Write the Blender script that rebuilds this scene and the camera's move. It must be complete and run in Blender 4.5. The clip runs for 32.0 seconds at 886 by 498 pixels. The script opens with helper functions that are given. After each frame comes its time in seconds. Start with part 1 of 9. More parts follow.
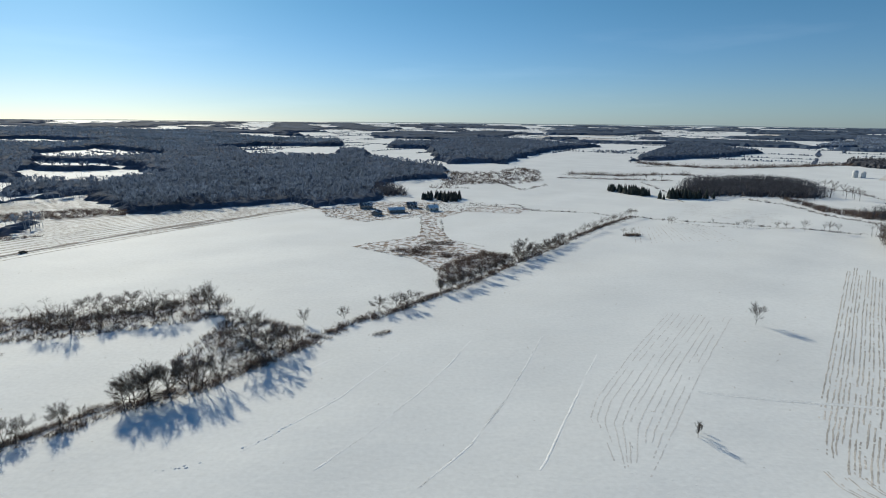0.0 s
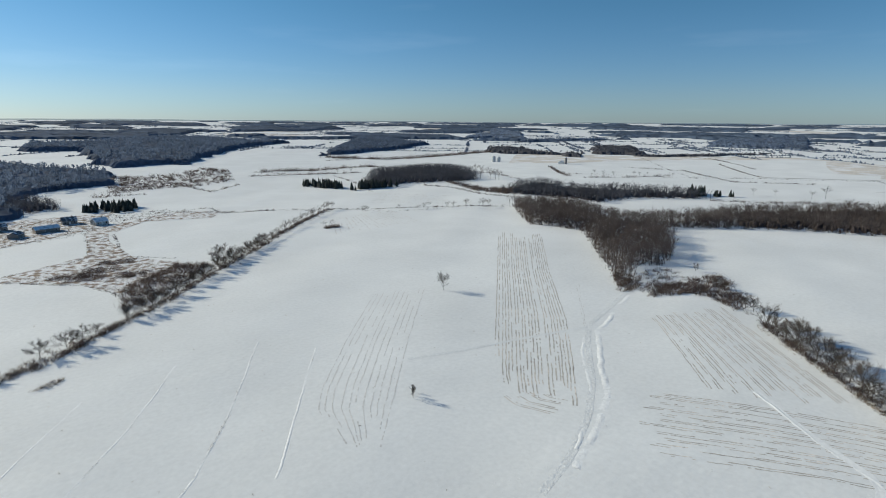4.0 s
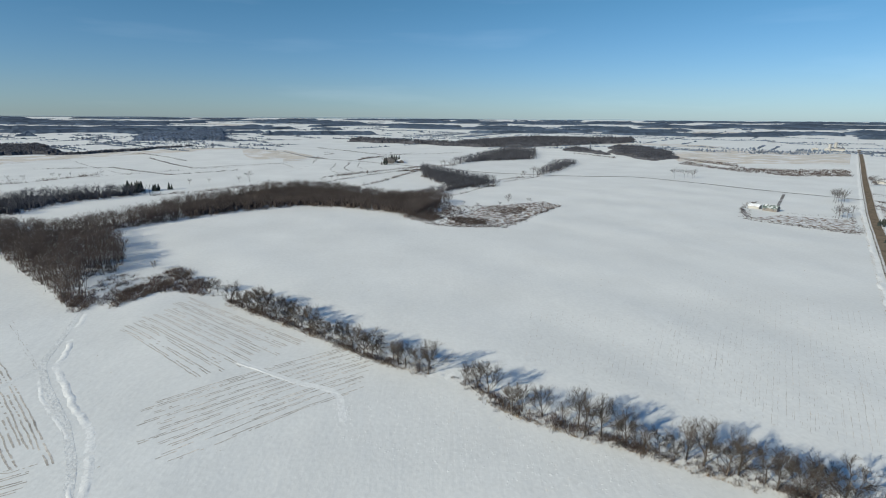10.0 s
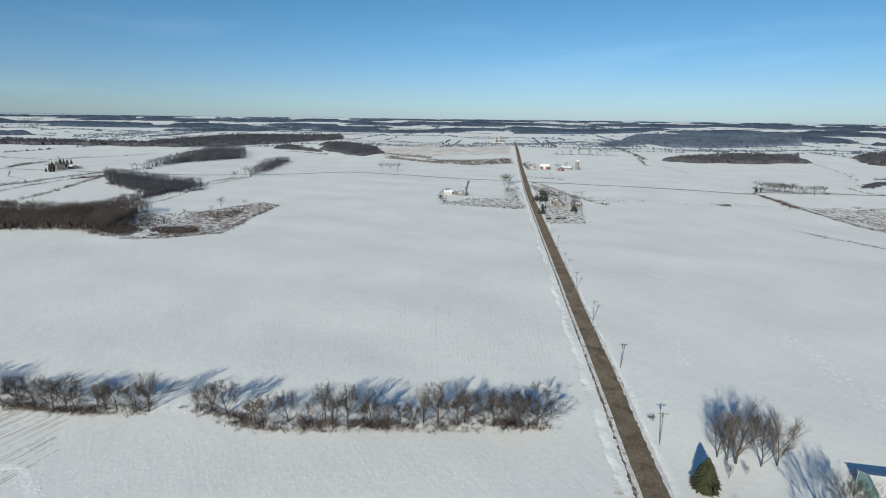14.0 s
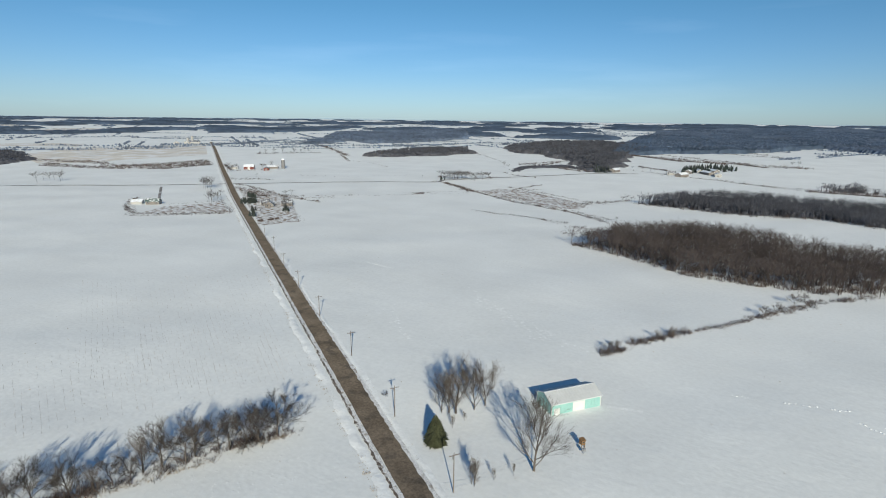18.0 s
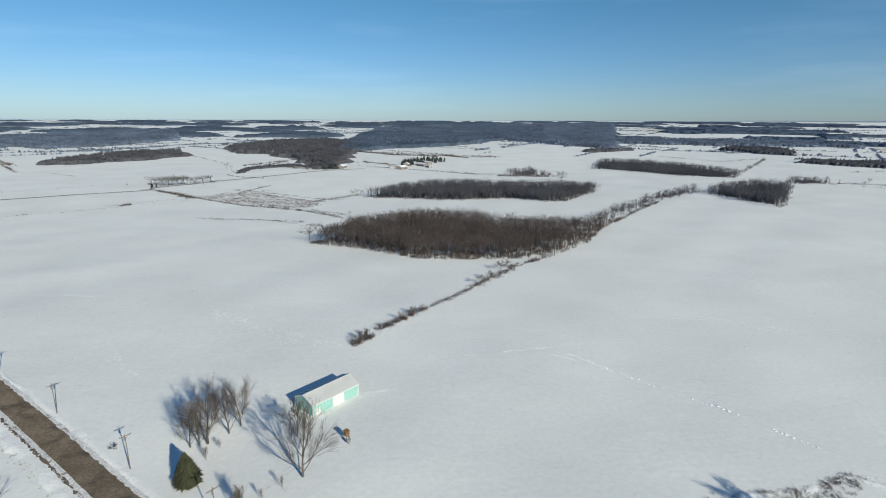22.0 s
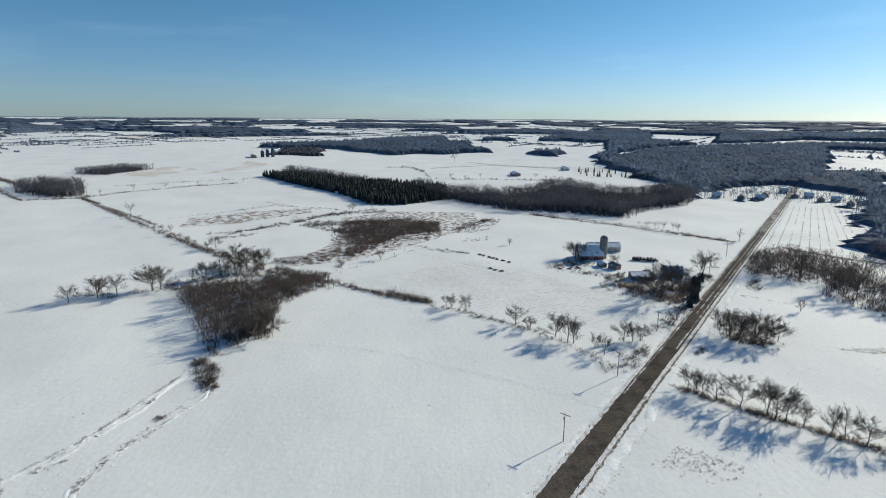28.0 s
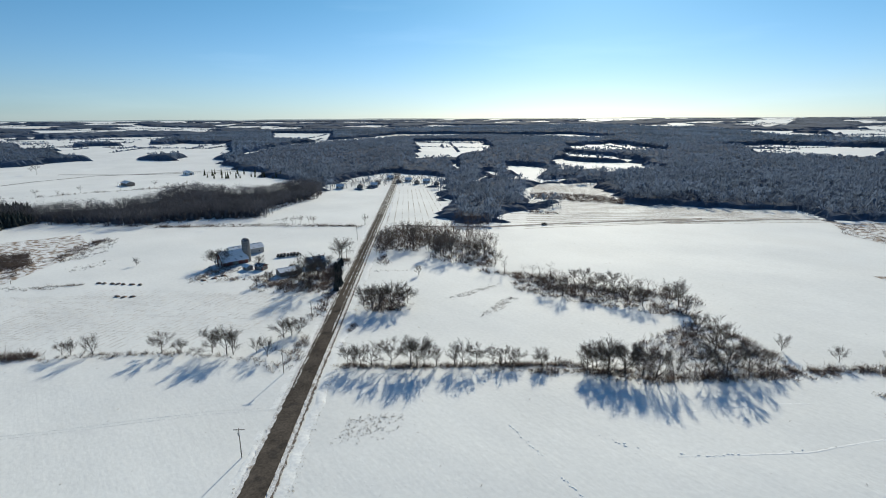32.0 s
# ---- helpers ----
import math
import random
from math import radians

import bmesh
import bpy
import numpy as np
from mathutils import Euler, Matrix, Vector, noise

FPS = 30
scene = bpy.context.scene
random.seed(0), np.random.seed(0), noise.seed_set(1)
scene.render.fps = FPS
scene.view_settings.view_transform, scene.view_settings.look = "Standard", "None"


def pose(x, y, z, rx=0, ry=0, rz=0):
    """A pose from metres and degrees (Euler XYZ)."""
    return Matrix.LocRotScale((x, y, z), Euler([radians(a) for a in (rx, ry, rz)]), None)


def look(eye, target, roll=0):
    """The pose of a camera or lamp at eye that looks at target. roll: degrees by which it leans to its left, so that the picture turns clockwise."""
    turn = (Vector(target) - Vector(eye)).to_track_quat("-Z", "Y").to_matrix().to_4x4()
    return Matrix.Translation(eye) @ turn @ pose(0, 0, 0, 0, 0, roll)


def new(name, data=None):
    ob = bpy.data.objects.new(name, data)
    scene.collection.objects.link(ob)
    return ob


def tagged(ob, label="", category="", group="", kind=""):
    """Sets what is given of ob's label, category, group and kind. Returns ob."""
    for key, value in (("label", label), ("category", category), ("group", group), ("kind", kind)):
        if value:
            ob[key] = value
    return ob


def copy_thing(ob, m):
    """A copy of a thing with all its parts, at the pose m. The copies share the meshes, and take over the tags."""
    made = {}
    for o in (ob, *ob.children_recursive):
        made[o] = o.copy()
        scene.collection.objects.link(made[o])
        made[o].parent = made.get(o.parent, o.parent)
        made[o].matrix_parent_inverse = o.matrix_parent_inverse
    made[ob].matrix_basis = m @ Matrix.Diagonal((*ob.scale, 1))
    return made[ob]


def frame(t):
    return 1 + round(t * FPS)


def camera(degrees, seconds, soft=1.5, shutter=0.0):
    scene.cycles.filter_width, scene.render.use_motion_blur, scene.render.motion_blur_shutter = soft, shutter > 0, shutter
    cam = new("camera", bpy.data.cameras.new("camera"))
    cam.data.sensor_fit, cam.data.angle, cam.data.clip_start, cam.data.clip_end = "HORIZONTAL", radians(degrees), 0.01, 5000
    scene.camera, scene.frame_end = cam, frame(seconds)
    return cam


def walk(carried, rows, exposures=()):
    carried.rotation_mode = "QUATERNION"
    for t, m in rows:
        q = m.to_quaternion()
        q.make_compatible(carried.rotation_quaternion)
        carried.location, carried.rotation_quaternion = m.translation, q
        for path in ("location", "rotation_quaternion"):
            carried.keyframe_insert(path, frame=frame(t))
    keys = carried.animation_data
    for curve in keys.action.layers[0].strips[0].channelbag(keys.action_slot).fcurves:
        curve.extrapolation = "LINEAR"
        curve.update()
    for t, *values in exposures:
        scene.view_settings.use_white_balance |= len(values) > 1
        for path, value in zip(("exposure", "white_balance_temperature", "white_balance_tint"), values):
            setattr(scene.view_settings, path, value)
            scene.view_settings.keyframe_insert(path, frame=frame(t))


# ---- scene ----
from mathutils import geometry

HOVER = 75.0
cam = camera(81.18, 32.0, 1.0)
# seconds, turn to the left, tilt up, lean
PATH = [
    (0, -0.00, -13.75, 0.61),
    (0.5, -3.02, -13.79, 0.63),
    (1, -6.25, -13.78, 0.56),
    (1.5, -10.01, -13.83, 0.59),
    (2, -13.61, -13.85, 0.56),
    (2.5, -17.40, -13.87, 0.50),
    (3, -22.24, -13.87, 0.48),
    (3.5, -27.46, -13.89, 0.45),
    (4, -32.83, -13.89, 0.36),
    (4.5, -38.19, -13.91, 0.31),
    (6.5, -54.91, -14.04, 0.26),
    (7, -58.90, -14.05, 0.34),
    (7.5, -62.95, -14.09, 0.33),
    (8, -67.40, -14.13, 0.34),
    (8.5, -72.65, -14.15, 0.30),
    (9, -78.48, -14.18, 0.34),
    (9.5, -84.28, -14.20, 0.35),
    (10, -89.97, -14.22, 0.38),
    (10.5, -95.47, -14.22, 0.42),
    (11, -100.45, -14.21, 0.53),
    (11.5, -104.33, -14.27, 0.58),
    (12, -107.55, -14.30, 0.59),
    (12.5, -110.48, -14.30, 0.69),
    (13, -113.98, -14.31, 0.68),
    (13.5, -117.41, -14.29, 0.79),
    (14, -120.68, -14.21, 0.70),
    (14.5, -124.18, -14.20, 0.80),
    (16.5, -140.55, -14.04, 0.72),
    (17, -144.18, -14.07, 0.78),
    (17.5, -147.90, -14.06, 0.72),
    (18, -152.14, -14.05, 0.68),
    (18.5, -155.62, -14.03, 0.58),
    (19, -158.65, -14.04, 0.59),
    (19.5, -161.48, -14.03, 0.42),
    (20, -164.06, -14.02, 0.41),
    (20.5, -167.63, -14.01, 0.33),
    (21, -171.63, -14.01, 0.27),
    (21.5, -176.11, -14.03, 0.29),
    (22, -181.27, -14.05, 0.18),
    (22.5, -186.93, -14.08, 0.15),
    (23, -193.29, -14.12, 0.10),
    (23.5, -200.21, -14.18, -0.01),
    (24, -207.32, -14.23, -0.12),
    (24.5, -213.79, -14.32, -0.17),
    (26.5, -241.83, -14.28, 0.56),
    (27, -251.74, -14.27, 0.56),
    (27.5, -261.22, -14.24, 0.52),
    (28, -269.52, -14.17, 0.38),
    (28.5, -276.10, -14.19, 0.31),
    (29, -282.51, -14.17, 0.25),
    (29.5, -287.70, -14.15, 0.17),
    (30, -292.24, -14.16, 0.13),
    (30.5, -297.01, -14.14, -0.01),
    (31, -301.34, -14.14, -0.09),
    (31.5, -305.10, -14.15, -0.20),
    (32, -308.68, -14.20, -0.34),
]
walk(cam, [(t, pose(0, 0, HOVER, 90 + tilt, 0, turn) @ pose(0, 0, 0, 0, 0, roll)) for t, turn, tilt, roll in PATH],
     [(0, -0.13), (3, -0.08), (8, -0.05), (14, -0.06), (20, -0.04), (26, 0.04), (32, 0.04)])


# ---- daylight ----
SUN_ELEVATION, SUN_X, SUN_Y = 23.0, -0.593, 0.805
world = bpy.data.worlds.new("winter_sky")
scene.world = world
world.use_nodes = True
wn, wl = world.node_tree.nodes, world.node_tree.links
wn.clear()
sky = wn.new("ShaderNodeTexSky")
sky.sky_type, sky.sun_disc = "NISHITA", False
sky.sun_elevation, sky.sun_rotation = radians(SUN_ELEVATION), math.atan2(SUN_X, SUN_Y)
sky.altitude, sky.air_density, sky.dust_density, sky.ozone_density = 300, 1.0, 0.22, 4.0
sky_light = wn.new("ShaderNodeBackground")
sky_light.inputs["Strength"].default_value = 0.072
high = wn.new("ShaderNodeMapRange")
high.inputs["From Min"].default_value, high.inputs["From Max"].default_value = 0.0, 0.19
split = wn.new("ShaderNodeSeparateXYZ")
wl.new(wn.new("ShaderNodeTexCoord").outputs["Generated"], split.inputs[0])
wl.new(split.outputs["Z"], high.inputs["Value"])
clear = wn.new("ShaderNodeValToRGB")
clear.color_ramp.elements[0].color, clear.color_ramp.elements[1].color = (0.515, 0.69, 0.965, 1), (0.432, 0.689, 0.776, 1)
middle = clear.color_ramp.elements.new(0.25)
middle.color = (0.537, 0.68, 0.873, 1)
wl.new(high.outputs[0], clear.inputs[0])
bright = wn.new("ShaderNodeVectorMath")
bright.operation = "SCALE"
bright.inputs["Scale"].default_value = 1.6
wl.new(clear.outputs[0], bright.inputs[0])
tint = wn.new("ShaderNodeVectorMath")
tint.operation = "MULTIPLY"
wl.new(sky.outputs[0], tint.inputs[0])
wl.new(bright.outputs[0], tint.inputs[1])
stretch = wn.new("ShaderNodeMapping")
stretch.inputs["Scale"].default_value = (1.6, 1.6, 13.0)
wl.new(split.inputs[0].links[0].from_socket, stretch.inputs[0])
wisp = wn.new("ShaderNodeTexNoise")
wisp.inputs["Scale"].default_value, wisp.inputs["Detail"].default_value = 1.5, 7.0
wl.new(stretch.outputs[0], wisp.inputs["Vector"])
thin_cloud = wn.new("ShaderNodeMapRange")
thin_cloud.inputs["From Min"].default_value, thin_cloud.inputs["From Max"].default_value = 0.56, 0.78
thin_cloud.inputs["To Max"].default_value = 0.7
wl.new(wisp.outputs["Fac"], thin_cloud.inputs["Value"])
veil = wn.new("ShaderNodeVectorMath")
veil.operation = "ADD"
wl.new(tint.outputs[0], veil.inputs[0])
wl.new(thin_cloud.outputs[0], veil.inputs[1])
wl.new(veil.outputs[0], sky_light.inputs["Color"])
wl.new(sky_light.outputs[0], wn.new("ShaderNodeOutputWorld").inputs["Surface"])
sun = new("sun", bpy.data.lights.new("sun", "SUN"))
sun.data.energy, sun.data.angle, sun.data.color = 4.8, radians(0.55), (1.0, 0.945, 0.77)
flat = math.cos(radians(SUN_ELEVATION))
sun.matrix_world = look((SUN_X * flat * 100, SUN_Y * flat * 100, 100 * math.sin(radians(SUN_ELEVATION))), (0, 0, 0))


# ---- materials ----
def material(name, colour, rough=0.8, metal=0.0, vary=0.25, size=2.0, grain=0.15, grain_size=0.15, bump=0.3, bump_size=0.3,
             second=None, share=0.5, object_space=True, spec=0.3, each=0.0, through_light=0.0):
    """A surface with stains of one size, grain of another and relief; second: another colour that comes in patches over a share of it;
    each: how far whole objects differ in brightness."""
    m = bpy.data.materials.new(name)
    m.use_nodes = True
    n, k = m.node_tree.nodes, m.node_tree.links
    b = n["Principled BSDF"]
    b.inputs["Roughness"].default_value, b.inputs["Metallic"].default_value = rough, metal
    b.inputs["Specular IOR Level"].default_value = spec
    where = n.new("ShaderNodeTexCoord").outputs["Object"] if object_space else n.new("ShaderNodeNewGeometry").outputs["Position"]

    def cloud(scale, detail=4.0):
        t = n.new("ShaderNodeTexNoise")
        t.inputs["Scale"].default_value, t.inputs["Detail"].default_value = 1.0 / scale, detail
        k.new(where, t.inputs["Vector"])
        return t.outputs["Fac"]

    def spread(fac, low, high):
        r = n.new("ShaderNodeMapRange")
        r.inputs["From Min"].default_value, r.inputs["From Max"].default_value = 0.3, 0.7
        r.inputs["To Min"].default_value, r.inputs["To Max"].default_value = low, high
        k.new(fac, r.inputs["Value"])
        return r.outputs[0]

    def times(a, c):
        t = n.new("ShaderNodeMath")
        t.operation = "MULTIPLY"
        k.new(a, t.inputs[0]), k.new(c, t.inputs[1])
        return t.outputs[0]

    value = times(spread(cloud(size), 1 - vary, 1 + vary), spread(cloud(grain_size), 1 - grain, 1 + grain))
    if each:
        value = times(value, spread(n.new("ShaderNodeObjectInfo").outputs["Random"], 1 - each, 1 + each))
    tint = n.new("ShaderNodeMix")
    tint.data_type = "RGBA"
    tint.inputs[6].default_value, tint.inputs[7].default_value = (*colour, 1), (*(second or colour), 1)
    edge = n.new("ShaderNodeMapRange")
    edge.inputs["From Min"].default_value, edge.inputs["From Max"].default_value = 0.62 - 0.3 * share, 0.74 - 0.3 * share
    k.new(cloud(size * 0.7, 6.0), edge.inputs["Value"]), k.new(edge.outputs[0], tint.inputs[0])
    whole = n.new("ShaderNodeVectorMath")
    whole.operation = "SCALE"
    k.new(tint.outputs[2], whole.inputs[0]), k.new(value, whole.inputs["Scale"])
    k.new(whole.outputs[0], b.inputs["Base Color"])
    if through_light:
        thin, mix = n.new("ShaderNodeBsdfTranslucent"), n.new("ShaderNodeMixShader")
        mix.inputs[0].default_value = through_light
        k.new(whole.outputs[0], thin.inputs["Color"])
        k.new(b.outputs[0], mix.inputs[1]), k.new(thin.outputs[0], mix.inputs[2])
        k.new(mix.outputs[0], n["Material Output"].inputs["Surface"])
    relief = n.new("ShaderNodeBump")
    relief.inputs["Strength"].default_value, relief.inputs["Distance"].default_value = bump, bump_size * 0.3
    k.new(cloud(bump_size), relief.inputs["Height"]), k.new(relief.outputs[0], b.inputs["Normal"])
    return m


def snow_field():
    """Field snow: soft wind-packed ribs, faint crop rows beneath the crust, and fine grain."""
    m = material("snow", (0.808, 0.815, 0.798), 0.78, spec=0.16, vary=0.05, size=45, grain=0.04, grain_size=1.3, bump=0.1, bump_size=1.1, object_space=False)
    n, k = m.node_tree.nodes, m.node_tree.links
    b = n["Principled BSDF"]
    where = n.new("ShaderNodeNewGeometry").outputs["Position"]

    def ribs(turn, scale, detail):
        place, t = n.new("ShaderNodeMapping"), n.new("ShaderNodeTexNoise")
        place.inputs["Rotation"].default_value[2] = radians(turn)
        place.inputs["Scale"].default_value = scale
        t.inputs["Scale"].default_value, t.inputs["Detail"].default_value = 1.0, detail
        k.new(where, place.inputs[0]), k.new(place.outputs[0], t.inputs["Vector"])
        return t.outputs["Fac"]

    last = b.inputs["Normal"].links[0].from_socket
    for turn, scale, detail, strength, reach in ((70, (0.018, 0.03, 0.05), 3.0, 0.4, 1.6), (15, (0.35, 0.75, 0.3), 4.0, 0.22, 0.16), (36.6, (0.02, 1.1, 0.1), 2.0, 0.12, 0.1)):
        relief = n.new("ShaderNodeBump")
        relief.inputs["Strength"].default_value, relief.inputs["Distance"].default_value = strength, reach
        k.new(ribs(turn, scale, detail), relief.inputs["Height"]), k.new(last, relief.inputs["Normal"])
        last = relief.outputs[0]
    k.new(last, b.inputs["Normal"])
    return m


SNOW = snow_field()
SNOW_BANK = material("drifted_snow", (0.88, 0.885, 0.87), 0.95, spec=0.0, vary=0.05, size=5, grain=0.06, grain_size=0.8, bump=0.3, bump_size=1.2, object_space=False)
# Packed snow, greyed a little for the shade inside pressed tracks.
SNOW_TRACK = material("packed_snow_shade_painted", (0.77, 0.78, 0.77), 0.95, spec=0.0, vary=0.06, size=8, grain=0.08, grain_size=0.7, bump=0.6, bump_size=0.8, object_space=False)
BARK = material("bark", (0.115, 0.096, 0.083), 0.9, vary=0.25, size=2.0, grain=0.3, grain_size=0.2, each=0.25)
TWIG = material("twigs", (0.150, 0.126, 0.108), 0.9, vary=0.25, size=2.5, grain=0.3, grain_size=0.3, each=0.25, through_light=0.3)
WOOD_TWIG = material("bare_wood", (0.124, 0.102, 0.094), 0.9, vary=0.3, size=14, grain=0.35, grain_size=2.0, object_space=False, through_light=0.38)
# Bluer copy of the brown wood: slight haze painted into its base colour.
WOOD_OFF_HAZED = material("bare_wood_haze_tinted", (0.100, 0.102, 0.118), 0.9, vary=0.3, size=20, grain=0.35, grain_size=3.0, object_space=False, through_light=0.3)
# Both forest colours have the blue of distance haze painted into the base.
FOREST_HAZED = material("bare_forest_haze_painted", (0.136, 0.176, 0.244), 0.95, vary=0.18, size=60, grain=0.18, grain_size=7, object_space=False, through_light=0.5)
FOREST_OFF_HAZED = material("far_forest_haze_painted", (0.128, 0.176, 0.250), 0.95, vary=0.32, size=110, grain=0.16, grain_size=14, object_space=False, through_light=0.5)
FAR_TREE = material("pale_bare_twigs", (0.15, 0.135, 0.125), 0.9, vary=0.3, size=20, grain=0.3, grain_size=3.0, object_space=False, through_light=0.5)
# Pale blue stands in for haze over the farthest woods and hedges.
FAR_WOOD_HAZED = material("distant_wood_haze_painted", (0.215, 0.265, 0.345), 0.95, vary=0.3, size=60, grain=0.4, grain_size=9, object_space=False, through_light=0.62)
BRUSH = material("brush", (0.128, 0.100, 0.090), 0.95, vary=0.4, size=6, grain=0.4, grain_size=0.6, object_space=False, second=(0.175, 0.135, 0.11), share=0.35, through_light=0.35)
DRY_GRASS = material("dry_grass", (0.33, 0.25, 0.155), 0.95, vary=0.35, size=5, grain=0.35, grain_size=0.5, object_space=False)
DRY_GRASS_SNOW = material("weeds_in_snow", (0.74, 0.74, 0.74), 0.95, vary=0.12, size=5.0, grain=0.3, grain_size=0.6, object_space=False, second=(0.27, 0.205, 0.155), share=0.48)
STUBBLE_DARK = material("dark_stubble", (0.40, 0.35, 0.30), 0.95, vary=0.25, size=9, grain=0.3, grain_size=0.8, object_space=False)
STUBBLE_FAINT = material("stubble_under_crust", (0.69, 0.675, 0.65), 0.95, vary=0.1, size=9, grain=0.15, grain_size=0.6, object_space=False)
STUBBLE = material("stubble", (0.56, 0.52, 0.47), 0.95, vary=0.3, size=9, grain=0.35, grain_size=0.6, object_space=False)
TAN_FIELD = material("stubble_under_snow", (0.67, 0.62, 0.55), 0.9, vary=0.10, size=40, grain=0.12, grain_size=3, object_space=False, second=(0.78, 0.77, 0.76), share=0.5)
NEEDLES = material("needles", (0.055, 0.06, 0.03), 0.9, vary=0.4, size=1.2, grain=0.4, grain_size=0.25, each=0.2)
NEEDLES_FAR = material("conifer_wood", (0.032, 0.040, 0.036), 0.9, vary=0.4, size=10, grain=0.4, grain_size=2, object_space=False)
ROAD = material("worn_asphalt", (0.140, 0.115, 0.092), 1.0, spec=0.0, vary=0.22, size=7, grain=0.25, grain_size=0.6, bump=0.3, object_space=False, second=(0.088, 0.076, 0.065), share=0.3)
ROAD_EDGE = material("gravel_and_slush", (0.70, 0.69, 0.68), 0.9, vary=0.15, size=2.5, grain=0.25, grain_size=0.4, bump=0.6, object_space=False, second=(0.33, 0.29, 0.25), share=0.22)
SLUSH = material("slush_on_asphalt", (0.17, 0.15, 0.13), 0.8, vary=0.2, size=6, grain=0.3, grain_size=0.5, object_space=False, second=(0.62, 0.61, 0.60), share=0.5)
DIRT = material("ploughed_dirt", (0.15, 0.12, 0.10), 0.95, vary=0.3, size=2.0, grain=0.4, grain_size=0.35, bump=0.6, object_space=False, second=(0.62, 0.60, 0.58), share=0.35)
ROAD.node_tree.nodes["Principled BSDF"].inputs["Diffuse Roughness"].default_value = 0.35
LANE = material("narrow_lane", (0.22, 0.20, 0.19), 0.9, vary=0.3, size=12, grain=0.3, grain_size=1.5, object_space=False, second=(0.55, 0.55, 0.55), share=0.3)


# ---- helpers of this place ----
def ground_z(x, y):
    """Height of the snow-covered land: level round the drone, rolling further out, rising to the skyline."""
    r = np.hypot(x, y)
    far = np.clip((r - 500.0) / 4400.0, 0.0, 1.0)
    rise = 64.0 * far ** 1.25
    swell = (np.sin(x / 118.0 + 0.7) * np.cos(y / 141.0 - 0.4)
             + 0.6 * np.sin((x + 0.8 * y) / 73.0 + 2.1)
             + 0.8 * np.sin((0.6 * x - y) / 203.0 + 1.2))
    roll = np.clip((r - 60.0) / 500.0, 0.0, 1.0) * np.clip(1.25 - r / 5000.0, 0.0, 1.0)
    ripple = np.sin(x / 11.3 + 0.8 * np.sin(y / 31.0)) * np.cos(y / 13.7 + 0.9) + 0.7 * np.sin((x - 1.3 * y) / 19.0 + np.sin(x / 40.0))
    return rise + 1.7 * roll * swell + 0.16 * np.clip(r / 80.0, 0.0, 1.0) * np.clip(1.6 - r / 1000.0, 0.0, 1.0) * ripple


def gz(x, y):
    return float(ground_z(np.array(float(x)), np.array(float(y))))


def mesh_object(name, verts, faces, mat, parent=None, label="", smooth=False):
    """One mesh object from vertices and faces; faces is an array of one size or a list of arrays."""
    me = bpy.data.meshes.new(name)
    blocks = [f for f in (faces if isinstance(faces, list) else [faces]) if len(f)]
    verts = np.asarray(verts, np.float32)
    counts = np.concatenate([np.full(len(f), f.shape[1], np.int32) for f in blocks])
    loops = np.concatenate([np.asarray(f, np.int32).ravel() for f in blocks])
    me.vertices.add(len(verts)), me.loops.add(len(loops)), me.polygons.add(len(counts))
    me.vertices.foreach_set("co", verts.ravel())
    me.loops.foreach_set("vertex_index", loops)
    me.polygons.foreach_set("loop_start", np.concatenate([[0], np.cumsum(counts)[:-1]]).astype(np.int32))
    me.polygons.foreach_set("use_smooth", np.full(len(counts), smooth))
    me.update(calc_edges=True)
    me.materials.append(mat)
    ob = new(name, me)
    if parent is not None:
        ob.parent = parent
    if label:
        ob["label"] = label
    return ob


def part(name, bm, mat, parent, label=""):
    me = bpy.data.meshes.new(name)
    bm.to_mesh(me)
    bm.free()
    me.materials.append(mat)
    ob = new(name, me)
    ob.parent = parent
    if label:
        ob["label"] = label
    return ob


def thing(name, x, y, turn=0.0, z=None, label="", category="", group="", kind=""):
    """An empty at a thing's base, which carries its parts."""
    ob = new(name)
    ob.matrix_basis = pose(x, y, gz(x, y) if z is None else z, 0, 0, turn)
    return tagged(ob, label, category, group, kind)


def inside(px, py, poly):
    hit = np.zeros(len(px), bool)
    for (x0, y0), (x1, y1) in zip(poly, poly[1:] + poly[:1]):
        if y0 == y1:
            continue
        hit ^= ((y0 > py) != (y1 > py)) & (px < (x1 - x0) * (py - y0) / (y1 - y0) + x0)
    return hit


def scatter(poly, area, rng):
    """Uneven points in an outline, one to each area on the mean."""
    p = np.array(poly, float)
    (x0, y0), (x1, y1) = p.min(0), p.max(0)
    n = max(3, int((x1 - x0) * (y1 - y0) / area))
    px, py = rng.uniform(x0, x1, n), rng.uniform(y0, y1, n)
    keep = inside(px, py, poly)
    return px[keep], py[keep]


def along(line, step):
    """Points every step metres along a bent line."""
    p = np.array(line, float)
    d = np.hypot(*(p[1:] - p[:-1]).T)
    s = np.concatenate([[0], np.cumsum(d)])
    at = np.linspace(0, s[-1], max(2, int(s[-1] / step) + 1))
    return np.interp(at, s, p[:, 0]), np.interp(at, s, p[:, 1])


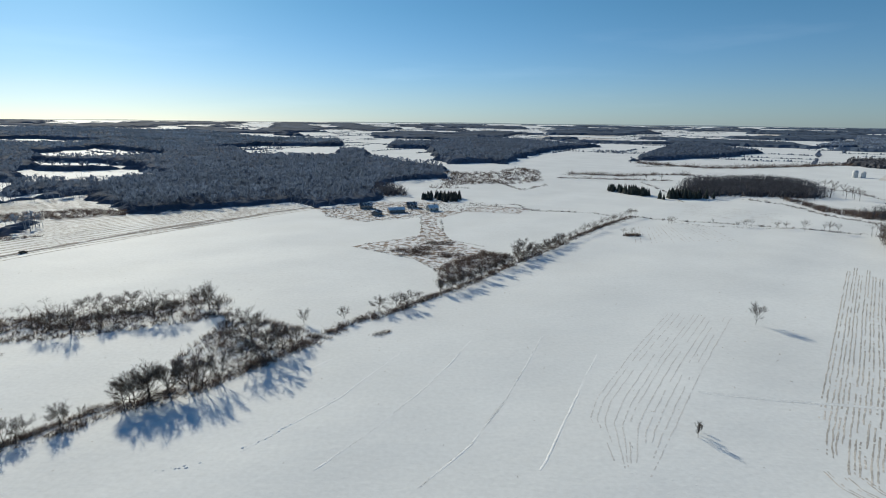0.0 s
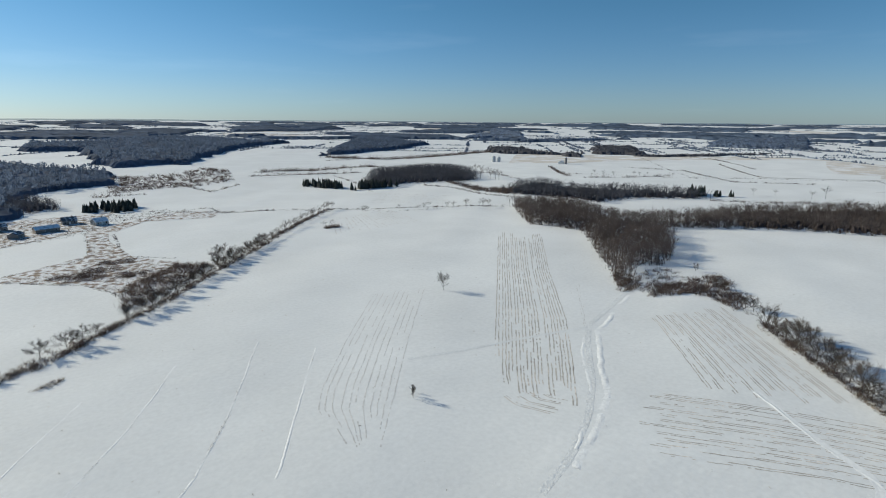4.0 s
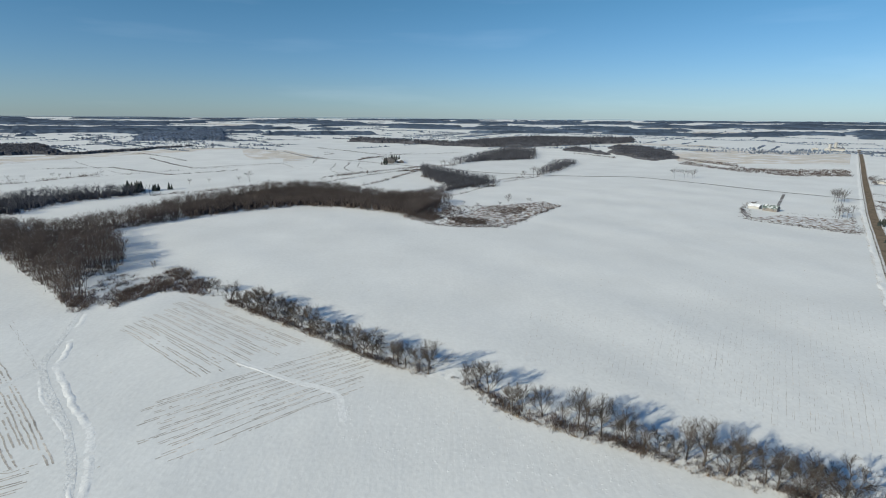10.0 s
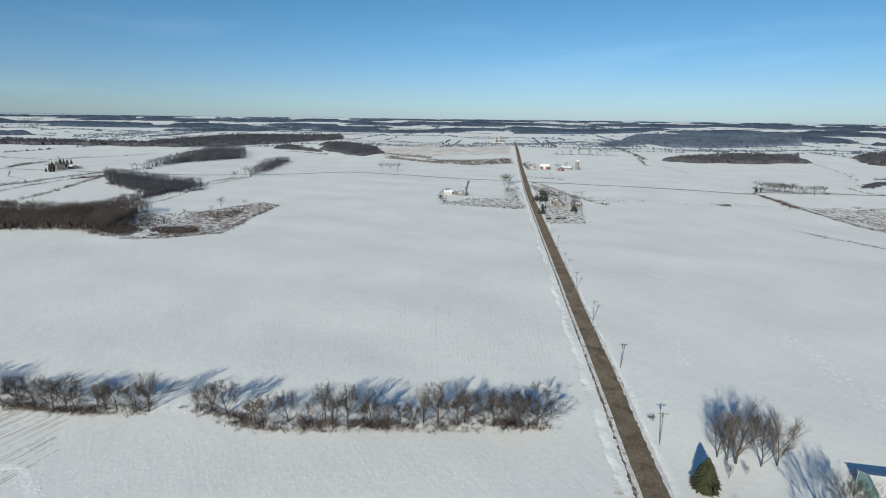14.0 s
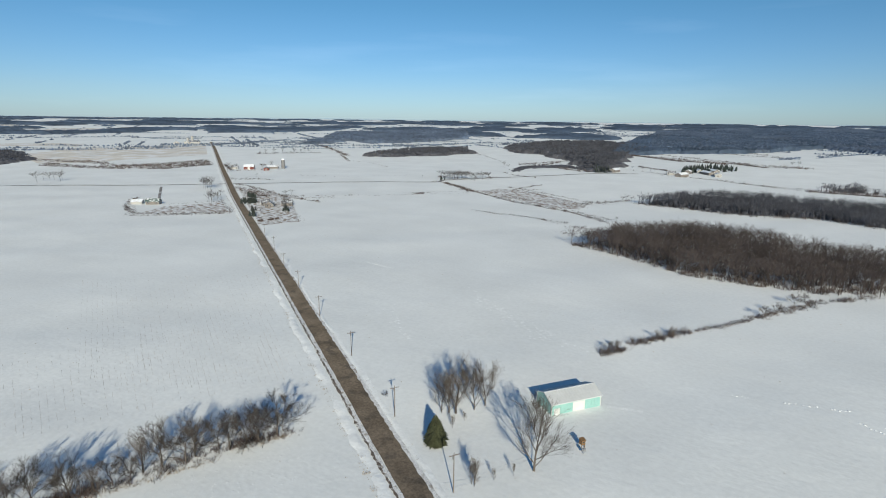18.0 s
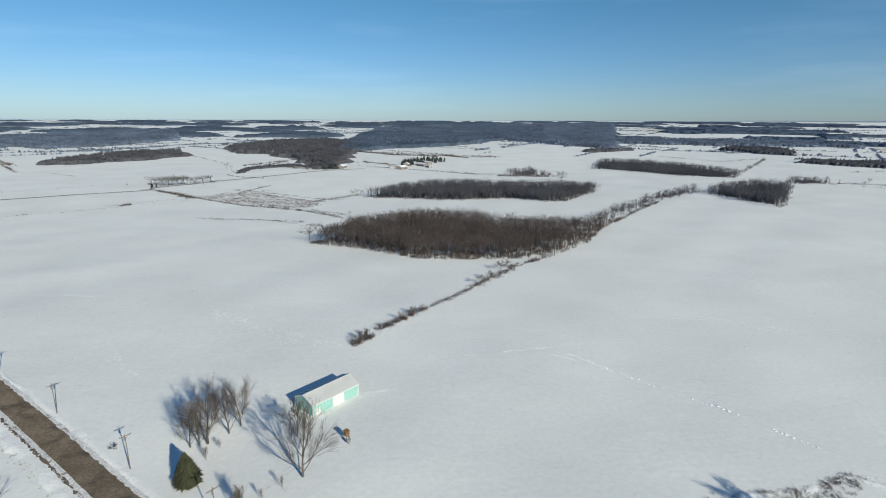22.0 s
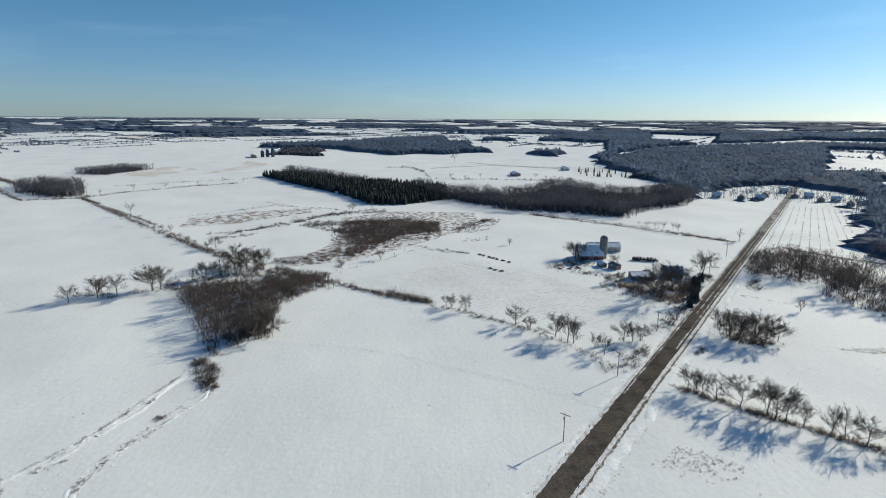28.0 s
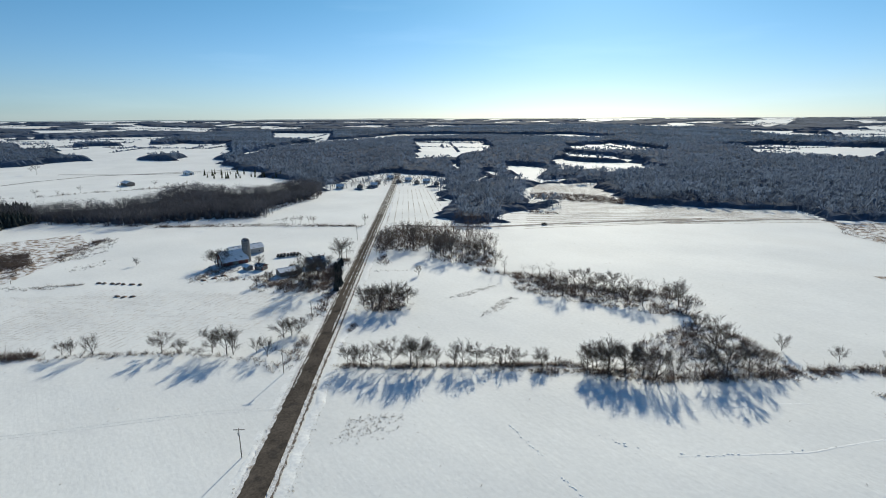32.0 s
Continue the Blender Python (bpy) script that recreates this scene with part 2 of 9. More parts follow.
def ribbon(name, line, width, mat, lift=0.06, step=6.0, wobble=0.0, crown=0.0, label="", category="", kind="structure", seed=1, across=4, parent=None):
    """A strip laid over the land along a line."""
    rng = np.random.default_rng(seed)
    x, y = along(line, step)
    n = len(x)
    tx, ty = np.gradient(x), np.gradient(y)
    l = np.hypot(tx, ty) + 1e-9
    nx, ny = -ty / l, tx / l
    w = np.full(n, width) if np.isscalar(width) else np.interp(np.linspace(0, 1, n), np.linspace(0, 1, len(width)), width)
    left, right = [w / 2 * (1 + wobble * rng.uniform(-1, 1, n)) for _ in range(2)]
    rows = []
    for j in range(across + 1):
        u = j / across
        o = -right + (left + right) * u
        vx, vy = x + nx * o, y + ny * o
        r = np.hypot(vx, vy)
        rows.append(np.stack([vx, vy, ground_z(vx, vy) + lift + 0.00012 * r + crown * (1 - (2 * u - 1) ** 2)], 1))
    v = np.concatenate(rows)
    i = np.arange(n - 1)
    f = np.concatenate([np.stack([j * n + i, j * n + i + 1, (j + 1) * n + i + 1, (j + 1) * n + i], 1) for j in range(across)])[:, ::-1]
    ob = mesh_object(name, v, f, mat, parent, smooth=True)
    return tagged(ob, label, category, "", kind)


def patch(name, poly, mat, lift=0.05, grid=12.0, label="", category="", kind="structure"):
    """A field's surface laid over the land within an outline."""
    p = np.array(poly, float)
    px, py = [], []
    for gx in np.arange(p[:, 0].min(), p[:, 0].max(), grid):
        for gy in np.arange(p[:, 1].min(), p[:, 1].max(), grid):
            px.append(gx), py.append(gy)
    px, py = np.array(px), np.array(py)
    keep = inside(px, py, poly)
    ring = []
    for a, b in zip(poly, poly[1:] + poly[:1]):
        m = max(1, int(math.hypot(b[0] - a[0], b[1] - a[1]) / grid))
        ring += [(a[0] + (b[0] - a[0]) * i / m, a[1] + (b[1] - a[1]) * i / m) for i in range(m)]
    pts = [Vector(q) for q in ring] + [Vector(q) for q in zip(px[keep], py[keep])]
    out = geometry.delaunay_2d_cdt(pts, [], [list(range(len(ring)))], 1, 0.01)
    v = np.array([(q.x, q.y) for q in out[0]])
    z = ground_z(v[:, 0], v[:, 1]) + lift + 0.00012 * np.hypot(v[:, 0], v[:, 1])
    f = np.array([t for t in out[2] if len(t) == 3])
    ob = mesh_object(name, np.column_stack([v, z]), f, mat, smooth=True)
    return tagged(ob, label, category, "", kind)


def crop_rows(a, b, c, d, spacing, width, mat, fill=0.6, seed=0, label="brown crop stubble rows showing through thin snow", bend=0.0, pairs=False):
    """Broken stubble rows that run from side a-b to side d-c of a field."""
    rng = np.random.default_rng(seed)
    a, b, c, d = [np.array(p, float) for p in (a, b, c, d)]
    n = max(2, int(max(np.linalg.norm(b - a), np.linalg.norm(c - d)) / spacing))
    quads = []
    for i in range(n):
        u = (i - (i % 2) * 0.3 * pairs + rng.uniform(-0.1, 0.1)) / (n - 1)
        p, q = a + (b - a) * u, d + (c - d) * u
        run = np.linalg.norm(q - p)
        side = np.array([-(q - p)[1], (q - p)[0]]) / (run + 1e-9)
        keen = fill * rng.uniform(0.6, 1.2)
        bits = max(1, int(run / 1.7))
        o = side * rng.normal(0, 0.08)
        for j in range(bits):
            s, e = run * j / bits, run * (j + 1) / bits
            patchy = 0.5 + 0.5 * math.sin(s * 0.11 + i * 0.35 + seed) * math.cos(s * 0.037 - i * 0.21)
            o2 = side * (rng.normal(0, 0.08) + bend * math.sin(math.pi * e / run))
            if rng.random() < keen * (0.45 + 0.7 * patchy):
                w = width * rng.uniform(0.4, 1.3) / 2
                p0, p1 = p + (q - p) * s / run + o, p + (q - p) * e / run + o2
                quads.append((p0 - side * w, p1 - side * w * 0.7, p1 + side * w * 0.7, p0 + side * w))
            o = o2
    v = np.array(quads).reshape(-1, 2)
    z = ground_z(v[:, 0], v[:, 1]) + 0.012 + 0.0001 * np.hypot(v[:, 0], v[:, 1])
    f = np.arange(len(v)).reshape(-1, 4)
    return tagged(mesh_object("stubble_rows", np.column_stack([v, z]), f, mat), label, "stubble", "", "stuff")


def stubble_lines(left, right, count, width, mat, gaps=0.2, seed=0, pair=0.0, label="brown crop stubble rows showing through thin snow"):
    """Long rows that run side by side between two bent lines, broken where the snow lies over them."""
    rng = np.random.default_rng(seed)
    run = max(np.hypot(*(np.array(l[-1], float) - np.array(l[0], float))) for l in (left, right))
    m = max(8, int(run / 0.9))

    def even(line):
        p = np.array(line, float)
        s = np.concatenate([[0], np.cumsum(np.hypot(*(p[1:] - p[:-1]).T))])
        at = np.linspace(0, s[-1], m)
        return np.stack([np.interp(at, s, p[:, 0]), np.interp(at, s, p[:, 1])], 1)

    a, b = even(left), even(right)
    quads = []
    for i in range(count):
        u = (i + rng.uniform(-0.18, 0.18)) / max(1, count - 1)
        row = a + (b - a) * u
        d = np.gradient(row, axis=0)
        side = np.stack([-d[:, 1], d[:, 0]], 1) / (np.hypot(d[:, 0], d[:, 1])[:, None] + 1e-9)
        ends = rng.uniform(0, 0.12, 2)
        for shift in ((-pair / 2, pair / 2) if pair else (0.0,)):
            hide = np.convolve(rng.normal(size=m + 6), np.ones(7) / 2.6, "valid") + 0.5 * np.sin(np.arange(m) * 0.11 + i)
            wob = np.convolve(rng.normal(0, 0.10, m + 4), np.ones(5) / 3, "valid")
            w = width / 2 * rng.uniform(0.5, 1.3, m)
            c = row + side * (shift + wob)[:, None]
            for j in range(m - 1):
                if ends[0] < j / m < 1 - ends[1] and hide[j] > -1.2 + 3 * gaps and rng.random() > gaps:
                    quads.append((c[j] - side[j] * w[j], c[j + 1] - side[j + 1] * w[j + 1], c[j + 1] + side[j + 1] * w[j + 1], c[j] + side[j] * w[j]))
    v = np.array(quads).reshape(-1, 2)
    z = ground_z(v[:, 0], v[:, 1]) + 0.010 + 0.00005 * np.hypot(v[:, 0], v[:, 1])
    return tagged(mesh_object("stubble_rows", np.column_stack([v, z]), np.arange(len(v)).reshape(-1, 4), mat), label, "stubble", "", "stuff")


def ridge(name, line, width, height, mat, seed=0, step=1.5, label="", category="", kind="structure"):
    """An uneven bank along a line."""
    rng = np.random.default_rng(seed)
    x, y = along(line, step)
    n = len(x)
    tx, ty = np.gradient(x), np.gradient(y)
    l = np.hypot(tx, ty) + 1e-9
    nx, ny = -ty / l, tx / l
    wob = np.convolve(rng.normal(0, 1, n + 8), np.ones(9) / 3, "valid")
    tall = 0.5 * height * np.clip(rng.uniform(0.0, 0.9, n) + 0.5 * wob, -0.1, 1.5)
    rows = []
    for o, k in ((-0.5, -0.1), (-0.25, 0.6), (0.05, 1.0), (0.3, 0.5), (0.5, -0.1)):
        vx, vy = x + nx * (width * (o + 0.22 * wob)), y + ny * (width * (o + 0.22 * wob))
        rows.append(np.stack([vx, vy, ground_z(vx, vy) + 0.0 + k * tall * rng.uniform(0.7, 1.2, n)], 1))
    v = np.concatenate(rows)
    i = np.arange(n - 1)
    f = np.concatenate([np.stack([j * n + i, j * n + i + 1, (j + 1) * n + i + 1, (j + 1) * n + i], 1) for j in range(4)])[:, ::-1]
    return tagged(mesh_object(name, v, f, mat, smooth=True), label, category, "", kind)


# ---- plants ----
def tubes(segments, sides=3):
    """Tapered tubes: rows of start, end, radius at both."""
    s = np.array(segments, float)
    a, b, ra, rb = s[:, :3], s[:, 3:6], s[:, 6], s[:, 7]
    d = b - a
    d /= np.linalg.norm(d, axis=1, keepdims=True) + 1e-9
    side = np.cross(d, np.where(np.abs(d[:, 2:3]) > 0.9, [[1.0, 0, 0]], [[0, 0, 1.0]]))
    side /= np.linalg.norm(side, axis=1, keepdims=True) + 1e-9
    up = np.cross(d, side)
    ring = []
    for end, rad in ((a, ra), (b, rb)):
        for j in range(sides):
            t = 2 * math.pi * j / sides
            ring.append(end + (side * math.cos(t) + up * math.sin(t)) * rad[:, None])
    v = np.stack(ring, 1).reshape(-1, 3)
    base = np.arange(len(s))[:, None] * 2 * sides
    f = np.concatenate([base + np.array([[j, (j + 1) % sides, sides + (j + 1) % sides, sides + j]]) for j in range(sides)])
    return v, f


def lean(d, angle, rng):
    """The way d, turned by about an angle to any side."""
    side = np.cross(d, rng.normal(size=3))
    side /= np.linalg.norm(side) + 1e-9
    out = d * math.cos(angle) + side * math.sin(angle)
    return out / np.linalg.norm(out)


def bare_tree(height, seed, spread=0.5, limbs=6, fork=0.2, twigs=6):
    """Trunk and crown of a leafless tree as two sets of segments: limbs fan out of a short trunk and part into ever finer twigs."""
    rng = np.random.default_rng(seed)
    trunk, crown = [], []
    rise = 1.0 if spread < 0.6 else 0.55
    full = 1.0 if spread < 0.6 else 1.35 if spread < 0.8 else 1.9

    def grow(p, d, length, r, r_end, steps, wander, lift, into):
        way = []
        for i in range(steps):
            q = p + d * length / steps
            ra, rb = r + (r_end - r) * i / steps, r + (r_end - r) * (i + 1) / steps
            into.append([*p, *q, ra, rb])
            way.append((p, q, d))
            p, d = q, lean(d, wander, rng)
            d = d + np.array([0, 0, lift])
            d /= np.linalg.norm(d)
        return way

    def spot(way, low):
        u = low + (0.999 - low) * rng.random()
        p, q, d = way[int(u * len(way))]
        return p + (q - p) * (u * len(way) % 1.0), d

    stem = grow(np.zeros(3), np.array([0, 0, 1.0]), height * 0.60, 0.017 * height, 0.005 * height, 5, 0.10, 0.15, trunk)
    for j in range(limbs):
        u = fork + (0.98 - fork) * j / limbs
        a, b, _ = stem[int(u * 5)]
        p = a + (b - a) * (u * 5 % 1.0)
        turn = j * 2.4 + rng.uniform(-0.5, 0.5)
        tilt = spread * rng.uniform(0.75, 1.25) * (1.25 - 0.6 * u)
        d = np.array([math.sin(tilt) * math.cos(turn), math.sin(tilt) * math.sin(turn), math.cos(tilt)])
        run = (height * rng.uniform(0.88, 1.0) - p[2]) / max(0.62, math.cos(tilt) + 0.12)
        run = min(run, height * 0.62)
        limb = grow(p, d, run * 0.8, (0.0075 - 0.003 * u) * height, 0.002 * height, 4, 0.14, 0.02, trunk)
        for i in range(9):
            p2, d2 = spot(limb, 0.2)
            b2 = lean(d2, rng.uniform(0.3, 0.75), rng) + np.array([0, 0, 0.28 * rise])
            branch = grow(p2, b2 / np.linalg.norm(b2), run * rng.uniform(0.26, 0.46), 0.0020 * height, 0.0010 * height, 2, 0.2, 0.06, crown)
            for _ in range(twigs):
                p3, d3 = spot(branch, 0.15)
                b3 = lean(d3, rng.uniform(0.28, 0.72), rng) + np.array([0, 0, 0.18 * rise])
                twig = grow(p3, b3 / np.linalg.norm(b3), run * rng.uniform(0.13, 0.24), 0.0009 * full * height, 0.0006 * full * height, 1, 0.1, 0.0, crown)
                for _ in range(3):
                    p4, d4 = spot(twig, 0.2)
                    grow(p4, lean(d4, rng.uniform(0.3, 0.7), rng), run * rng.uniform(0.07, 0.13), 0.0006 * full * height, 0.0004 * full * height, 1, 0.1, 0.0, crown)
    return trunk, crown


def wood_tree(seed, twigs=8, limbs=8, thick=1.0):
    """A leafless tree of unit height for a wood seen from far, triangles only: limbs fan from the upper trunk into a rounded crown of fine twigs."""
    rng = np.random.default_rng(seed)
    v, f = [], []

    def blade(a, b, w):
        side = np.cross(b - a, rng.normal(size=3))
        side *= w / (np.linalg.norm(side) + 1e-9)
        v.extend([a - side, a + side, b])
        f.append([len(v) - 3, len(v) - 2, len(v) - 1])

    top = np.array([rng.normal(0, 0.04), rng.normal(0, 0.04), 0.72])
    for _ in range(2):
        blade(np.array([0, 0, -0.02]), top, 0.012 * thick)
    for j in range(limbs):
        s = top * rng.uniform(0.42, 0.95)
        turn, up = j * 2.4 + rng.uniform(-0.4, 0.4), rng.uniform(0.0, 1.0)
        reach = 0.27 * math.sqrt(1 - up * up) * rng.uniform(0.8, 1.15) + 0.03
        e = np.array([math.cos(turn) * reach, math.sin(turn) * reach, 0.66 + 0.28 * up * rng.uniform(0.85, 1.1)])
        blade(s, e, 0.006 * thick)
        d = (e - s) / np.linalg.norm(e - s)
        for _ in range(twigs):
            m = s + (e - s) * rng.uniform(0.35, 1)
            t = lean(d, rng.uniform(0.3, 0.9), rng)
            t[2] += 0.12
            blade(m, m + t * rng.uniform(0.07, 0.16), 0.0034 * thick)
    return np.array(v), np.array(f)


def brush_tuft(seed, stems=19, thick=1.0):
    """A low thicket of unit height: triangles only."""
    rng = np.random.default_rng(seed)
    v, f = [], []
    for _ in range(stems):
        turn, tilt = rng.uniform(0, 6.28), rng.uniform(0.1, 0.95)
        d = np.array([math.sin(tilt) * math.cos(turn), math.sin(tilt) * math.sin(turn), math.cos(tilt)])
        a = np.array([rng.normal(0, 0.3), rng.normal(0, 0.3), -0.03])
        b = a + d * rng.uniform(0.5, 1.05)
        side = np.cross(d, rng.normal(size=3))
        side *= 0.024 * thick / (np.linalg.norm(side) + 1e-9)
        v.extend([a - side, a + side, b])
        f.append([len(v) - 3, len(v) - 2, len(v) - 1])
    return np.array(v), np.array(f)


def spruce_tuft(seed, tiers=6):
    """A narrow conifer of unit height: ragged tiers of drooping boughs."""
    rng = np.random.default_rng(seed)
    v, f = [], []
    for i in range(tiers):
        z, rad = 0.06 + 0.8 * i / tiers, 0.24 * (1 - 0.82 * i / tiers)
        n = 8
        c = len(v)
        v.append(np.array([0, 0, z + 0.30]))
        for j in range(n):
            t, q = 2 * math.pi * j / n + rng.uniform(-0.2, 0.2), rad * rng.uniform(0.7, 1.2)
            v.append(np.array([math.cos(t) * q, math.sin(t) * q, z - rng.uniform(0, 0.05)]))
        f.extend([[c, c + 1 + j, c + 1 + (j + 1) % n] for j in range(n)])
    return np.array(v), np.array(f)


def tent(seed):
    """One ragged crown in a wood seen from kilometres away."""
    rng = np.random.default_rng(seed)
    n = 4
    v = [np.array([rng.normal(0, 0.15), rng.normal(0, 0.15), 1.0])]
    v += [np.array([math.cos(t) * 0.75, math.sin(t) * 0.75, 0.0]) for t in (2 * math.pi * (j + rng.uniform(-0.2, 0.2)) / n for j in range(n))]
    return np.array(v), np.array([[0, 1 + j, 1 + (j + 1) % n] for j in range(n)])


def crown_tuft(seed):
    """A fuzzy rounded leafless crown of unit height for woods a kilometre off: triangles only."""
    rng = np.random.default_rng(seed)
    v, f = [], []
    for i in range(9):
        turn, tilt = i * 2.4 + rng.uniform(-0.5, 0.5), rng.uniform(0.0, 1.25)
        d = np.array([math.sin(tilt) * math.cos(turn), math.sin(tilt) * math.sin(turn), math.cos(tilt)])
        a = np.array([0, 0, rng.uniform(0.45, 0.6)]) + d * 0.08
        b = np.array([0, 0, 0.6]) + d * rng.uniform(0.3, 0.42)
        side = np.cross(d, rng.normal(size=3))
        side *= 0.06 / (np.linalg.norm(side) + 1e-9)
        v.extend([b - side, b + side, a])
        f.append([len(v) - 3, len(v) - 2, len(v) - 1])
    return np.array(v), np.array(f)


def mound(seed):
    """A low rounded thicket crown: five sides, a shoulder and an uneven top."""
    rng = np.random.default_rng(seed)
    n = 5
    v = [np.array([rng.normal(0, 0.1), rng.normal(0, 0.1), 1.0])]
    for z, r in ((0.72, 0.55), (0.0, 0.85)):
        v += [np.array([math.cos(t) * r * rng.uniform(0.75, 1.2), math.sin(t) * r * rng.uniform(0.75, 1.2), z * rng.uniform(0.8, 1.15)])
              for t in (2 * math.pi * (j + rng.uniform(-0.2, 0.2)) / n for j in range(n))]
    f = [[0, 1 + j, 1 + (j + 1) % n] for j in range(n)]
    for j in range(n):
        a, b = 1 + j, 1 + (j + 1) % n
        f += [[a, a + n, b + n], [a, b + n, b]]
    return np.array(v), np.array(f)


def planted(name, kinds, px, py, heights, widths, mat, rng, label, category, lift=0.0):
    """Many plants in one mesh: copies of a few kinds, turned and scaled each by itself."""
    vs, fs, base = [], [], 0
    if not len(px):
        return None
    which = rng.integers(0, len(kinds), len(px))
    z = ground_z(px, py) + lift
    for w, (v, f) in enumerate(kinds):
        i = np.nonzero(which == w)[0]
        if not len(i):
            continue
        t = rng.uniform(0, 6.283, len(i))
        c, s = np.cos(t)[:, None], np.sin(t)[:, None]
        k = widths[i][:, None]
        x = (v[None, :, 0] * c - v[None, :, 1] * s) * k + px[i][:, None]
        y = (v[None, :, 0] * s + v[None, :, 1] * c) * k + py[i][:, None]
        vs.append(np.stack([x, y, v[None, :, 2] * heights[i][:, None] + z[i][:, None]], -1).reshape(-1, 3))
        fs.append((f[None] + (np.arange(len(i)) * len(v))[:, None, None]).reshape(-1, f.shape[1]) + base)
        base += len(i) * len(v)
    return tagged(mesh_object(name, np.concatenate(vs), np.concatenate(fs), mat), label, category, "", "stuff")


WOOD_KINDS = [wood_tree(s) for s in range(9)]
FIELD_TREE_KINDS = [wood_tree(s + 60, 16, 13, 1.0) for s in range(7)]
WOOD_KINDS_FAR = [wood_tree(s + 20, 3, 6, 1.9) for s in range(9)]
UNDER_KINDS = [brush_tuft(s + 30, 12, 1.5) for s in range(7)]
BRUSH_KINDS = [brush_tuft(s) for s in range(7)]
SPRUCE_KINDS = [spruce_tuft(s) for s in range(5)]
TENT_KINDS = [tent(s) for s in range(7)]
MOUND_KINDS = [mound(s) for s in range(7)]
CROWN_KINDS = [crown_tuft(s) for s in range(9)]


def cleared(px, py, holes):
    keep = np.ones(len(px), bool)
    for h in holes:
        keep &= ~inside(px, py, h)
    return px[keep], py[keep]


def deep(px, py, poly, margin):
    """Those points that lie well within an outline."""
    keep = np.ones(len(px), bool)
    for dx, dy in ((1, 0), (-1, 0), (0, 1), (0, -1), (0.7, 0.7), (-0.7, 0.7), (0.7, -0.7), (-0.7, -0.7)):
        keep &= inside(px + dx * margin, py + dy * margin, poly)
    return px[keep], py[keep]


def wood(poly, height, area=12.0, seed=0, label="bare brown deciduous wood standing in snow", fringe=True, mat=None):
    """A leafless wood near enough to show its trees."""
    rng = np.random.default_rng(seed)
    px, py = scatter(poly, area, rng)
    h = height * rng.uniform(0.7, 1.12, len(px))
    px, py = px + rng.normal(0, 1.6, len(px)), py + rng.normal(0, 1.6, len(px))
    # Past 520 m the haze-tinted copy replaces the brown wood colour.
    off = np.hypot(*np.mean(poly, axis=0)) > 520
    mat = mat or (WOOD_OFF_HAZED if off else WOOD_TWIG)
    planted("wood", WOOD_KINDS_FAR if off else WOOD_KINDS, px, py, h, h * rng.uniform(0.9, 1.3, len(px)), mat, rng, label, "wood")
    if fringe:
        away = np.hypot(*np.mean(poly, axis=0))
        if away > 480:
            # Mounds added as filler, so the wood's inside reads dark and closed.
            px, py = deep(*scatter(poly, max(13.0, area * 1.1), rng), poly, 5.0 + 0.006 * away)
            h = height * rng.uniform(0.22, 0.45, len(px))
            planted("saplings", MOUND_KINDS, px, py, h, rng.uniform(1.5, 2.9, len(px)), mat, rng, "filler mounds closing the inside of a wood", "undergrowth")
        px, py = scatter(poly, area * (1.6 if away > 480 else 0.9), rng)
        h = rng.uniform(1.0, 4.5, len(px))
        planted("undergrowth", UNDER_KINDS, px, py, h, np.minimum(h, 2.5) * rng.uniform(0.8, 1.4, len(px)), BRUSH, rng,
                "low bare undergrowth between the trees of a wood", "undergrowth")


def canopy(name, poly, height, cell, holes, mat, rng, label):
    """The closed, bumpy top of a wood, down to the ground at its edges and round its clearings."""
    p = np.array(poly, float)
    gx, gy = [np.arange(p[:, k].min() - 2 * cell, p[:, k].max() + 2 * cell, cell) for k in (0, 1)]
    nx, ny = len(gx), len(gy)
    x, y = [q.ravel() for q in np.meshgrid(gx, gy, indexing="ij")]
    x, y = x + rng.uniform(-0.35, 0.35, len(x)) * cell, y + rng.uniform(-0.35, 0.35, len(x)) * cell
    wx, wy = x + 9 * np.sin(y / 17 + x / 41) + rng.normal(0, 3, len(x)), y + 9 * np.sin(x / 19 - y / 37) + rng.normal(0, 3, len(x))
    grown = inside(wx, wy, poly)
    for h in holes:
        grown &= ~inside(wx, wy, h)
    near = grown.reshape(nx, ny).astype(float)
    near = sum(np.roll(np.roll(near, p_, 0), q_, 1) for p_ in (-1, 0, 1) for q_ in (-1, 0, 1)).ravel() / 9
    tall = height * (0.66 + 0.07 * np.sin(x / 31 + y / 47) + rng.uniform(-0.07, 0.07, len(x))) * np.clip(0.25 + 0.85 * near, 0, 1) * np.clip(np.hypot(x, y) / 1000.0, 0.5, 1.0)
    z = ground_z(x, y) + np.where(grown, tall, -0.6)
    i, j = np.meshgrid(np.arange(nx - 1), np.arange(ny - 1), indexing="ij")
    a = (i * ny + j).ravel()
    quads = np.stack([a, a + ny, a + ny + 1, a + 1], 1)
    quads = quads[grown[quads].any(1)]
    if not len(quads):
        return None
    used, f = np.unique(quads, return_inverse=True)
    f = f.reshape(-1, 4)
    f = np.concatenate([f[:, [0, 1, 2]], f[:, [0, 2, 3]]])
    return tagged(mesh_object(name, np.stack([x, y, z], 1)[used], f, mat), label, "wood", "", "stuff")


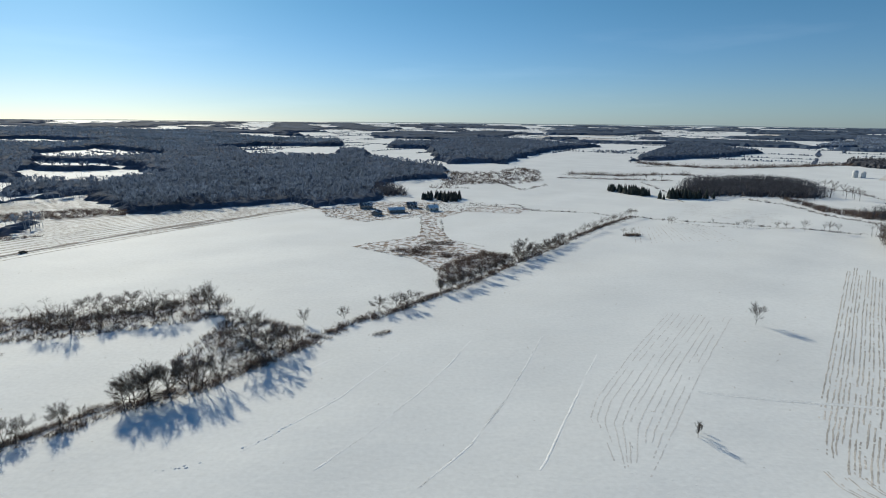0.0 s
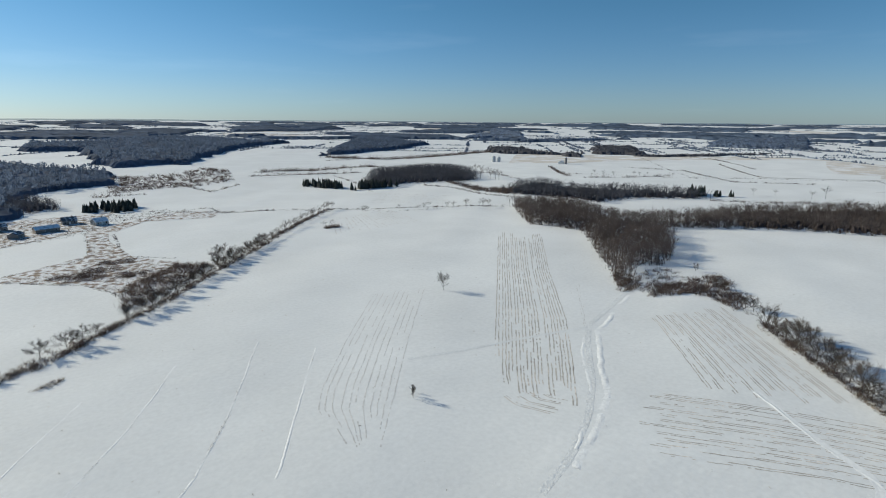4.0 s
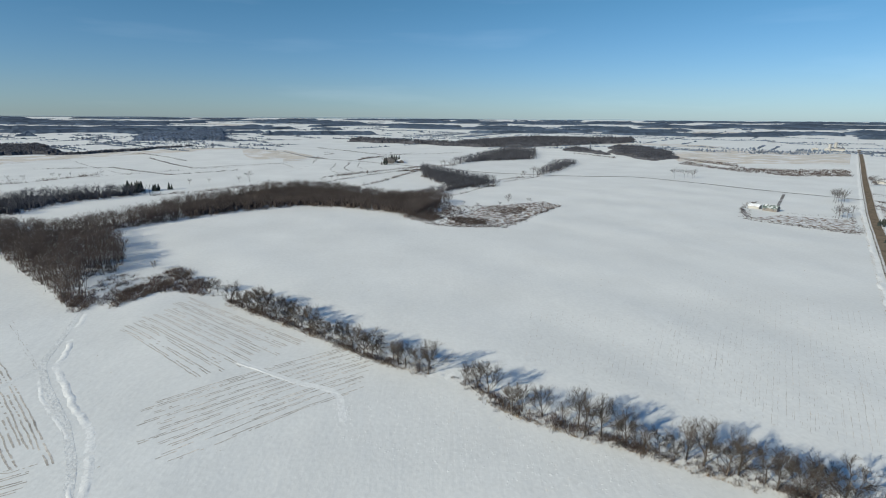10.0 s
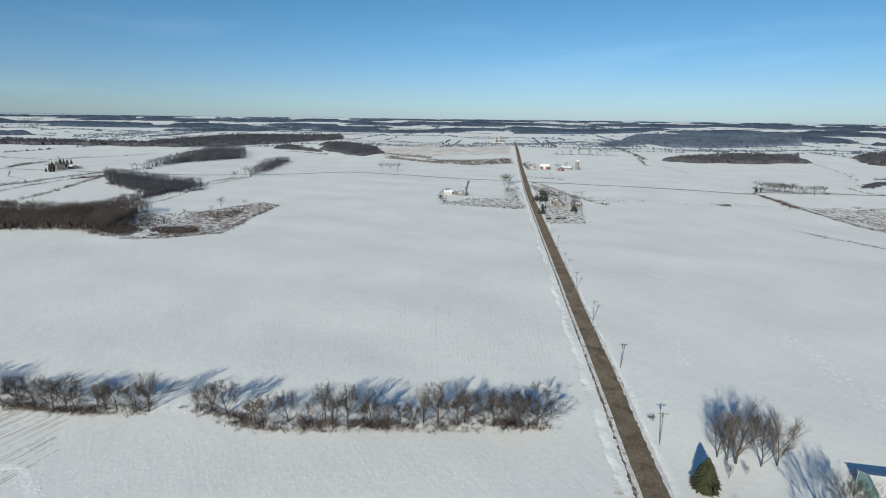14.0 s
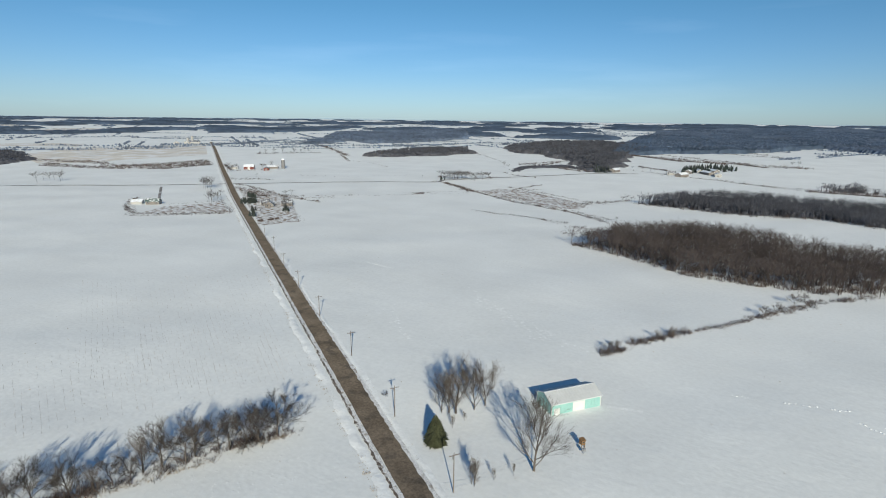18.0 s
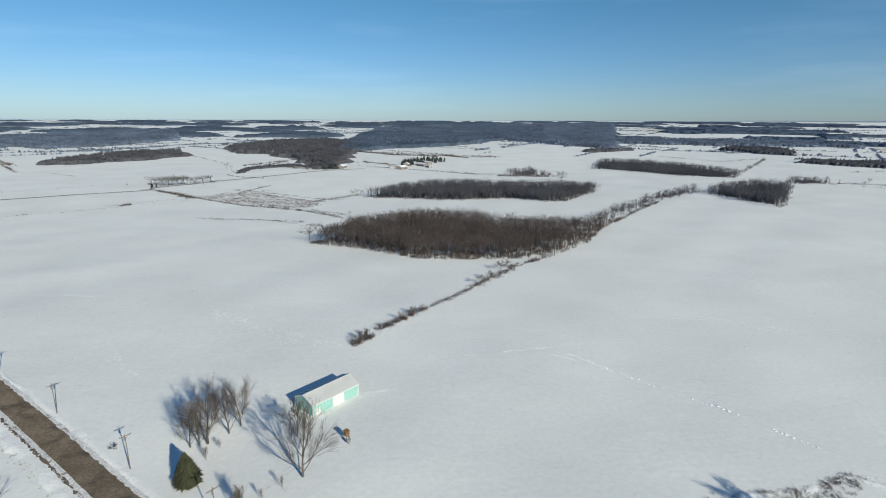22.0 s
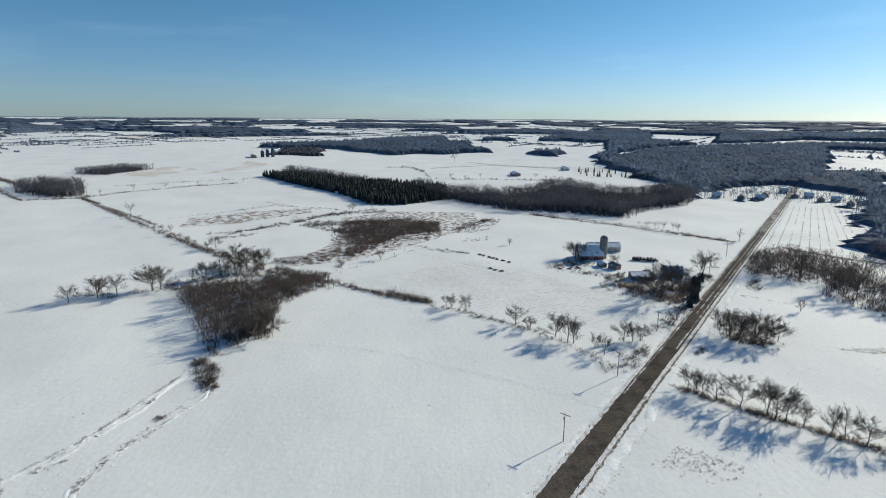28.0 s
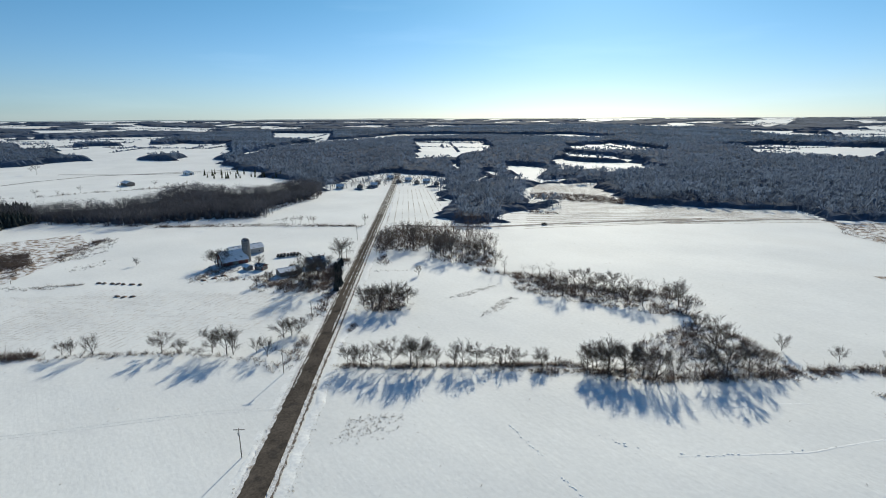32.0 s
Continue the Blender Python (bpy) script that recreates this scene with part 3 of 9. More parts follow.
def far_wood(poly, height, area=60.0, seed=0, label="distant dark bare wood beyond snowy fields", holes=(), mat=None):
    """A wood a kilometre off or more: a rough mass of brush under fuzzy crowns."""
    rng = np.random.default_rng(seed)
    # Haze tint by distance, palest past 1500 m, put into the base colour.
    mat = mat or FAR_WOOD_HAZED if mat or np.hypot(*np.mean(poly, axis=0)) > 1500 else WOOD_OFF_HAZED
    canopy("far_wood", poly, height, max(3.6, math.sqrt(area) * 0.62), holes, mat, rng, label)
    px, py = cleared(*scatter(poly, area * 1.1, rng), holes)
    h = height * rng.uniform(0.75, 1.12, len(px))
    if mat is FOREST_HAZED:
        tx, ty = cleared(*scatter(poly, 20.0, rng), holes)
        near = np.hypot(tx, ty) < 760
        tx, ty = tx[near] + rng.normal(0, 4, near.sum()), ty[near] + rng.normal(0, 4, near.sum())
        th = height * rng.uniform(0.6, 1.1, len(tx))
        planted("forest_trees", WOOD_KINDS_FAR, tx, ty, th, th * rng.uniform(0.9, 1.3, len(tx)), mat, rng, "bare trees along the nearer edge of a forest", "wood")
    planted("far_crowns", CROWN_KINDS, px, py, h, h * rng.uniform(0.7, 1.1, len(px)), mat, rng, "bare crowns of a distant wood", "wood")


def conifer_wood(poly, height, area=30.0, seed=0, label="dark green conifer plantation in snow"):
    rng = np.random.default_rng(seed)
    px, py = scatter(poly, area, rng)
    h = height * rng.uniform(0.75, 1.1, len(px))
    planted("conifer_wood", SPRUCE_KINDS, px, py, h, h * rng.uniform(0.9, 1.3, len(px)), NEEDLES_FAR, rng, label, "wood")


def thicket(poly, height, area=5.0, seed=0, label="low bare brown thicket in snow", mat=None):
    rng = np.random.default_rng(seed)
    px, py = scatter(poly, area, rng)
    h = height * rng.uniform(0.4, 1.1, len(px))
    planted("thicket", BRUSH_KINDS, px, py, h, h * rng.uniform(0.8, 1.5, len(px)), mat or BRUSH, rng, label, "thicket")


def hedge_brush(line, width, height, per_metre, seed=0, label="bare brown hedge brush along a field edge", mat=None):
    rng = np.random.default_rng(seed)
    x, y = along(line, 1.0 / per_metre)
    x, y = x + rng.normal(0, width / 3, len(x)), y + rng.normal(0, width / 3, len(x))
    swell = 0.75 + 0.35 * np.sin(x * 0.31 + seed) * np.cos(y * 0.23) + 0.3 * np.sin(x * 0.9 - y * 0.7)
    h = height * rng.uniform(0.35, 1.2, len(x)) * np.clip(swell, 0.25, 1.4)
    planted("hedge_brush", BRUSH_KINDS, x, y, h, h * rng.uniform(0.8, 1.5, len(x)), mat or BRUSH, rng, label, "hedge")


TREES = []
for s, (h, sp, lim, fk, tw) in enumerate([(10, 0.66, 9, 0.14, 9), (10, 0.82, 10, 0.16, 9), (10, 0.54, 9, 0.10, 9), (10, 0.70, 10, 0.20, 9),
                                          (10, 0.46, 9, 0.08, 9), (10, 0.94, 10, 0.18, 9), (10, 0.62, 9, 0.26, 9)]):
    trunk, crown = bare_tree(h, 40 + s, sp, lim, fk, tw)
    made = [tubes(trunk, 4), tubes(crown, 3)]
    tall = max(q[0][:, 2].max() for q in made)
    TREES.append([(q[0] / tall, q[1]) for q in made])
TREE_FIRST = {}
FAR_TREES = []


def tree(x, y, height, kind=0, seed=0, wide=1.0, label="leafless deciduous tree standing in snow", group="field hedge trees"):
    """A leafless tree with its trunk and crown; alike ones share their meshes. Trees far off are gathered and planted together."""
    if math.hypot(x, y) > 345:
        FAR_TREES.append((x, y, height, wide))
        return None
    rng = random.Random(seed * 7919 + int(x * 13 + y * 7))
    kind %= len(TREES)
    if kind not in TREE_FIRST:
        root = new("bare_tree")
        (tv, tf), (cv, cf) = TREES[kind]
        mesh_object("trunk", tv, tf, BARK, root, smooth=True)
        mesh_object("crown", cv, cf, TWIG, root)
        TREE_FIRST[kind] = root
    else:
        root = copy_thing(TREE_FIRST[kind], Matrix.Identity(4))
    k = height
    root.matrix_basis = pose(x, y, gz(x, y) - 0.1, 0, 0, rng.uniform(0, 360)) @ Matrix.Diagonal((k * wide, k * wide, k, 1))
    return tagged(root, label, "tree", group)


def tree_row(line, spacing, low, high, seed=0, skip=0.1, jitter=1.5, wide=1.0, label="leafless tree in a hedge between snowy fields"):
    rng = random.Random(seed)
    for x, y in zip(*along(line, spacing)):
        if rng.random() < skip:
            continue
        tree(x + rng.uniform(-jitter, jitter), y + rng.uniform(-jitter, jitter), rng.uniform(low, high), rng.randrange(7), seed, wide * rng.uniform(0.85, 1.2), label)


def fence_post(x, y):
    root = thing("fence_post", x, y, 0, None, "weathered timber fence post in snow", "fence post", "fence posts")
    for nm, segs in (("post", [[0, 0, -0.2, 0, 0, 1.5, 0.10, 0.09]]), ("wire_staple", [[0.08, 0, 1.1, 0.14, 0, 1.1, 0.03, 0.03]])):
        v, f = tubes(segs, 6)
        mesh_object(nm, v, f, BARK, root)


def hay_bale(x, y):
    root = thing("hay_bale", x, y, x * 7 % 360, None, "dark round hay bale in a snowy yard", "hay bale", "hay bales in a row")
    v, f = tubes([[-0.65, 0, 0.72, 0.65, 0, 0.72, 0.75, 0.75]], 14)
    mesh_object("roll", v, f, BRUSH, root)
    for e in (-0.651, 0.651):
        ring = np.array([[e, 0.75 * math.cos(2 * math.pi * j / 14), 0.72 + 0.75 * math.sin(2 * math.pi * j / 14)] for j in range(14)])
        mesh_object("end_face", ring, np.arange(14)[None], BRUSH, root)


def snow_clods(poly, area, size, seed=0):
    """Lumps of broken snow scattered over a field."""
    rng = np.random.default_rng(seed)
    px, py = scatter(poly, area, rng)
    h = size * 0.8 * rng.uniform(0.25, 1.1, len(px)) ** 1.5
    planted("snow_clods", MOUND_KINDS, px, py, h * 0.13, h * 1.2, SNOW, rng, "lumps of broken wind-crusted snow on a field", "snow", -0.02)


# ---- the land ----
rings = [0.0, 8.0]
while rings[-1] < 4960:
    rings.append(rings[-1] + max(3.0, 0.015 * rings[-1]))
rings = np.array(rings)
spokes = 540
ang = np.arange(spokes) * 2 * math.pi / spokes
gx, gy = rings[1:, None] * np.cos(ang), rings[1:, None] * np.sin(ang)
v = np.concatenate([[[0, 0, gz(0, 0)]], np.stack([gx, gy, ground_z(gx, gy)], -1).reshape(-1, 3)])
i, j = np.meshgrid(np.arange(len(rings) - 2), np.arange(spokes), indexing="ij")
a, b = 1 + i * spokes + j, 1 + i * spokes + (j + 1) % spokes
quads = np.stack([a, a + spokes, b + spokes, b], -1).reshape(-1, 4)
fan = np.stack([np.zeros(spokes, int), 1 + np.arange(spokes), 1 + (np.arange(spokes) + 1) % spokes], 1)
tagged(mesh_object("ground", v, [quads, fan], SNOW, smooth=True), "snow-covered rolling farm fields reaching to the skyline", "ground", "", "structure")


# ---- woods, hedges and fields ----

# woods along the creek to the north-east
thicket([(388, 30), (359, 4), (355, -29), (365, -52), (456, -104), (473, -93), (454, -58), (450, -12), (495, 23)], 1.8, seed=14, area=7.0)
wood([(394, 34), (376, 17), (408, -16), (424, -12), (473, 22), (480, 43)], 6, seed=15, area=12.0)
thicket([(191, 148), (197, 138), (225, 131), (235, 137), (237, 157), (213, 158)], 2.2, seed=16, area=5.0)
patch('rough_grass', [(362, 4), (359, -29), (369, -51), (452, -101), (480, -95), (446, -35)], DRY_GRASS_SNOW, 0.05, 8, 'tan rough grass showing through thin snow', 'grass')
thicket([(194, 137), (203, 130), (214, 119), (207, 94), (210, 101), (227, 126), (219, 137), (203, 141)], 3, seed=17, area=3.0)
wood([(808, -2), (893, -74), (948, -166), (1129, -196), (1245, -161), (988, -61), (810, -6)], 12, seed=19, area=22.0)
wood([(695, -121), (746, -158), (894, -231), (918, -214), (875, -179), (698, -124)], 9, seed=20, area=14.0)
far_wood([(1480, 278), (1416, 116), (1318, -27), (1289, -155), (1303, -232), (1384, -378), (1498, -534), (1656, -588), (1635, -444), (1696, -283), (1389, -28), (1564, 243)], 11, seed=21)
far_wood([(1374, 815), (1463, 605), (2177, 925), (1567, 898)], 11, seed=22)
far_wood([(900, 792), (960, 706), (1155, 895), (1069, 929)], 10, seed=23)
far_wood([(738, 959), (773, 852), (846, 770), (797, 726), (824, 907), (867, 983), (830, 1074)], 10, seed=24)
far_wood([(1115, 1261), (1446, 1213), (1487, 1257), (1155, 1304)], 10, seed=25)
far_wood([(1196, 1543), (1189, 1344), (1531, 1776), (1775, 2277)], 11, seed=26)
far_wood([(930, 685), (1034, 621), (1257, 551), (1259, 551), (1057, 635), (948, 697)], 6, seed=27, area=40.0)
far_wood([(1157, -268), (1043, -317), (1117, -327), (1222, -293)], 7, seed=28, area=50.0)
far_wood([(1051, -339), (960, -391), (980, -435), (1081, -468), (1226, -461), (1260, -403)], 7, seed=29, area=50.0)
thicket([(980, -435), (826, -466), (872, -492), (1007, -447)], 3, seed=30, area=16.0)
conifer_wood([(495, 308), (507, 295), (525, 306), (521, 319)], 10, seed=31, area=14.0)
conifer_wood([(516, 293), (541, 271), (540, 272), (522, 295)], 7, seed=32, area=14.0)
patch('stubble_field', [(609, 728), (692, 664), (828, 633), (945, 569), (1137, 418), (1149, 531), (896, 723), (783, 904)], TAN_FIELD, 0.05, 40, 'tan stubble field under thin snow', 'field')
patch('stubble_field', [(899, 331), (918, 253), (984, 244), (1089, 325), (1133, 436), (984, 376)], TAN_FIELD, 0.05, 40, 'tan stubble field under thin snow', 'field')
patch('stubble_field', [(926, -417), (881, -477), (841, -653), (1095, -848), (1220, -659), (1089, -463)], TAN_FIELD, 0.05, 40, 'tan stubble field under thin snow', 'field')

# hedges and tree rows among the north-eastern fields
hedge_brush([(523, 530), (577, 503), (630, 415), (732, 349), (819, 254)], 3, 2.5, 0.35, seed=33)
hedge_brush([(522, 471), (576, 444), (644, 433)], 4, 5, 0.4, seed=34)
hedge_brush([(895, 504), (753, 363)], 3, 2.5, 0.5, seed=35)
hedge_brush([(650, 150), (712, 95), (777, 38), (815, -19)], 5, 4, 0.7, seed=36)
hedge_brush([(784, 852), (878, 839)], 3, 3, 0.4, seed=37)
hedge_brush([(980, -435), (907, -454), (833, -470)], 5, 3, 0.4, seed=38)
hedge_brush([(545, 114), (625, 76), (767, 25)], 4, 4, 0.7, seed=39)
hedge_brush([(598, -6), (636, -54), (693, -114)], 4, 3, 0.6, seed=40)
hedge_brush([(958, 731), (649, 393)], 2, 2, 0.2, seed=41)
hedge_brush([(621, 637), (518, 496)], 5, 4, 0.8, seed=42)
hedge_brush([(572, 211), (525, 245), (492, 280)], 4, 4, 0.6, seed=43)
tree(564.6, 490.7, 8.4, 3, 44, 1.00)
tree(566.4, 477.1, 7.7, 1, 45, 1.00)
tree(575.4, 467.7, 7.7, 6, 46, 1.00)
tree(597.4, 451.1, 7.9, 4, 47, 1.00)
tree(605.3, 448.4, 6.5, 2, 48, 1.00)
tree(622.9, 448.2, 5.9, 0, 49, 1.00)
tree(637.0, 419.2, 7.5, 5, 50, 1.00)
tree(599.2, 224.8, 13.4, 3, 51, 1.00)
tree(586.0, 231.8, 9.2, 1, 52, 1.00)
tree(570.9, 259.1, 7.8, 6, 53, 1.00)
tree(557.8, 274.0, 9.0, 4, 54, 1.00)
tree(700.0, -307.8, 10.8, 2, 55, 1.00)
tree(696.2, -316.0, 10.1, 0, 56, 1.00)
tree(680.9, -320.0, 10.5, 5, 57, 1.00)
tree(684.1, -329.8, 11.8, 3, 58, 1.00)
tree(691.8, -105.2, 8.4, 1, 59, 1.00)
tree(489.2, -62.6, 6.1, 6, 60, 1.00)
tree(472.4, -59.7, 8.3, 4, 61, 1.00)
tree(456.7, -77.1, 6.6, 2, 62, 1.00)
tree(200.0, 75.5, 8.2, 0, 63, 1.00)
tree(212.9, 101.0, 7.4, 5, 64, 1.00)
tree(213.0, 97.8, 7.2, 3, 65, 1.00)
tree(198.9, 71.4, 7.4, 1, 66, 1.00)
tree(229.7, 123.1, 5.7, 6, 67, 1.00)
tree(229.0, 118.8, 6.3, 4, 68, 1.00)
tree(246.5, 143.8, 5.2, 2, 69, 1.00)

# woods beyond the far road crossing
thicket([(896, -403), (763, -424), (701, -470), (700, -547), (773, -601), (779, -510), (809, -438), (933, -432)], 3.5, seed=70, area=14.0)
far_wood([(590, -808), (545, -859), (468, -996), (524, -1108), (589, -1008), (616, -870)], 9, seed=71, area=40.0)
far_wood([(936, -1027), (955, -1188), (1039, -1266), (1063, -1164)], 9, seed=72)
far_wood([(1107, -1302), (867, -1200), (746, -1569), (1071, -2236), (1235, -1919), (1317, -1601)], 11, seed=73)
far_wood([(1069, -845), (1108, -1046), (1171, -1258), (1167, -1253), (1121, -1037), (1078, -852)], 4, seed=74, area=40.0)
hedge_brush([(800, -736), (761, -778), (719, -821)], 8, 6, 0.4, seed=75)
hedge_brush([(891, -1014), (713, -867), (634, -800)], 8, 5, 0.5, seed=76)
hedge_brush([(528, -434), (498, -466)], 3, 2, 0.6, seed=77)
hedge_brush([(480, -407), (418, -385), (373, -379), (348, -389), (313, -421)], 3, 1.6, 0.5, seed=78)
hedge_brush([(401, -237), (374, -258), (346, -284)], 4, 1.6, 0.9, seed=79)
hedge_brush([(401, -237), (441, -265)], 4, 1.6, 0.9, seed=80)
hedge_brush([(299, -272), (285, -298)], 4, 1, 0.5, seed=81)
hedge_brush([(277, -463), (274, -471)], 4, 2.5, 1.5, seed=82)
hedge_brush([(294, -564), (264, -542), (236, -517)], 5, 2.6, 1, seed=83)
hedge_brush([(423, -371), (386, -364)], 6, 3, 1.2, seed=84)
hedge_brush([(1364, -449), (1043, -443)], 6, 4, 0.3, seed=85)
hedge_brush([(1074, -270), (997, -328)], 6, 5, 0.5, seed=86)
patch('rough_grass', [(404, -243), (351, -287), (397, -319), (420, -277)], DRY_GRASS_SNOW, 0.05, 8, 'tan rough grass showing through thin snow', 'grass')
patch('rough_grass', [(468, -398), (362, -369), (272, -285), (286, -259)], DRY_GRASS_SNOW, 0.05, 8, 'tan rough grass showing through thin snow', 'grass')
tree(481.1, -367.3, 13.8, 1, 87, 1.20)
tree(472.5, -366.2, 13.6, 6, 88, 1.20)
tree(411.4, -321.7, 9.8, 4, 89, 1.20)
tree(407.0, -312.9, 9.7, 2, 90, 1.20)
tree(404.3, -320.2, 8.6, 0, 91, 1.20)
tree(368.4, -347.3, 7.2, 5, 92, 1.20)
tree(328.4, -327.8, 10.4, 3, 93, 1.20)
tree(309.1, -290.1, 3.9, 1, 94, 1.20)
tree(675.0, -299.7, 14.0, 6, 95, 1.20)
tree(664.4, -307.7, 14.6, 4, 96, 1.20)
tree(667.4, -319.5, 12.4, 2, 97, 1.20)
tree(303.8, -592.6, 8.0, 0, 98, 1.20)
tree(301.7, -599.2, 9.2, 5, 99, 1.20)
tree(296.7, -605.7, 9.7, 3, 100, 1.20)
tree(294.4, -615.4, 9.7, 1, 101, 1.20)
tree(290.1, -620.1, 10.3, 6, 102, 1.20)
tree(756.6, -816.8, 10.7, 4, 103, 1.20)
tree(782.3, -784.0, 10.8, 2, 104, 1.20)
tree(765.6, -796.6, 10.7, 0, 105, 1.20)
conifer_wood([(410, -355), (386, -349), (403, -362)], 5, seed=106, area=5.0)
conifer_wood([(320, -281), (315, -282), (331, -295)], 5, seed=107, area=5.0)
conifer_wood([(314, -310), (308, -311), (325, -325)], 5, seed=108, area=5.0)
conifer_wood([(314, -580), (311, -590), (313, -588)], 5, seed=109, area=5.0)

# the two woods beyond the metal barn
wood([(78, -318), (42, -303), (10, -279), (-18, -278), (-46, -276), (-77, -293), (-108, -332), (-133, -382), (-108, -349), (-83, -355), (-65, -356), (-21, -391), (17, -395), (53, -369), (69, -328)], 12, seed=110, area=5.5)
wood([(77, -525), (23, -509), (-25, -492), (-71, -501), (-109, -473), (-125, -475), (-182, -557), (-180, -571), (-152, -592), (-80, -584), (-28, -604), (28, -582), (67, -525)], 11, seed=111, area=8.0)
wood([(-93, -722), (-138, -731), (-186, -724), (-178, -695), (-158, -743), (-150, -804), (-99, -729)], 9, seed=112, area=18.0)
far_wood([(604, -826), (543, -895), (476, -1006), (501, -1060), (609, -1079), (607, -915)], 9, seed=113, area=40.0)
far_wood([(421, -1090), (300, -1025), (191, -847), (145, -776), (141, -850), (173, -1138), (157, -1289), (177, -1437), (332, -1611), (461, -1571), (450, -1203)], 11, seed=114)
far_wood([(157, -1289), (-83, -1400), (-224, -1740), (-341, -1331), (-434, -1231), (-1347, -3914), (-756, -3608), (-132, -3561), (281, -2685)], 12, seed=115, area=90.0)
far_wood([(278, -722), (252, -802), (203, -805), (219, -846), (278, -822)], 4, seed=116, area=30.0)
far_wood([(207, -804), (149, -775), (162, -838), (209, -809)], 7, seed=117, area=30.0)
hedge_brush([(157, -1289), (85, -1181), (-45, -1054)], 5, 3.5, 0.5, seed=118)
hedge_brush([(167, -1178), (55, -1073), (-16, -1020)], 8, 6, 0.4, seed=119)
hedge_brush([(-32, -1417), (-100, -1288)], 6, 4, 0.5, seed=120)
hedge_brush([(-81, -1017), (-126, -1021)], 18, 5, 1, seed=121)
hedge_brush([(335, -614), (307, -615), (269, -652)], 8, 5, 0.5, seed=122)
hedge_brush([(301, -566), (249, -526)], 4, 2, 1.5, seed=123)
hedge_brush([(249, -526), (181, -486), (115, -452), (74, -417)], 4, 2, 1, seed=124)
hedge_brush([(184, -406), (151, -406), (99, -392)], 3, 1.6, 0.9, seed=125)
hedge_brush([(94, -357), (84, -350)], 6, 2, 2, seed=126)
hedge_brush([(218, -532), (181, -578)], 4, 1.6, 0.6, seed=127)
hedge_brush([(202, -509), (149, -496), (106, -477)], 5, 1.6, 0.7, seed=128)
hedge_brush([(116, -498), (79, -540)], 5, 3, 0.9, seed=129)
hedge_brush([(69, -777), (1, -774), (-54, -732), (-93, -722)], 5, 2.2, 0.5, seed=130)
hedge_brush([(283, -465), (271, -467)], 4, 2.5, 2, seed=131)
hedge_brush([(26, -165), (22, -171)], 3, 2.4, 2.5, seed=132)
hedge_brush([(20, -176), (15, -183)], 2.5, 1.5, 1.5, seed=133)
hedge_brush([(15, -183), (3, -199)], 3, 2.2, 2.5, seed=134)
hedge_brush([(3, -198), (-18, -224)], 1.5, 0.8, 1.2, seed=135)
hedge_brush([(-18, -226), (-44, -262)], 3, 2.2, 1.6, seed=136)
hedge_brush([(-44, -262), (-70, -285), (-99, -320), (-130, -373)], 4, 2.4, 1.5, seed=137)
hedge_brush([(-130, -373), (-146, -389)], 4, 3, 1.5, seed=138)
hedge_brush([(355, -368), (330, -396)], 3, 1.4, 0.5, seed=139)
tree(316.1, -617.0, 9.5, 0, 140, 1.20)
tree(306.9, -623.2, 10.2, 5, 141, 1.20)
tree(297.9, -629.8, 8.8, 3, 142, 1.20)
tree(281.8, -638.9, 8.8, 1, 143, 1.20)
tree(277.6, -647.9, 8.2, 6, 144, 1.20)
tree(322.4, -613.4, 8.0, 4, 145, 1.20)
tree(-141.3, -387.3, 12.7, 2, 146, 1.20)
tree(-138.9, -389.7, 10.0, 0, 147, 1.20)
tree(-35.3, -255.5, 5.0, 5, 148, 1.20)
tree(-39.5, -261.5, 4.3, 3, 149, 1.20)
tree(-105.6, -1039.6, 9.8, 1, 150, 1.20)
tree(-114.2, -1033.7, 10.7, 6, 151, 1.20)
tree(490.3, -371.9, 12.5, 4, 152, 1.20)
tree(416.4, -322.7, 10.9, 2, 153, 1.20)
conifer_wood([(49, -820), (18, -865), (-24, -924), (-24, -966), (13, -991), (50, -901)], 7, seed=154, area=40.0)
wood([(-253, -820), (-306, -756), (-344, -699), (-392, -666), (-423, -696), (-412, -840), (-361, -922), (-303, -925)], 10, seed=155, area=16.0)
wood([(-288, -535), (-295, -483), (-303, -435), (-390, -552), (-393, -564), (-367, -591), (-309, -556)], 11, seed=156, area=10.0)
wood([(-129, -370), (-172, -423), (-222, -487), (-279, -537), (-302, -590), (-231, -520), (-151, -420)], 7, seed=157, area=14.0)
wood([(-412, -595), (-466, -595), (-483, -624), (-445, -639)], 7, seed=158, area=14.0)
wood([(-496, -419), (-475, -373), (-485, -343), (-568, -406), (-572, -454), (-529, -449)], 11, seed=159, area=10.0)
wood([(-111, -768), (-182, -718), (-188, -743), (-115, -797)], 6, seed=160, area=25.0)
far_wood([(-615, -877), (-683, -752), (-789, -761), (-844, -816), (-757, -836), (-636, -899)], 7, seed=161, area=50.0)
far_wood([(-698, -1265), (-717, -1113), (-728, -1041), (-833, -1194), (-771, -1307)], 9, seed=162)
far_wood([(-484, -1507), (-684, -1401), (-1031, -1247), (-1186, -1438), (-908, -1650), (-531, -1598)], 9, seed=163, area=90.0)
far_wood([(-1638, -1385), (-1868, -1364), (-2255, -1652), (-2165, -1781)], 10, seed=164)
far_wood([(-341, -1142), (-465, -1189), (-467, -1213), (-364, -1197)], 7, seed=165, area=40.0)
hedge_brush([(-462, -589), (-503, -551), (-550, -526)], 3, 2.2, 0.6, seed=166)
hedge_brush([(-653, -622), (-633, -569), (-555, -467)], 5, 4, 1, seed=167)
hedge_brush([(-437, -1082), (-521, -919), (-602, -953)], 4, 3, 0.4, seed=168)
hedge_brush([(-425, -715), (-612, -949)], 6, 4, 0.5, seed=169)
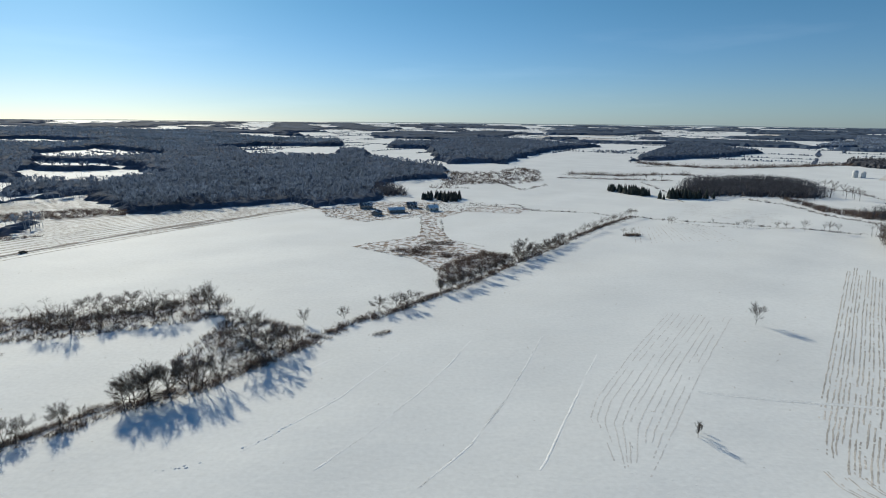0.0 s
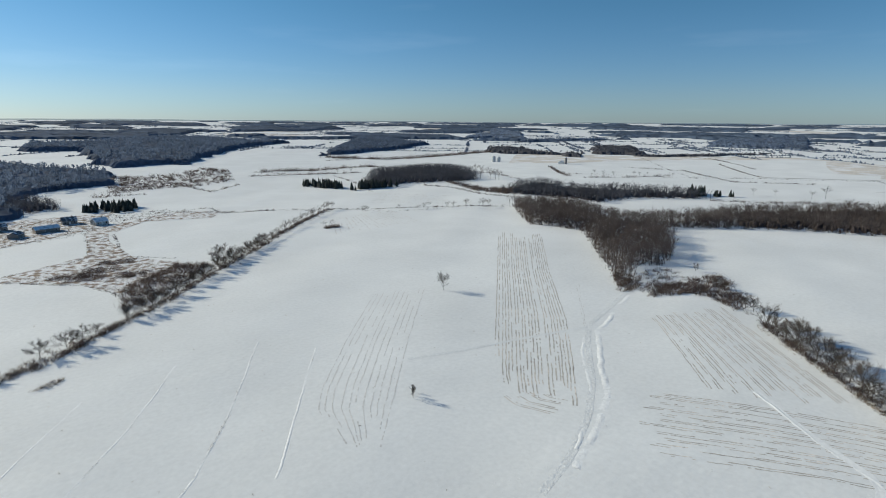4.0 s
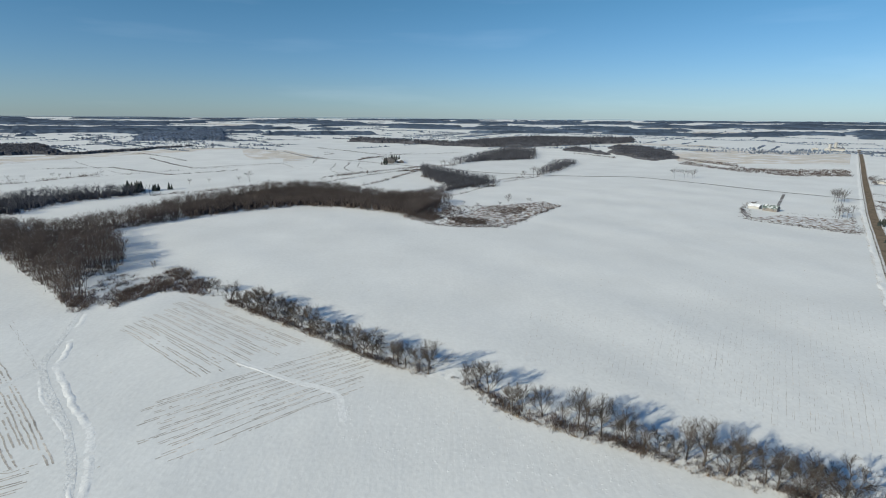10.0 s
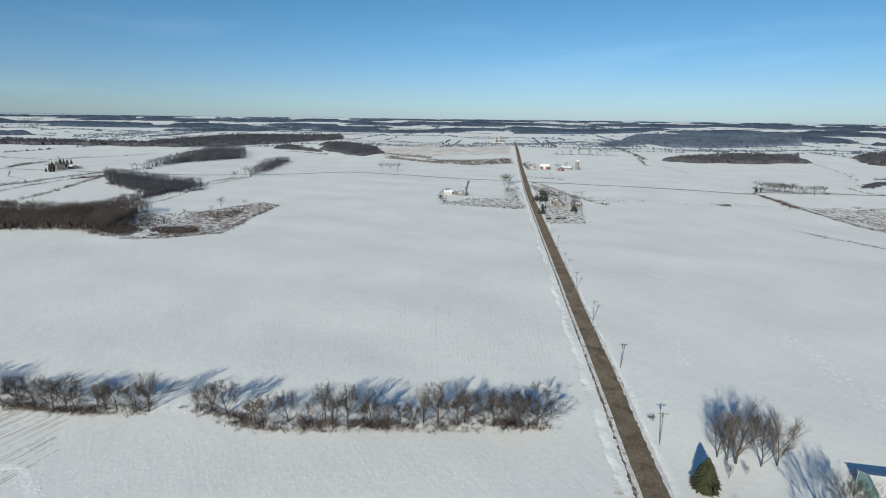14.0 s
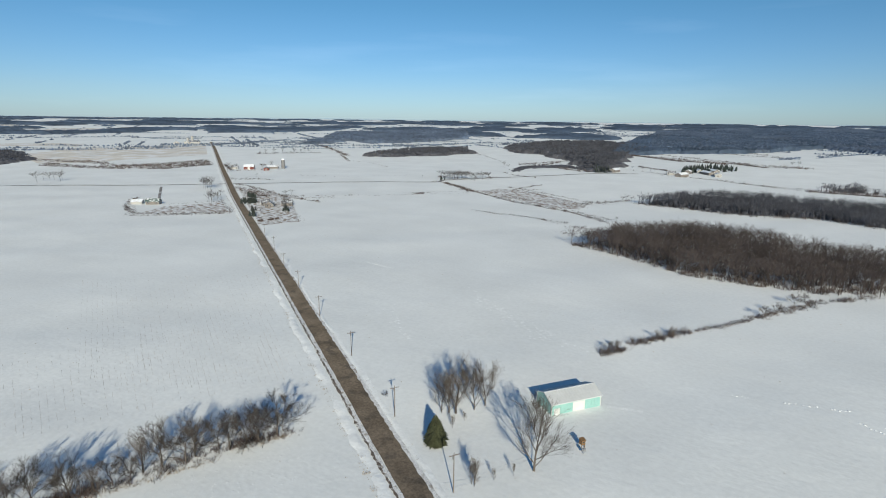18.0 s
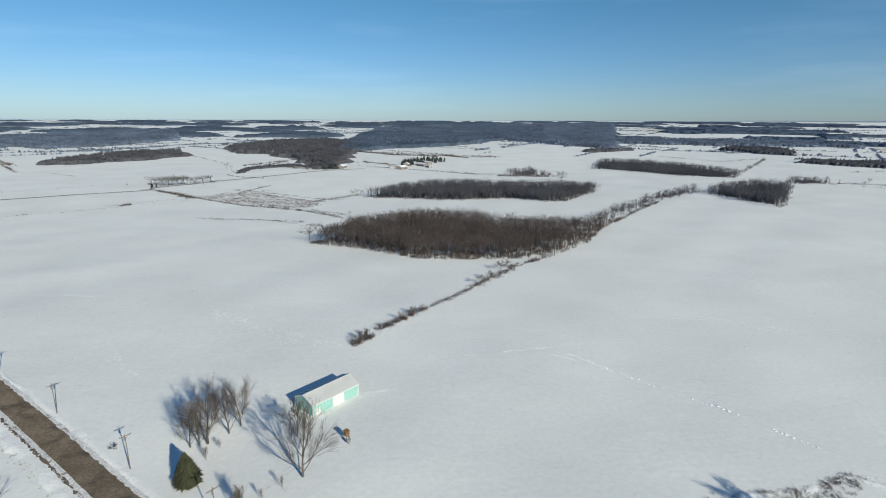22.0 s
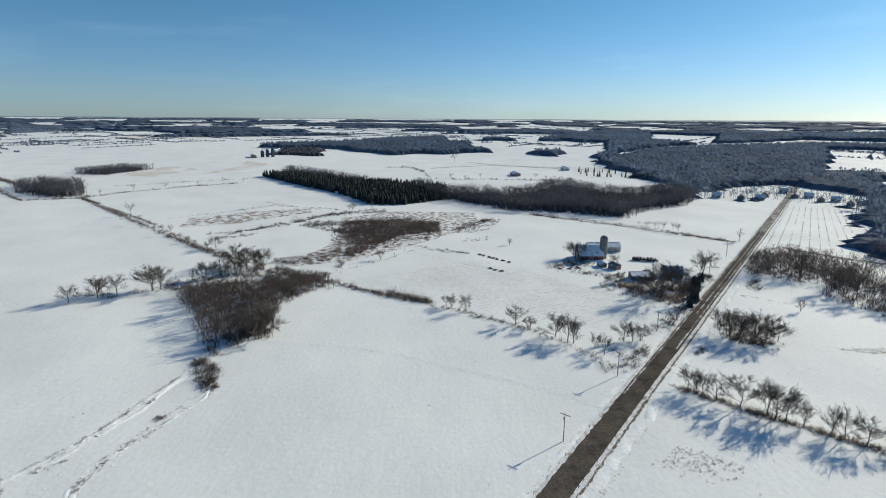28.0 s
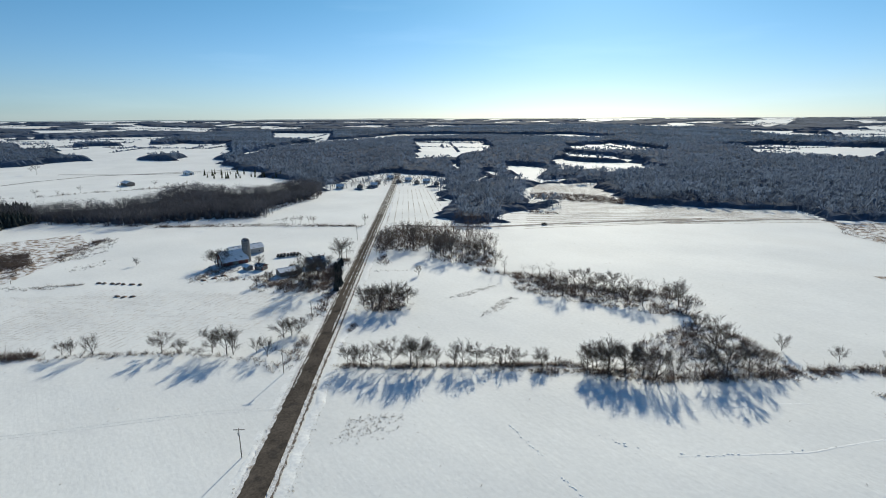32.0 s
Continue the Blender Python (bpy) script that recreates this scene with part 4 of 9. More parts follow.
hedge_brush([(-287, -553), (-299, -549)], 4, 3, 1, seed=170)
hedge_brush([(-1099, -1177), (-1176, -1021), (-1236, -898)], 5, 3, 0.2, seed=171)
hedge_brush([(-414, -393), (-446, -397)], 2, 0.8, 1, seed=172)
hedge_brush([(-624, -641), (-652, -637)], 6, 3, 1, seed=173)
hedge_brush([(-115, -354), (-142, -383), (-208, -469)], 3, 2.5, 1.5, seed=174)
hedge_brush([(-596, -728), (-762, -735)], 5, 3, 0.3, seed=175)
tree(-138.3, -384.0, 13.2, 5, 176, 1.20)
tree(-149.2, -394.7, 11.8, 3, 177, 1.20)
tree(-182.9, -435.4, 12.5, 1, 178, 1.20)
tree(-473.4, -555.5, 9.0, 6, 179, 1.20)
tree(-507.2, -550.2, 9.1, 4, 180, 1.20)
tree(-506.5, -544.6, 9.0, 2, 181, 1.20)
tree(-521.3, -541.9, 9.0, 0, 182, 1.20)
tree(-539.0, -533.0, 8.3, 5, 183, 1.20)
tree(-437.5, -608.5, 10.3, 3, 184, 1.20)
tree(-448.1, -599.2, 9.5, 1, 185, 1.20)

# woods to the west
thicket([(-318, -74), (-276, -52), (-311, -31), (-335, -4), (-381, -5), (-397, -40), (-381, -71)], 2.2, seed=190, area=7.0)
thicket([(-260, -87), (-284, -60), (-311, -65), (-291, -74), (-264, -89)], 1.4, seed=191, area=6.0)
patch('rough_grass', [(-255, -89), (-271, -51), (-331, -4), (-378, 24), (-421, 22), (-421, -42), (-389, -81), (-311, -69)], DRY_GRASS_SNOW, 0.05, 8, 'tan rough grass and weeds in thin snow', 'grass')
wood([(-212, -113), (-185, -96), (-164, -84), (-152, -75), (-162, -71), (-167, -62), (-182, -64), (-199, -73), (-220, -66), (-228, -55), (-222, -52), (-230, -72), (-219, -82), (-226, -96), (-220, -114)], 8, seed=192, area=5.5)
thicket([(-211, -113), (-183, -93), (-167, -79), (-165, -71), (-171, -65), (-199, -69), (-223, -58), (-229, -59), (-233, -81), (-233, -105), (-221, -124)], 3, seed=193, area=3.0)
patch('rough_grass', [(-345, -184), (-362, -148), (-408, -109), (-427, -114), (-408, -161), (-378, -192)], DRY_GRASS_SNOW, 0.05, 10, 'tan weedy field corner in thin snow', 'grass')
patch('stubble_field', [(-654, -419), (-645, -366), (-738, -355), (-787, -418)], TAN_FIELD, 0.05, 20, 'tan stubble strip under thin snow', 'field')
patch('stubble_field', [(-668, -326), (-751, -283), (-818, -281), (-878, -339), (-784, -312)], TAN_FIELD, 0.05, 20, 'tan stubble strip under thin snow', 'field')
hedge_brush([(-475, -339), (-411, -270), (-343, -195), (-300, -151), (-272, -119)], 3, 1.8, 1.5, seed=197)
hedge_brush([(-556, -362), (-595, -319), (-642, -243)], 3, 2, 0.6, seed=198)
hedge_brush([(-380, -193), (-398, -162), (-426, -126)], 2, 1.2, 0.6, seed=199)
hedge_brush([(-326, -156), (-339, -135), (-360, -113)], 4, 1.8, 1.5, seed=200)
hedge_brush([(-384, -120), (-399, -83), (-420, -51)], 5, 2, 0.7, seed=201)
hedge_brush([(-232, -57), (-222, -38), (-214, -22), (-203, -7), (-191, 13), (-180, 27), (-167, 40), (-149, 52)], 3, 1.6, 1.8, seed=202)
hedge_brush([(-215, -24), (-205, -7)], 4, 2.4, 3, seed=203)
hedge_brush([(-415, 71), (-398, 111), (-374, 146), (-341, 172), (-325, 187)], 4, 2, 1.2, seed=204)
hedge_brush([(-232, -81), (-232, -57)], 7, 3, 3, seed=205)
hedge_brush([(-246, -80), (-238, -62)], 6, 3, 2, seed=206)
hedge_brush([(-302, -15), (-292, 3)], 3, 1.2, 1.5, seed=207)
hedge_brush([(-211, -155), (-209, -143), (-217, -135)], 4, 2, 1.5, seed=208)
hedge_brush([(-239, 82), (-221, 90), (-210, 100)], 7, 2.6, 2.2, seed=209)
hedge_brush([(-207, 96), (-239, 118), (-249, 130)], 4, 3, 2.5, seed=210)
hedge_brush([(-177, 76), (-188, 88), (-203, 99)], 5, 2.6, 2.5, seed=211)
hedge_brush([(-146, 50), (-149, 58), (-162, 68)], 5, 2.2, 2.5, seed=212)
hedge_brush([(-268, 62), (-287, 79)], 4, 1.6, 1.5, seed=213)
hedge_brush([(-257, 57), (-269, 80)], 5, 1.2, 1.2, seed=214)
hedge_brush([(-150, -79), (-145, -71), (-133, -68)], 3, 2.2, 3, seed=215)
hedge_brush([(-273, -58), (-298, -50), (-329, -40)], 4, 2, 2, seed=216)
hedge_brush([(-243, -60), (-274, -46), (-301, -30), (-322, -15)], 1.5, 0.8, 0.5, seed=217)
hedge_brush([(-218, -127), (-230, -123), (-240, -106), (-241, -90)], 6, 3, 2, seed=218)
tree(-199.6, -155.8, 8.7, 3, 800, 1.25, label="round-crowned leafless tree at a copse edge")
tree(-206.9, -148.6, 9.9, 1, 801, 1.25, label="round-crowned leafless tree at a copse edge")
tree(-216.9, -130.4, 12.1, 5, 802, 1.4, label="wide round-crowned leafless tree at a copse edge")
tree(-231.5, -118.5, 7.4, 2, 803, 1.2, label="leafless tree at a copse edge")
tree(-233.6, -111.3, 9.4, 6, 804, 1.2, label="leafless tree at a copse edge")
tree(-241.3, -102.9, 14.0, 4, 805, 1.1, label="tall leafless tree behind a copse")
tree(-169.0, -64.2, 13.0, 5, 806, 1.15, label="tall forked leafless tree at the corner of a copse")
tree(-282.3, 72.3, 10.5, 1, 807, 1.35, label="wide leafless tree beside an old barn")
tree(-256.3, 131.9, 12.5, 3, 808, 1.4, label="wide leafless tree at a farm entrance")
tree(-212.7, -144.0, 9.6, 3, 219, 1.20)
tree(-212.0, -150.1, 8.0, 1, 220, 1.20)
tree(-217.4, -131.2, 12.2, 6, 221, 1.20)
tree(-219.8, -128.6, 10.8, 4, 222, 1.20)
tree(-384.3, -240.6, 10.7, 2, 223, 1.20)
tree(-291.8, -135.3, 8.3, 0, 224, 1.20)
tree(-258.6, -110.4, 11.8, 5, 225, 1.20)
tree(-254.1, -102.8, 11.4, 3, 226, 1.20)
tree(-251.6, -97.6, 12.7, 1, 227, 1.20)
tree(-251.9, -93.4, 12.1, 6, 228, 1.20)
tree(-242.8, -121.0, 7.0, 4, 229, 1.20)
tree(-231.0, -104.8, 9.4, 2, 230, 1.20)
tree(-234.5, -114.4, 9.0, 0, 231, 1.20)
tree(-173.0, -70.2, 8.4, 5, 232, 1.20)
tree(-172.1, -66.8, 10.9, 3, 233, 1.20)
tree(-173.2, -65.1, 9.5, 1, 234, 1.20)
tree(-191.0, -101.6, 9.2, 6, 235, 1.20)
tree(-199.5, 2.1, 6.2, 4, 236, 1.20)
tree(-195.3, 7.8, 8.4, 2, 237, 1.20)
tree(-201.4, -0.2, 5.3, 0, 238, 1.20)
tree(-182.1, 25.9, 7.7, 5, 239, 1.20)
tree(-177.2, 30.7, 5.8, 3, 240, 1.20)
tree(-170.6, 38.7, 9.3, 1, 241, 1.20)
tree(-166.9, 42.2, 10.2, 6, 242, 1.20)
tree(-165.1, 43.7, 9.5, 4, 243, 1.20)
tree(-161.6, 50.1, 6.4, 2, 244, 1.20)
tree(-156.5, 51.8, 7.2, 0, 245, 1.20)
tree(-167.6, 61.9, 7.4, 5, 246, 1.20)
tree(-167.7, 64.9, 7.8, 3, 247, 1.20)
tree(-169.3, 68.4, 6.2, 1, 248, 1.20)
tree(-283.9, 71.5, 10.2, 6, 249, 1.20)
tree(-313.2, 38.8, 4.9, 4, 250, 1.20)
tree(-251.8, 128.2, 12.1, 2, 251, 1.20)
tree(-239.3, 125.0, 4.1, 0, 252, 1.20)
tree(-328.6, 189.5, 7.7, 5, 253, 1.20)
tree(-363.4, 154.3, 6.4, 3, 254, 1.20)
tree(-366.8, 149.6, 6.1, 1, 255, 1.20)
tree(-370.3, 144.7, 5.7, 6, 256, 1.20)
tree(-355.9, 161.2, 7.1, 4, 257, 1.20)
tree(-225.4, 102.7, 11.7, 2, 258, 1.20)
tree(-229.6, 100.5, 8.0, 0, 259, 1.20)
tree(-229.7, 108.4, 10.6, 5, 260, 1.20)
tree(-234.1, 96.9, 6.8, 3, 261, 1.20)
tree(-238.6, 83.8, 5.5, 1, 262, 1.20)
tree(-411.2, -76.5, 8.1, 6, 263, 1.20)
tree(-419.1, -62.0, 7.8, 4, 264, 1.20)
tree(-919.4, 11.7, 15.3, 2, 265, 1.20)
tree(-274.8, -36.8, 6.3, 0, 266, 1.20)
tree(-241.5, -81.5, 5.6, 5, 267, 1.20)

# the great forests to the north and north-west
far_wood([(-389, 449), (-363, 528), (-300, 465), (-258, 431), (-235, 438), (-196, 489), (-163, 522), (-124, 502), (-80, 542), (-79, 641), (-68, 656), (-1, 720), (-2, 851), (-136, 1005), (-314, 1022), (-420, 1011), (-431, 876), (-358, 680), (-375, 621), (-352, 507), (-373, 469), (-406, 471)], 12, 70, 268, "wide dark bare forest on low hills", mat=FOREST_HAZED)
far_wood([(-645, 701), (-614, 720), (-584, 741), (-478, 752), (-422, 785), (-420, 783), (-472, 745), (-530, 714), (-600, 744), (-695, 761)], 12, 90, 269, "wide dark bare forest on low hills", mat=FOREST_HAZED)
far_wood([(-808, 863), (-783, 972), (-802, 1102), (-816, 1253), (-570, 1066), (-546, 1317), (-503, 1484), (-394, 1628), (-413, 1570), (-577, 1709), (-795, 1930), (-1000, 1928), (-1033, 1708), (-923, 1355), (-967, 1243), (-1083, 1166)], 14, 140, 270, "wide dark bare forest on low hills", mat=FOREST_OFF_HAZED)
far_wood([(-139, 1352), (-38, 1365), (0, 923), (45, 937), (113, 909), (137, 1024), (216, 1220), (316, 1375), (441, 1499), (432, 1473), (356, 1555), (295, 1791), (191, 1910), (67, 1850), (-4, 1631), (-152, 1648)], 14, 110, 271, "wide dark bare forest on low hills", mat=FOREST_HAZED)
far_wood([(337, 992), (418, 1063), (547, 1116), (669, 1210), (779, 1285), (778, 1286), (784, 1453), (793, 1615), (712, 1609), (540, 1312), (386, 1042)], 12, 90, 272, mat=FOREST_HAZED)
wood([(247, 552), (279, 547), (310, 560), (361, 535), (378, 526), (399, 531), (428, 587), (459, 667), (442, 722), (374, 698), (326, 692), (266, 593)], 11, seed=275, area=12.0)
wood([(-79, 542), (-55, 532), (-38, 549), (-39, 563), (-63, 611), (-83, 607)], 9, seed=280, area=9.0)
conifer_wood([(240, 554), (263, 545), (291, 547), (284, 545), (255, 578)], 10, seed=276, area=12.0)
conifer_wood([(192, 617), (213, 579), (239, 554), (234, 542), (224, 596), (202, 630)], 9, seed=277, area=12.0)
hedge_brush([(190, 781), (259, 757), (357, 792), (386, 783)], 9, 7, 0.8, seed=278)
hedge_brush([(375, 1008), (464, 923), (511, 919), (617, 929), (726, 968), (820, 950)], 18, 9, 1.0, seed=279)
far_wood([(1058, 1509), (1169, 1527), (1369, 1570), (1587, 1827), (1326, 1790), (1100, 1549)], 11, 90, 283)
thicket([(-1, 632), (47, 666), (87, 667), (134, 702), (147, 814), (124, 855), (64, 793), (-1, 806)], 5, seed=286, area=28.0)
# the woods along the creek to the north-east
wood([(309, 361), (258, 283), (275, 247), (223, 183), (190, 144), (209, 152), (227, 170), (241, 159), (267, 170), (300, 196), (336, 223), (375, 197), (437, 228), (370, 236), (334, 250), (332, 279), (349, 309), (351, 337), (332, 363), (303, 360)], 11, seed=11, area=6.5)
wood([(372, 197), (415, 165), (445, 122), (436, 90), (419, 54), (389, 22), (469, -7), (492, 11), (492, 40), (510, 68), (557, 116), (568, 157), (553, 185), (494, 209), (440, 233)], 10.5, seed=13, area=8.0)
wood([(349, 434), (366, 399), (381, 366), (388, 329), (437, 329), (473, 303), (503, 284), (502, 285), (505, 325), (471, 371), (436, 404), (435, 457), (405, 463), (352, 429)], 10.5, seed=12, area=11.0)
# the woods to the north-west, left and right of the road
# The bluer, darker wood copy stands in for backlight on this wood.
wood([(-541, -42), (-512, -21), (-483, -5), (-457, 21), (-429, 56), (-429, 79), (-417, 116), (-407, 145), (-434, 159), (-447, 174), (-478, 222), (-517, 250), (-558, 260), (-570, 238), (-535, 199), (-541, 160), (-581, 138), (-572, 110), (-524, 82), (-509, 54), (-523, 24), (-524, 2), (-576, -35)], 12, seed=189, area=9.0, mat=WOOD_OFF_HAZED)
conifer_wood([(-678, -250), (-601, -179), (-520, -110), (-449, -66), (-453, -36), (-485, -1), (-543, -1), (-582, -59), (-628, -132), (-672, -199), (-665, -234)], 9, seed=187, area=9.0)
far_wood([(-517, 250), (-526, 272), (-514, 301), (-527, 336), (-507, 335), (-461, 362), (-382, 318), (-305, 255), (-273, 243), (-266, 264), (-304, 306), (-279, 359), (-302, 376), (-337, 372), (-287, 419), (-262, 417), (-231, 439), (-186, 470), (-150, 491), (-116, 469), (-69, 512), (-185, 1216), (-390, 1215), (-541, 1175), (-785, 1457), (-990, 1256), (-1317, 1272), (-1372, 912), (-1325, 693), (-1120, 423), (-891, 259), (-609, 255), (-544, 254)], 12, 75, 284, "wide dark bare forest on low hills", mat=FOREST_HAZED, holes=[[(-526, 259), (-519, 330), (-492, 341), (-456, 371), (-513, 419), (-585, 445), (-629, 416), (-623, 357), (-598, 302)], [(-297, 324), (-294, 369), (-276, 386), (-253, 371), (-228, 379), (-368, 560), (-403, 515), (-416, 459)], [(-483, 565), (-383, 605), (-365, 700), (-500, 821), (-565, 834), (-657, 836)], [(-430, 438), (-388, 464), (-515, 610), (-575, 587)], [(-438, 401), (-418, 413), (-540, 534), (-566, 524)], [(-723, 520), (-714, 594), (-770, 713), (-820, 809), (-1141, 1079), (-1204, 958), (-1250, 890)], [(-516, 429), (-505, 434), (-954, 819), (-964, 801)], [(-668, 849), (-501, 954), (-532, 1013), (-836, 1310), (-965, 1224)], [(-351, 947), (-309, 992), (-204, 1046), (-225, 1143), (-304, 1537), (-428, 1520), (-545, 1329)]])
far_wood([(-1148, -164), (-1095, -31), (-1138, 45), (-1119, 145), (-1016, 227), (-907, 281), (-1099, 355), (-1363, 577), (-1695, 1127), (-1978, 1287), (-2120, 902), (-2201, 609), (-1776, 359), (-1485, 235), (-1670, 134), (-1416, 62), (-1364, -32), (-1556, -214)], 13, 130, 287, "wide dark bare forest on low hills", mat=FOREST_OFF_HAZED, holes=[[(-1209, 42), (-1080, 142), (-1123, 285), (-1564, 370), (-1533, 204), (-1549, 66)], [(-854, 175), (-763, 221), (-1075, 303), (-1120, 242)], [(-1133, 226), (-1010, 306), (-1514, 460), (-1536, 308)], [(-1552, 588), (-1371, 700), (-1951, 997), (-2086, 792)]])
far_wood([(-1695, 1127), (-1198, 1519), (-681, 1477), (-271, 1376), (-339, 1694), (-566, 1662), (-1039, 2239), (-1685, 2365), (-1944, 1998), (-2034, 1354)], 16, 200, 288, "wide dark bare forest on low hills", mat=FOREST_OFF_HAZED, holes=[[(-1049, 605), (-1049, 697), (-1710, 1111), (-1765, 1045)]])
far_wood([(-1210, -441), (-1226, -308), (-1062, -106), (-1176, -11), (-1743, -17), (-1631, -162), (-1454, -301), (-1368, -430)], 12, 90, 194, mat=FOREST_HAZED)
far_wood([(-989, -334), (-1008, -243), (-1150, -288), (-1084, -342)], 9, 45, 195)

far_wood([(206, -1135), (85, -1258), (-59, -1375), (-144, -1488), (-261, -1776), (-367, -1708), (-658, -3132), (-339, -3717), (-50, -3956), (218, -3016), (268, -1977)], 13, 130, 289, "wooded valley beyond the southern fields", mat=FOREST_OFF_HAZED, holes=[[(267, -2203), (49, -2209), (48, -2539), (282, -2645)], [(43, -2809), (-111, -2687), (-118, -3443), (40, -3460)], [(-349, -2929), (-553, -2801), (-702, -3628), (-473, -3755)], [(-355, -1896), (-498, -1900), (-554, -2237), (-448, -2266)], [(-85, -2062), (-196, -2000), (-200, -2195), (-108, -2237)]])
# the village fields to the north-west
ribbon("lane", [(-794, -26), (-825, 9), (-858, 75), (-829, 183), (-768, 322)], 4.0, LANE, 0.08, label="narrow cleared lane towards a village", category="lane", seed=490)
hedge_brush([(-647, 7), (-648, 49), (-641, 95), (-632, 138)], 5, 4, 0.6, seed=291)
tree_row([(-647, 7), (-648, 49), (-641, 95), (-632, 138)], 16, 6, 10, seed=292, skip=0.25, jitter=5)
wood([(-525, 261), (-512, 330), (-456, 371), (-517, 420), (-589, 390), (-570, 287)], 8, seed=293, area=45.0, label="bare trees between village houses", fringe=False, mat=WOOD_OFF_HAZED)
# woods, hedges and thickets of the western fields
wood([(-657, -474), (-650, -428), (-729, -417), (-741, -421), (-750, -471), (-689, -495)], 9, seed=820, area=10.0)
hedge_brush([(-481, -344), (-522, -323), (-571, -284), (-603, -242)], 4, 2.4, 1.2, seed=821)
tree_row([(-481, -344), (-522, -323), (-571, -284), (-603, -242)], 15, 5, 9, seed=822, skip=0.4, jitter=4)
hedge_brush([(-439, -617), (-501, -586), (-588, -552)], 4, 3, 1.0, seed=823)
tree_row([(-439, -617), (-501, -586), (-588, -552)], 14, 5, 9, seed=824, skip=0.3, jitter=4)
hedge_brush([(-664, -631), (-457, -383), (-478, -342), (-352, -214), (-307, -162), (-267, -117)], 4, 2.4, 2.2, seed=825)
tree_row([(-352, -214), (-307, -162), (-267, -117)], 9, 4, 8, seed=826, skip=0.4, jitter=3)
hedge_brush([(-370, -209), (-392, -191), (-415, -163)], 2, 0.9, 1.0, seed=827)
hedge_brush([(-314, -145), (-321, -135), (-331, -127)], 5, 2.2, 2.0, seed=828)
thicket([(-358, -104), (-332, -66), (-331, -40), (-344, -9), (-380, -9), (-377, -41), (-379, -73), (-373, -102)], 2.6, seed=829, area=5.0)
thicket([(-274, -53), (-323, -39), (-336, -49), (-290, -60)], 2.6, seed=830, area=4.5)
thicket([(-211, -79), (-224, -73), (-236, -57), (-248, -61), (-250, -74), (-257, -88), (-251, -92)], 3.0, seed=831, area=3.0)
hedge_brush([(-354, 4), (-374, 19), (-395, 34)], 5, 2.6, 2.5, seed=832)
# the trees right of the road
wood([(-243, 151), (-254, 168), (-229, 182), (-200, 179), (-195, 194), (-202, 204), (-229, 225), (-250, 231), (-269, 216), (-289, 203), (-284, 174)], 9.5, seed=833, area=15.0, fringe=False)
wood([(-172, 97), (-165, 103), (-169, 116), (-173, 118), (-179, 113), (-179, 102)], 9, seed=834, area=15.0, fringe=False)
wood([(-188, 170), (-167, 184), (-144, 178), (-127, 179), (-116, 192), (-106, 202), (-98, 209), (-99, 211), (-112, 210), (-121, 198), (-135, 189), (-155, 190), (-169, 178)], 8, seed=835, area=15.0, fringe=False)
# field edges and bushes round the northern farmyard
hedge_brush([(-51, 321), (-38, 328), (-24, 335), (-14, 347), (-16, 380), (-19, 422)], 1.6, 0.9, 2.0, seed=840)
hedge_brush([(-2, 411), (0, 361), (3, 336), (26, 316)], 1.6, 0.9, 2.0, seed=841)
hedge_brush([(-50, 310), (-14, 282), (-1, 255), (-1, 232)], 1.6, 0.9, 2.0, seed=842)
hedge_brush([(55, 474), (133, 447), (156, 421)], 1.6, 0.9, 2.0, seed=843)
thicket([(-19, 306), (-2, 304), (0, 314), (-16, 316)], 2.0, seed=846, area=1.6)
thicket([(-6, 289), (11, 287), (13, 297), (-3, 299)], 2.0, seed=847, area=1.6)
thicket([(-25, 292), (-8, 290), (-6, 300), (-22, 302)], 2.0, seed=848, area=1.6)
thicket([(-11, 321), (6, 319), (8, 329), (-8, 331)], 2.0, seed=849, area=1.6)
thicket([(-32, 300), (-15, 298), (-13, 308), (-29, 310)], 2.0, seed=850, area=1.6)
thicket([(192, 132), (213, 124), (242, 124), (251, 134), (204, 137)], 3, seed=852, area=3.0)
thicket([(220, 127), (209, 103), (224, 105), (244, 125)], 3, seed=853, area=3.0)
# hedgerows of the southern fields
hedge_brush([(195, -1203), (70, -1065), (-22, -1048), (-70, -1000)], 5, 5, 1.3, seed=860)
hedge_brush([(299, -838), (244, -922), (198, -986)], 5, 4, 1.3, seed=861)
hedge_brush([(116, -892), (70, -854)], 5, 4, 1.3, seed=862)
hedge_brush([(-93, -719), (-130, -720), (-163, -718)], 5, 6, 1.3, seed=863)
hedge_brush([(115, -825), (14, -772), (-37, -746), (-106, -740)], 5, 1.5, 1.3, seed=864)
hedge_brush([(218, -577), (170, -554), (112, -518), (89, -513)], 5, 1.6, 1.3, seed=865)
hedge_brush([(202, -518), (153, -484), (118, -459), (71, -428)], 5, 1.6, 1.3, seed=866)
hedge_brush([(1088, 920), (1003, 720), (985, 569), (864, 426)], 4, 2.5, 0.9, seed=870)
hedge_brush([(719, 567), (754, 479), (649, 343), (710, 282)], 4, 2.5, 0.9, seed=871)
hedge_brush([(1201, 291), (1037, 118), (1148, -42)], 4, 2.5, 0.9, seed=872)
hedge_brush([(1547, 804), (1419, 556), (1641, 397)], 4, 2.5, 0.9, seed=873)
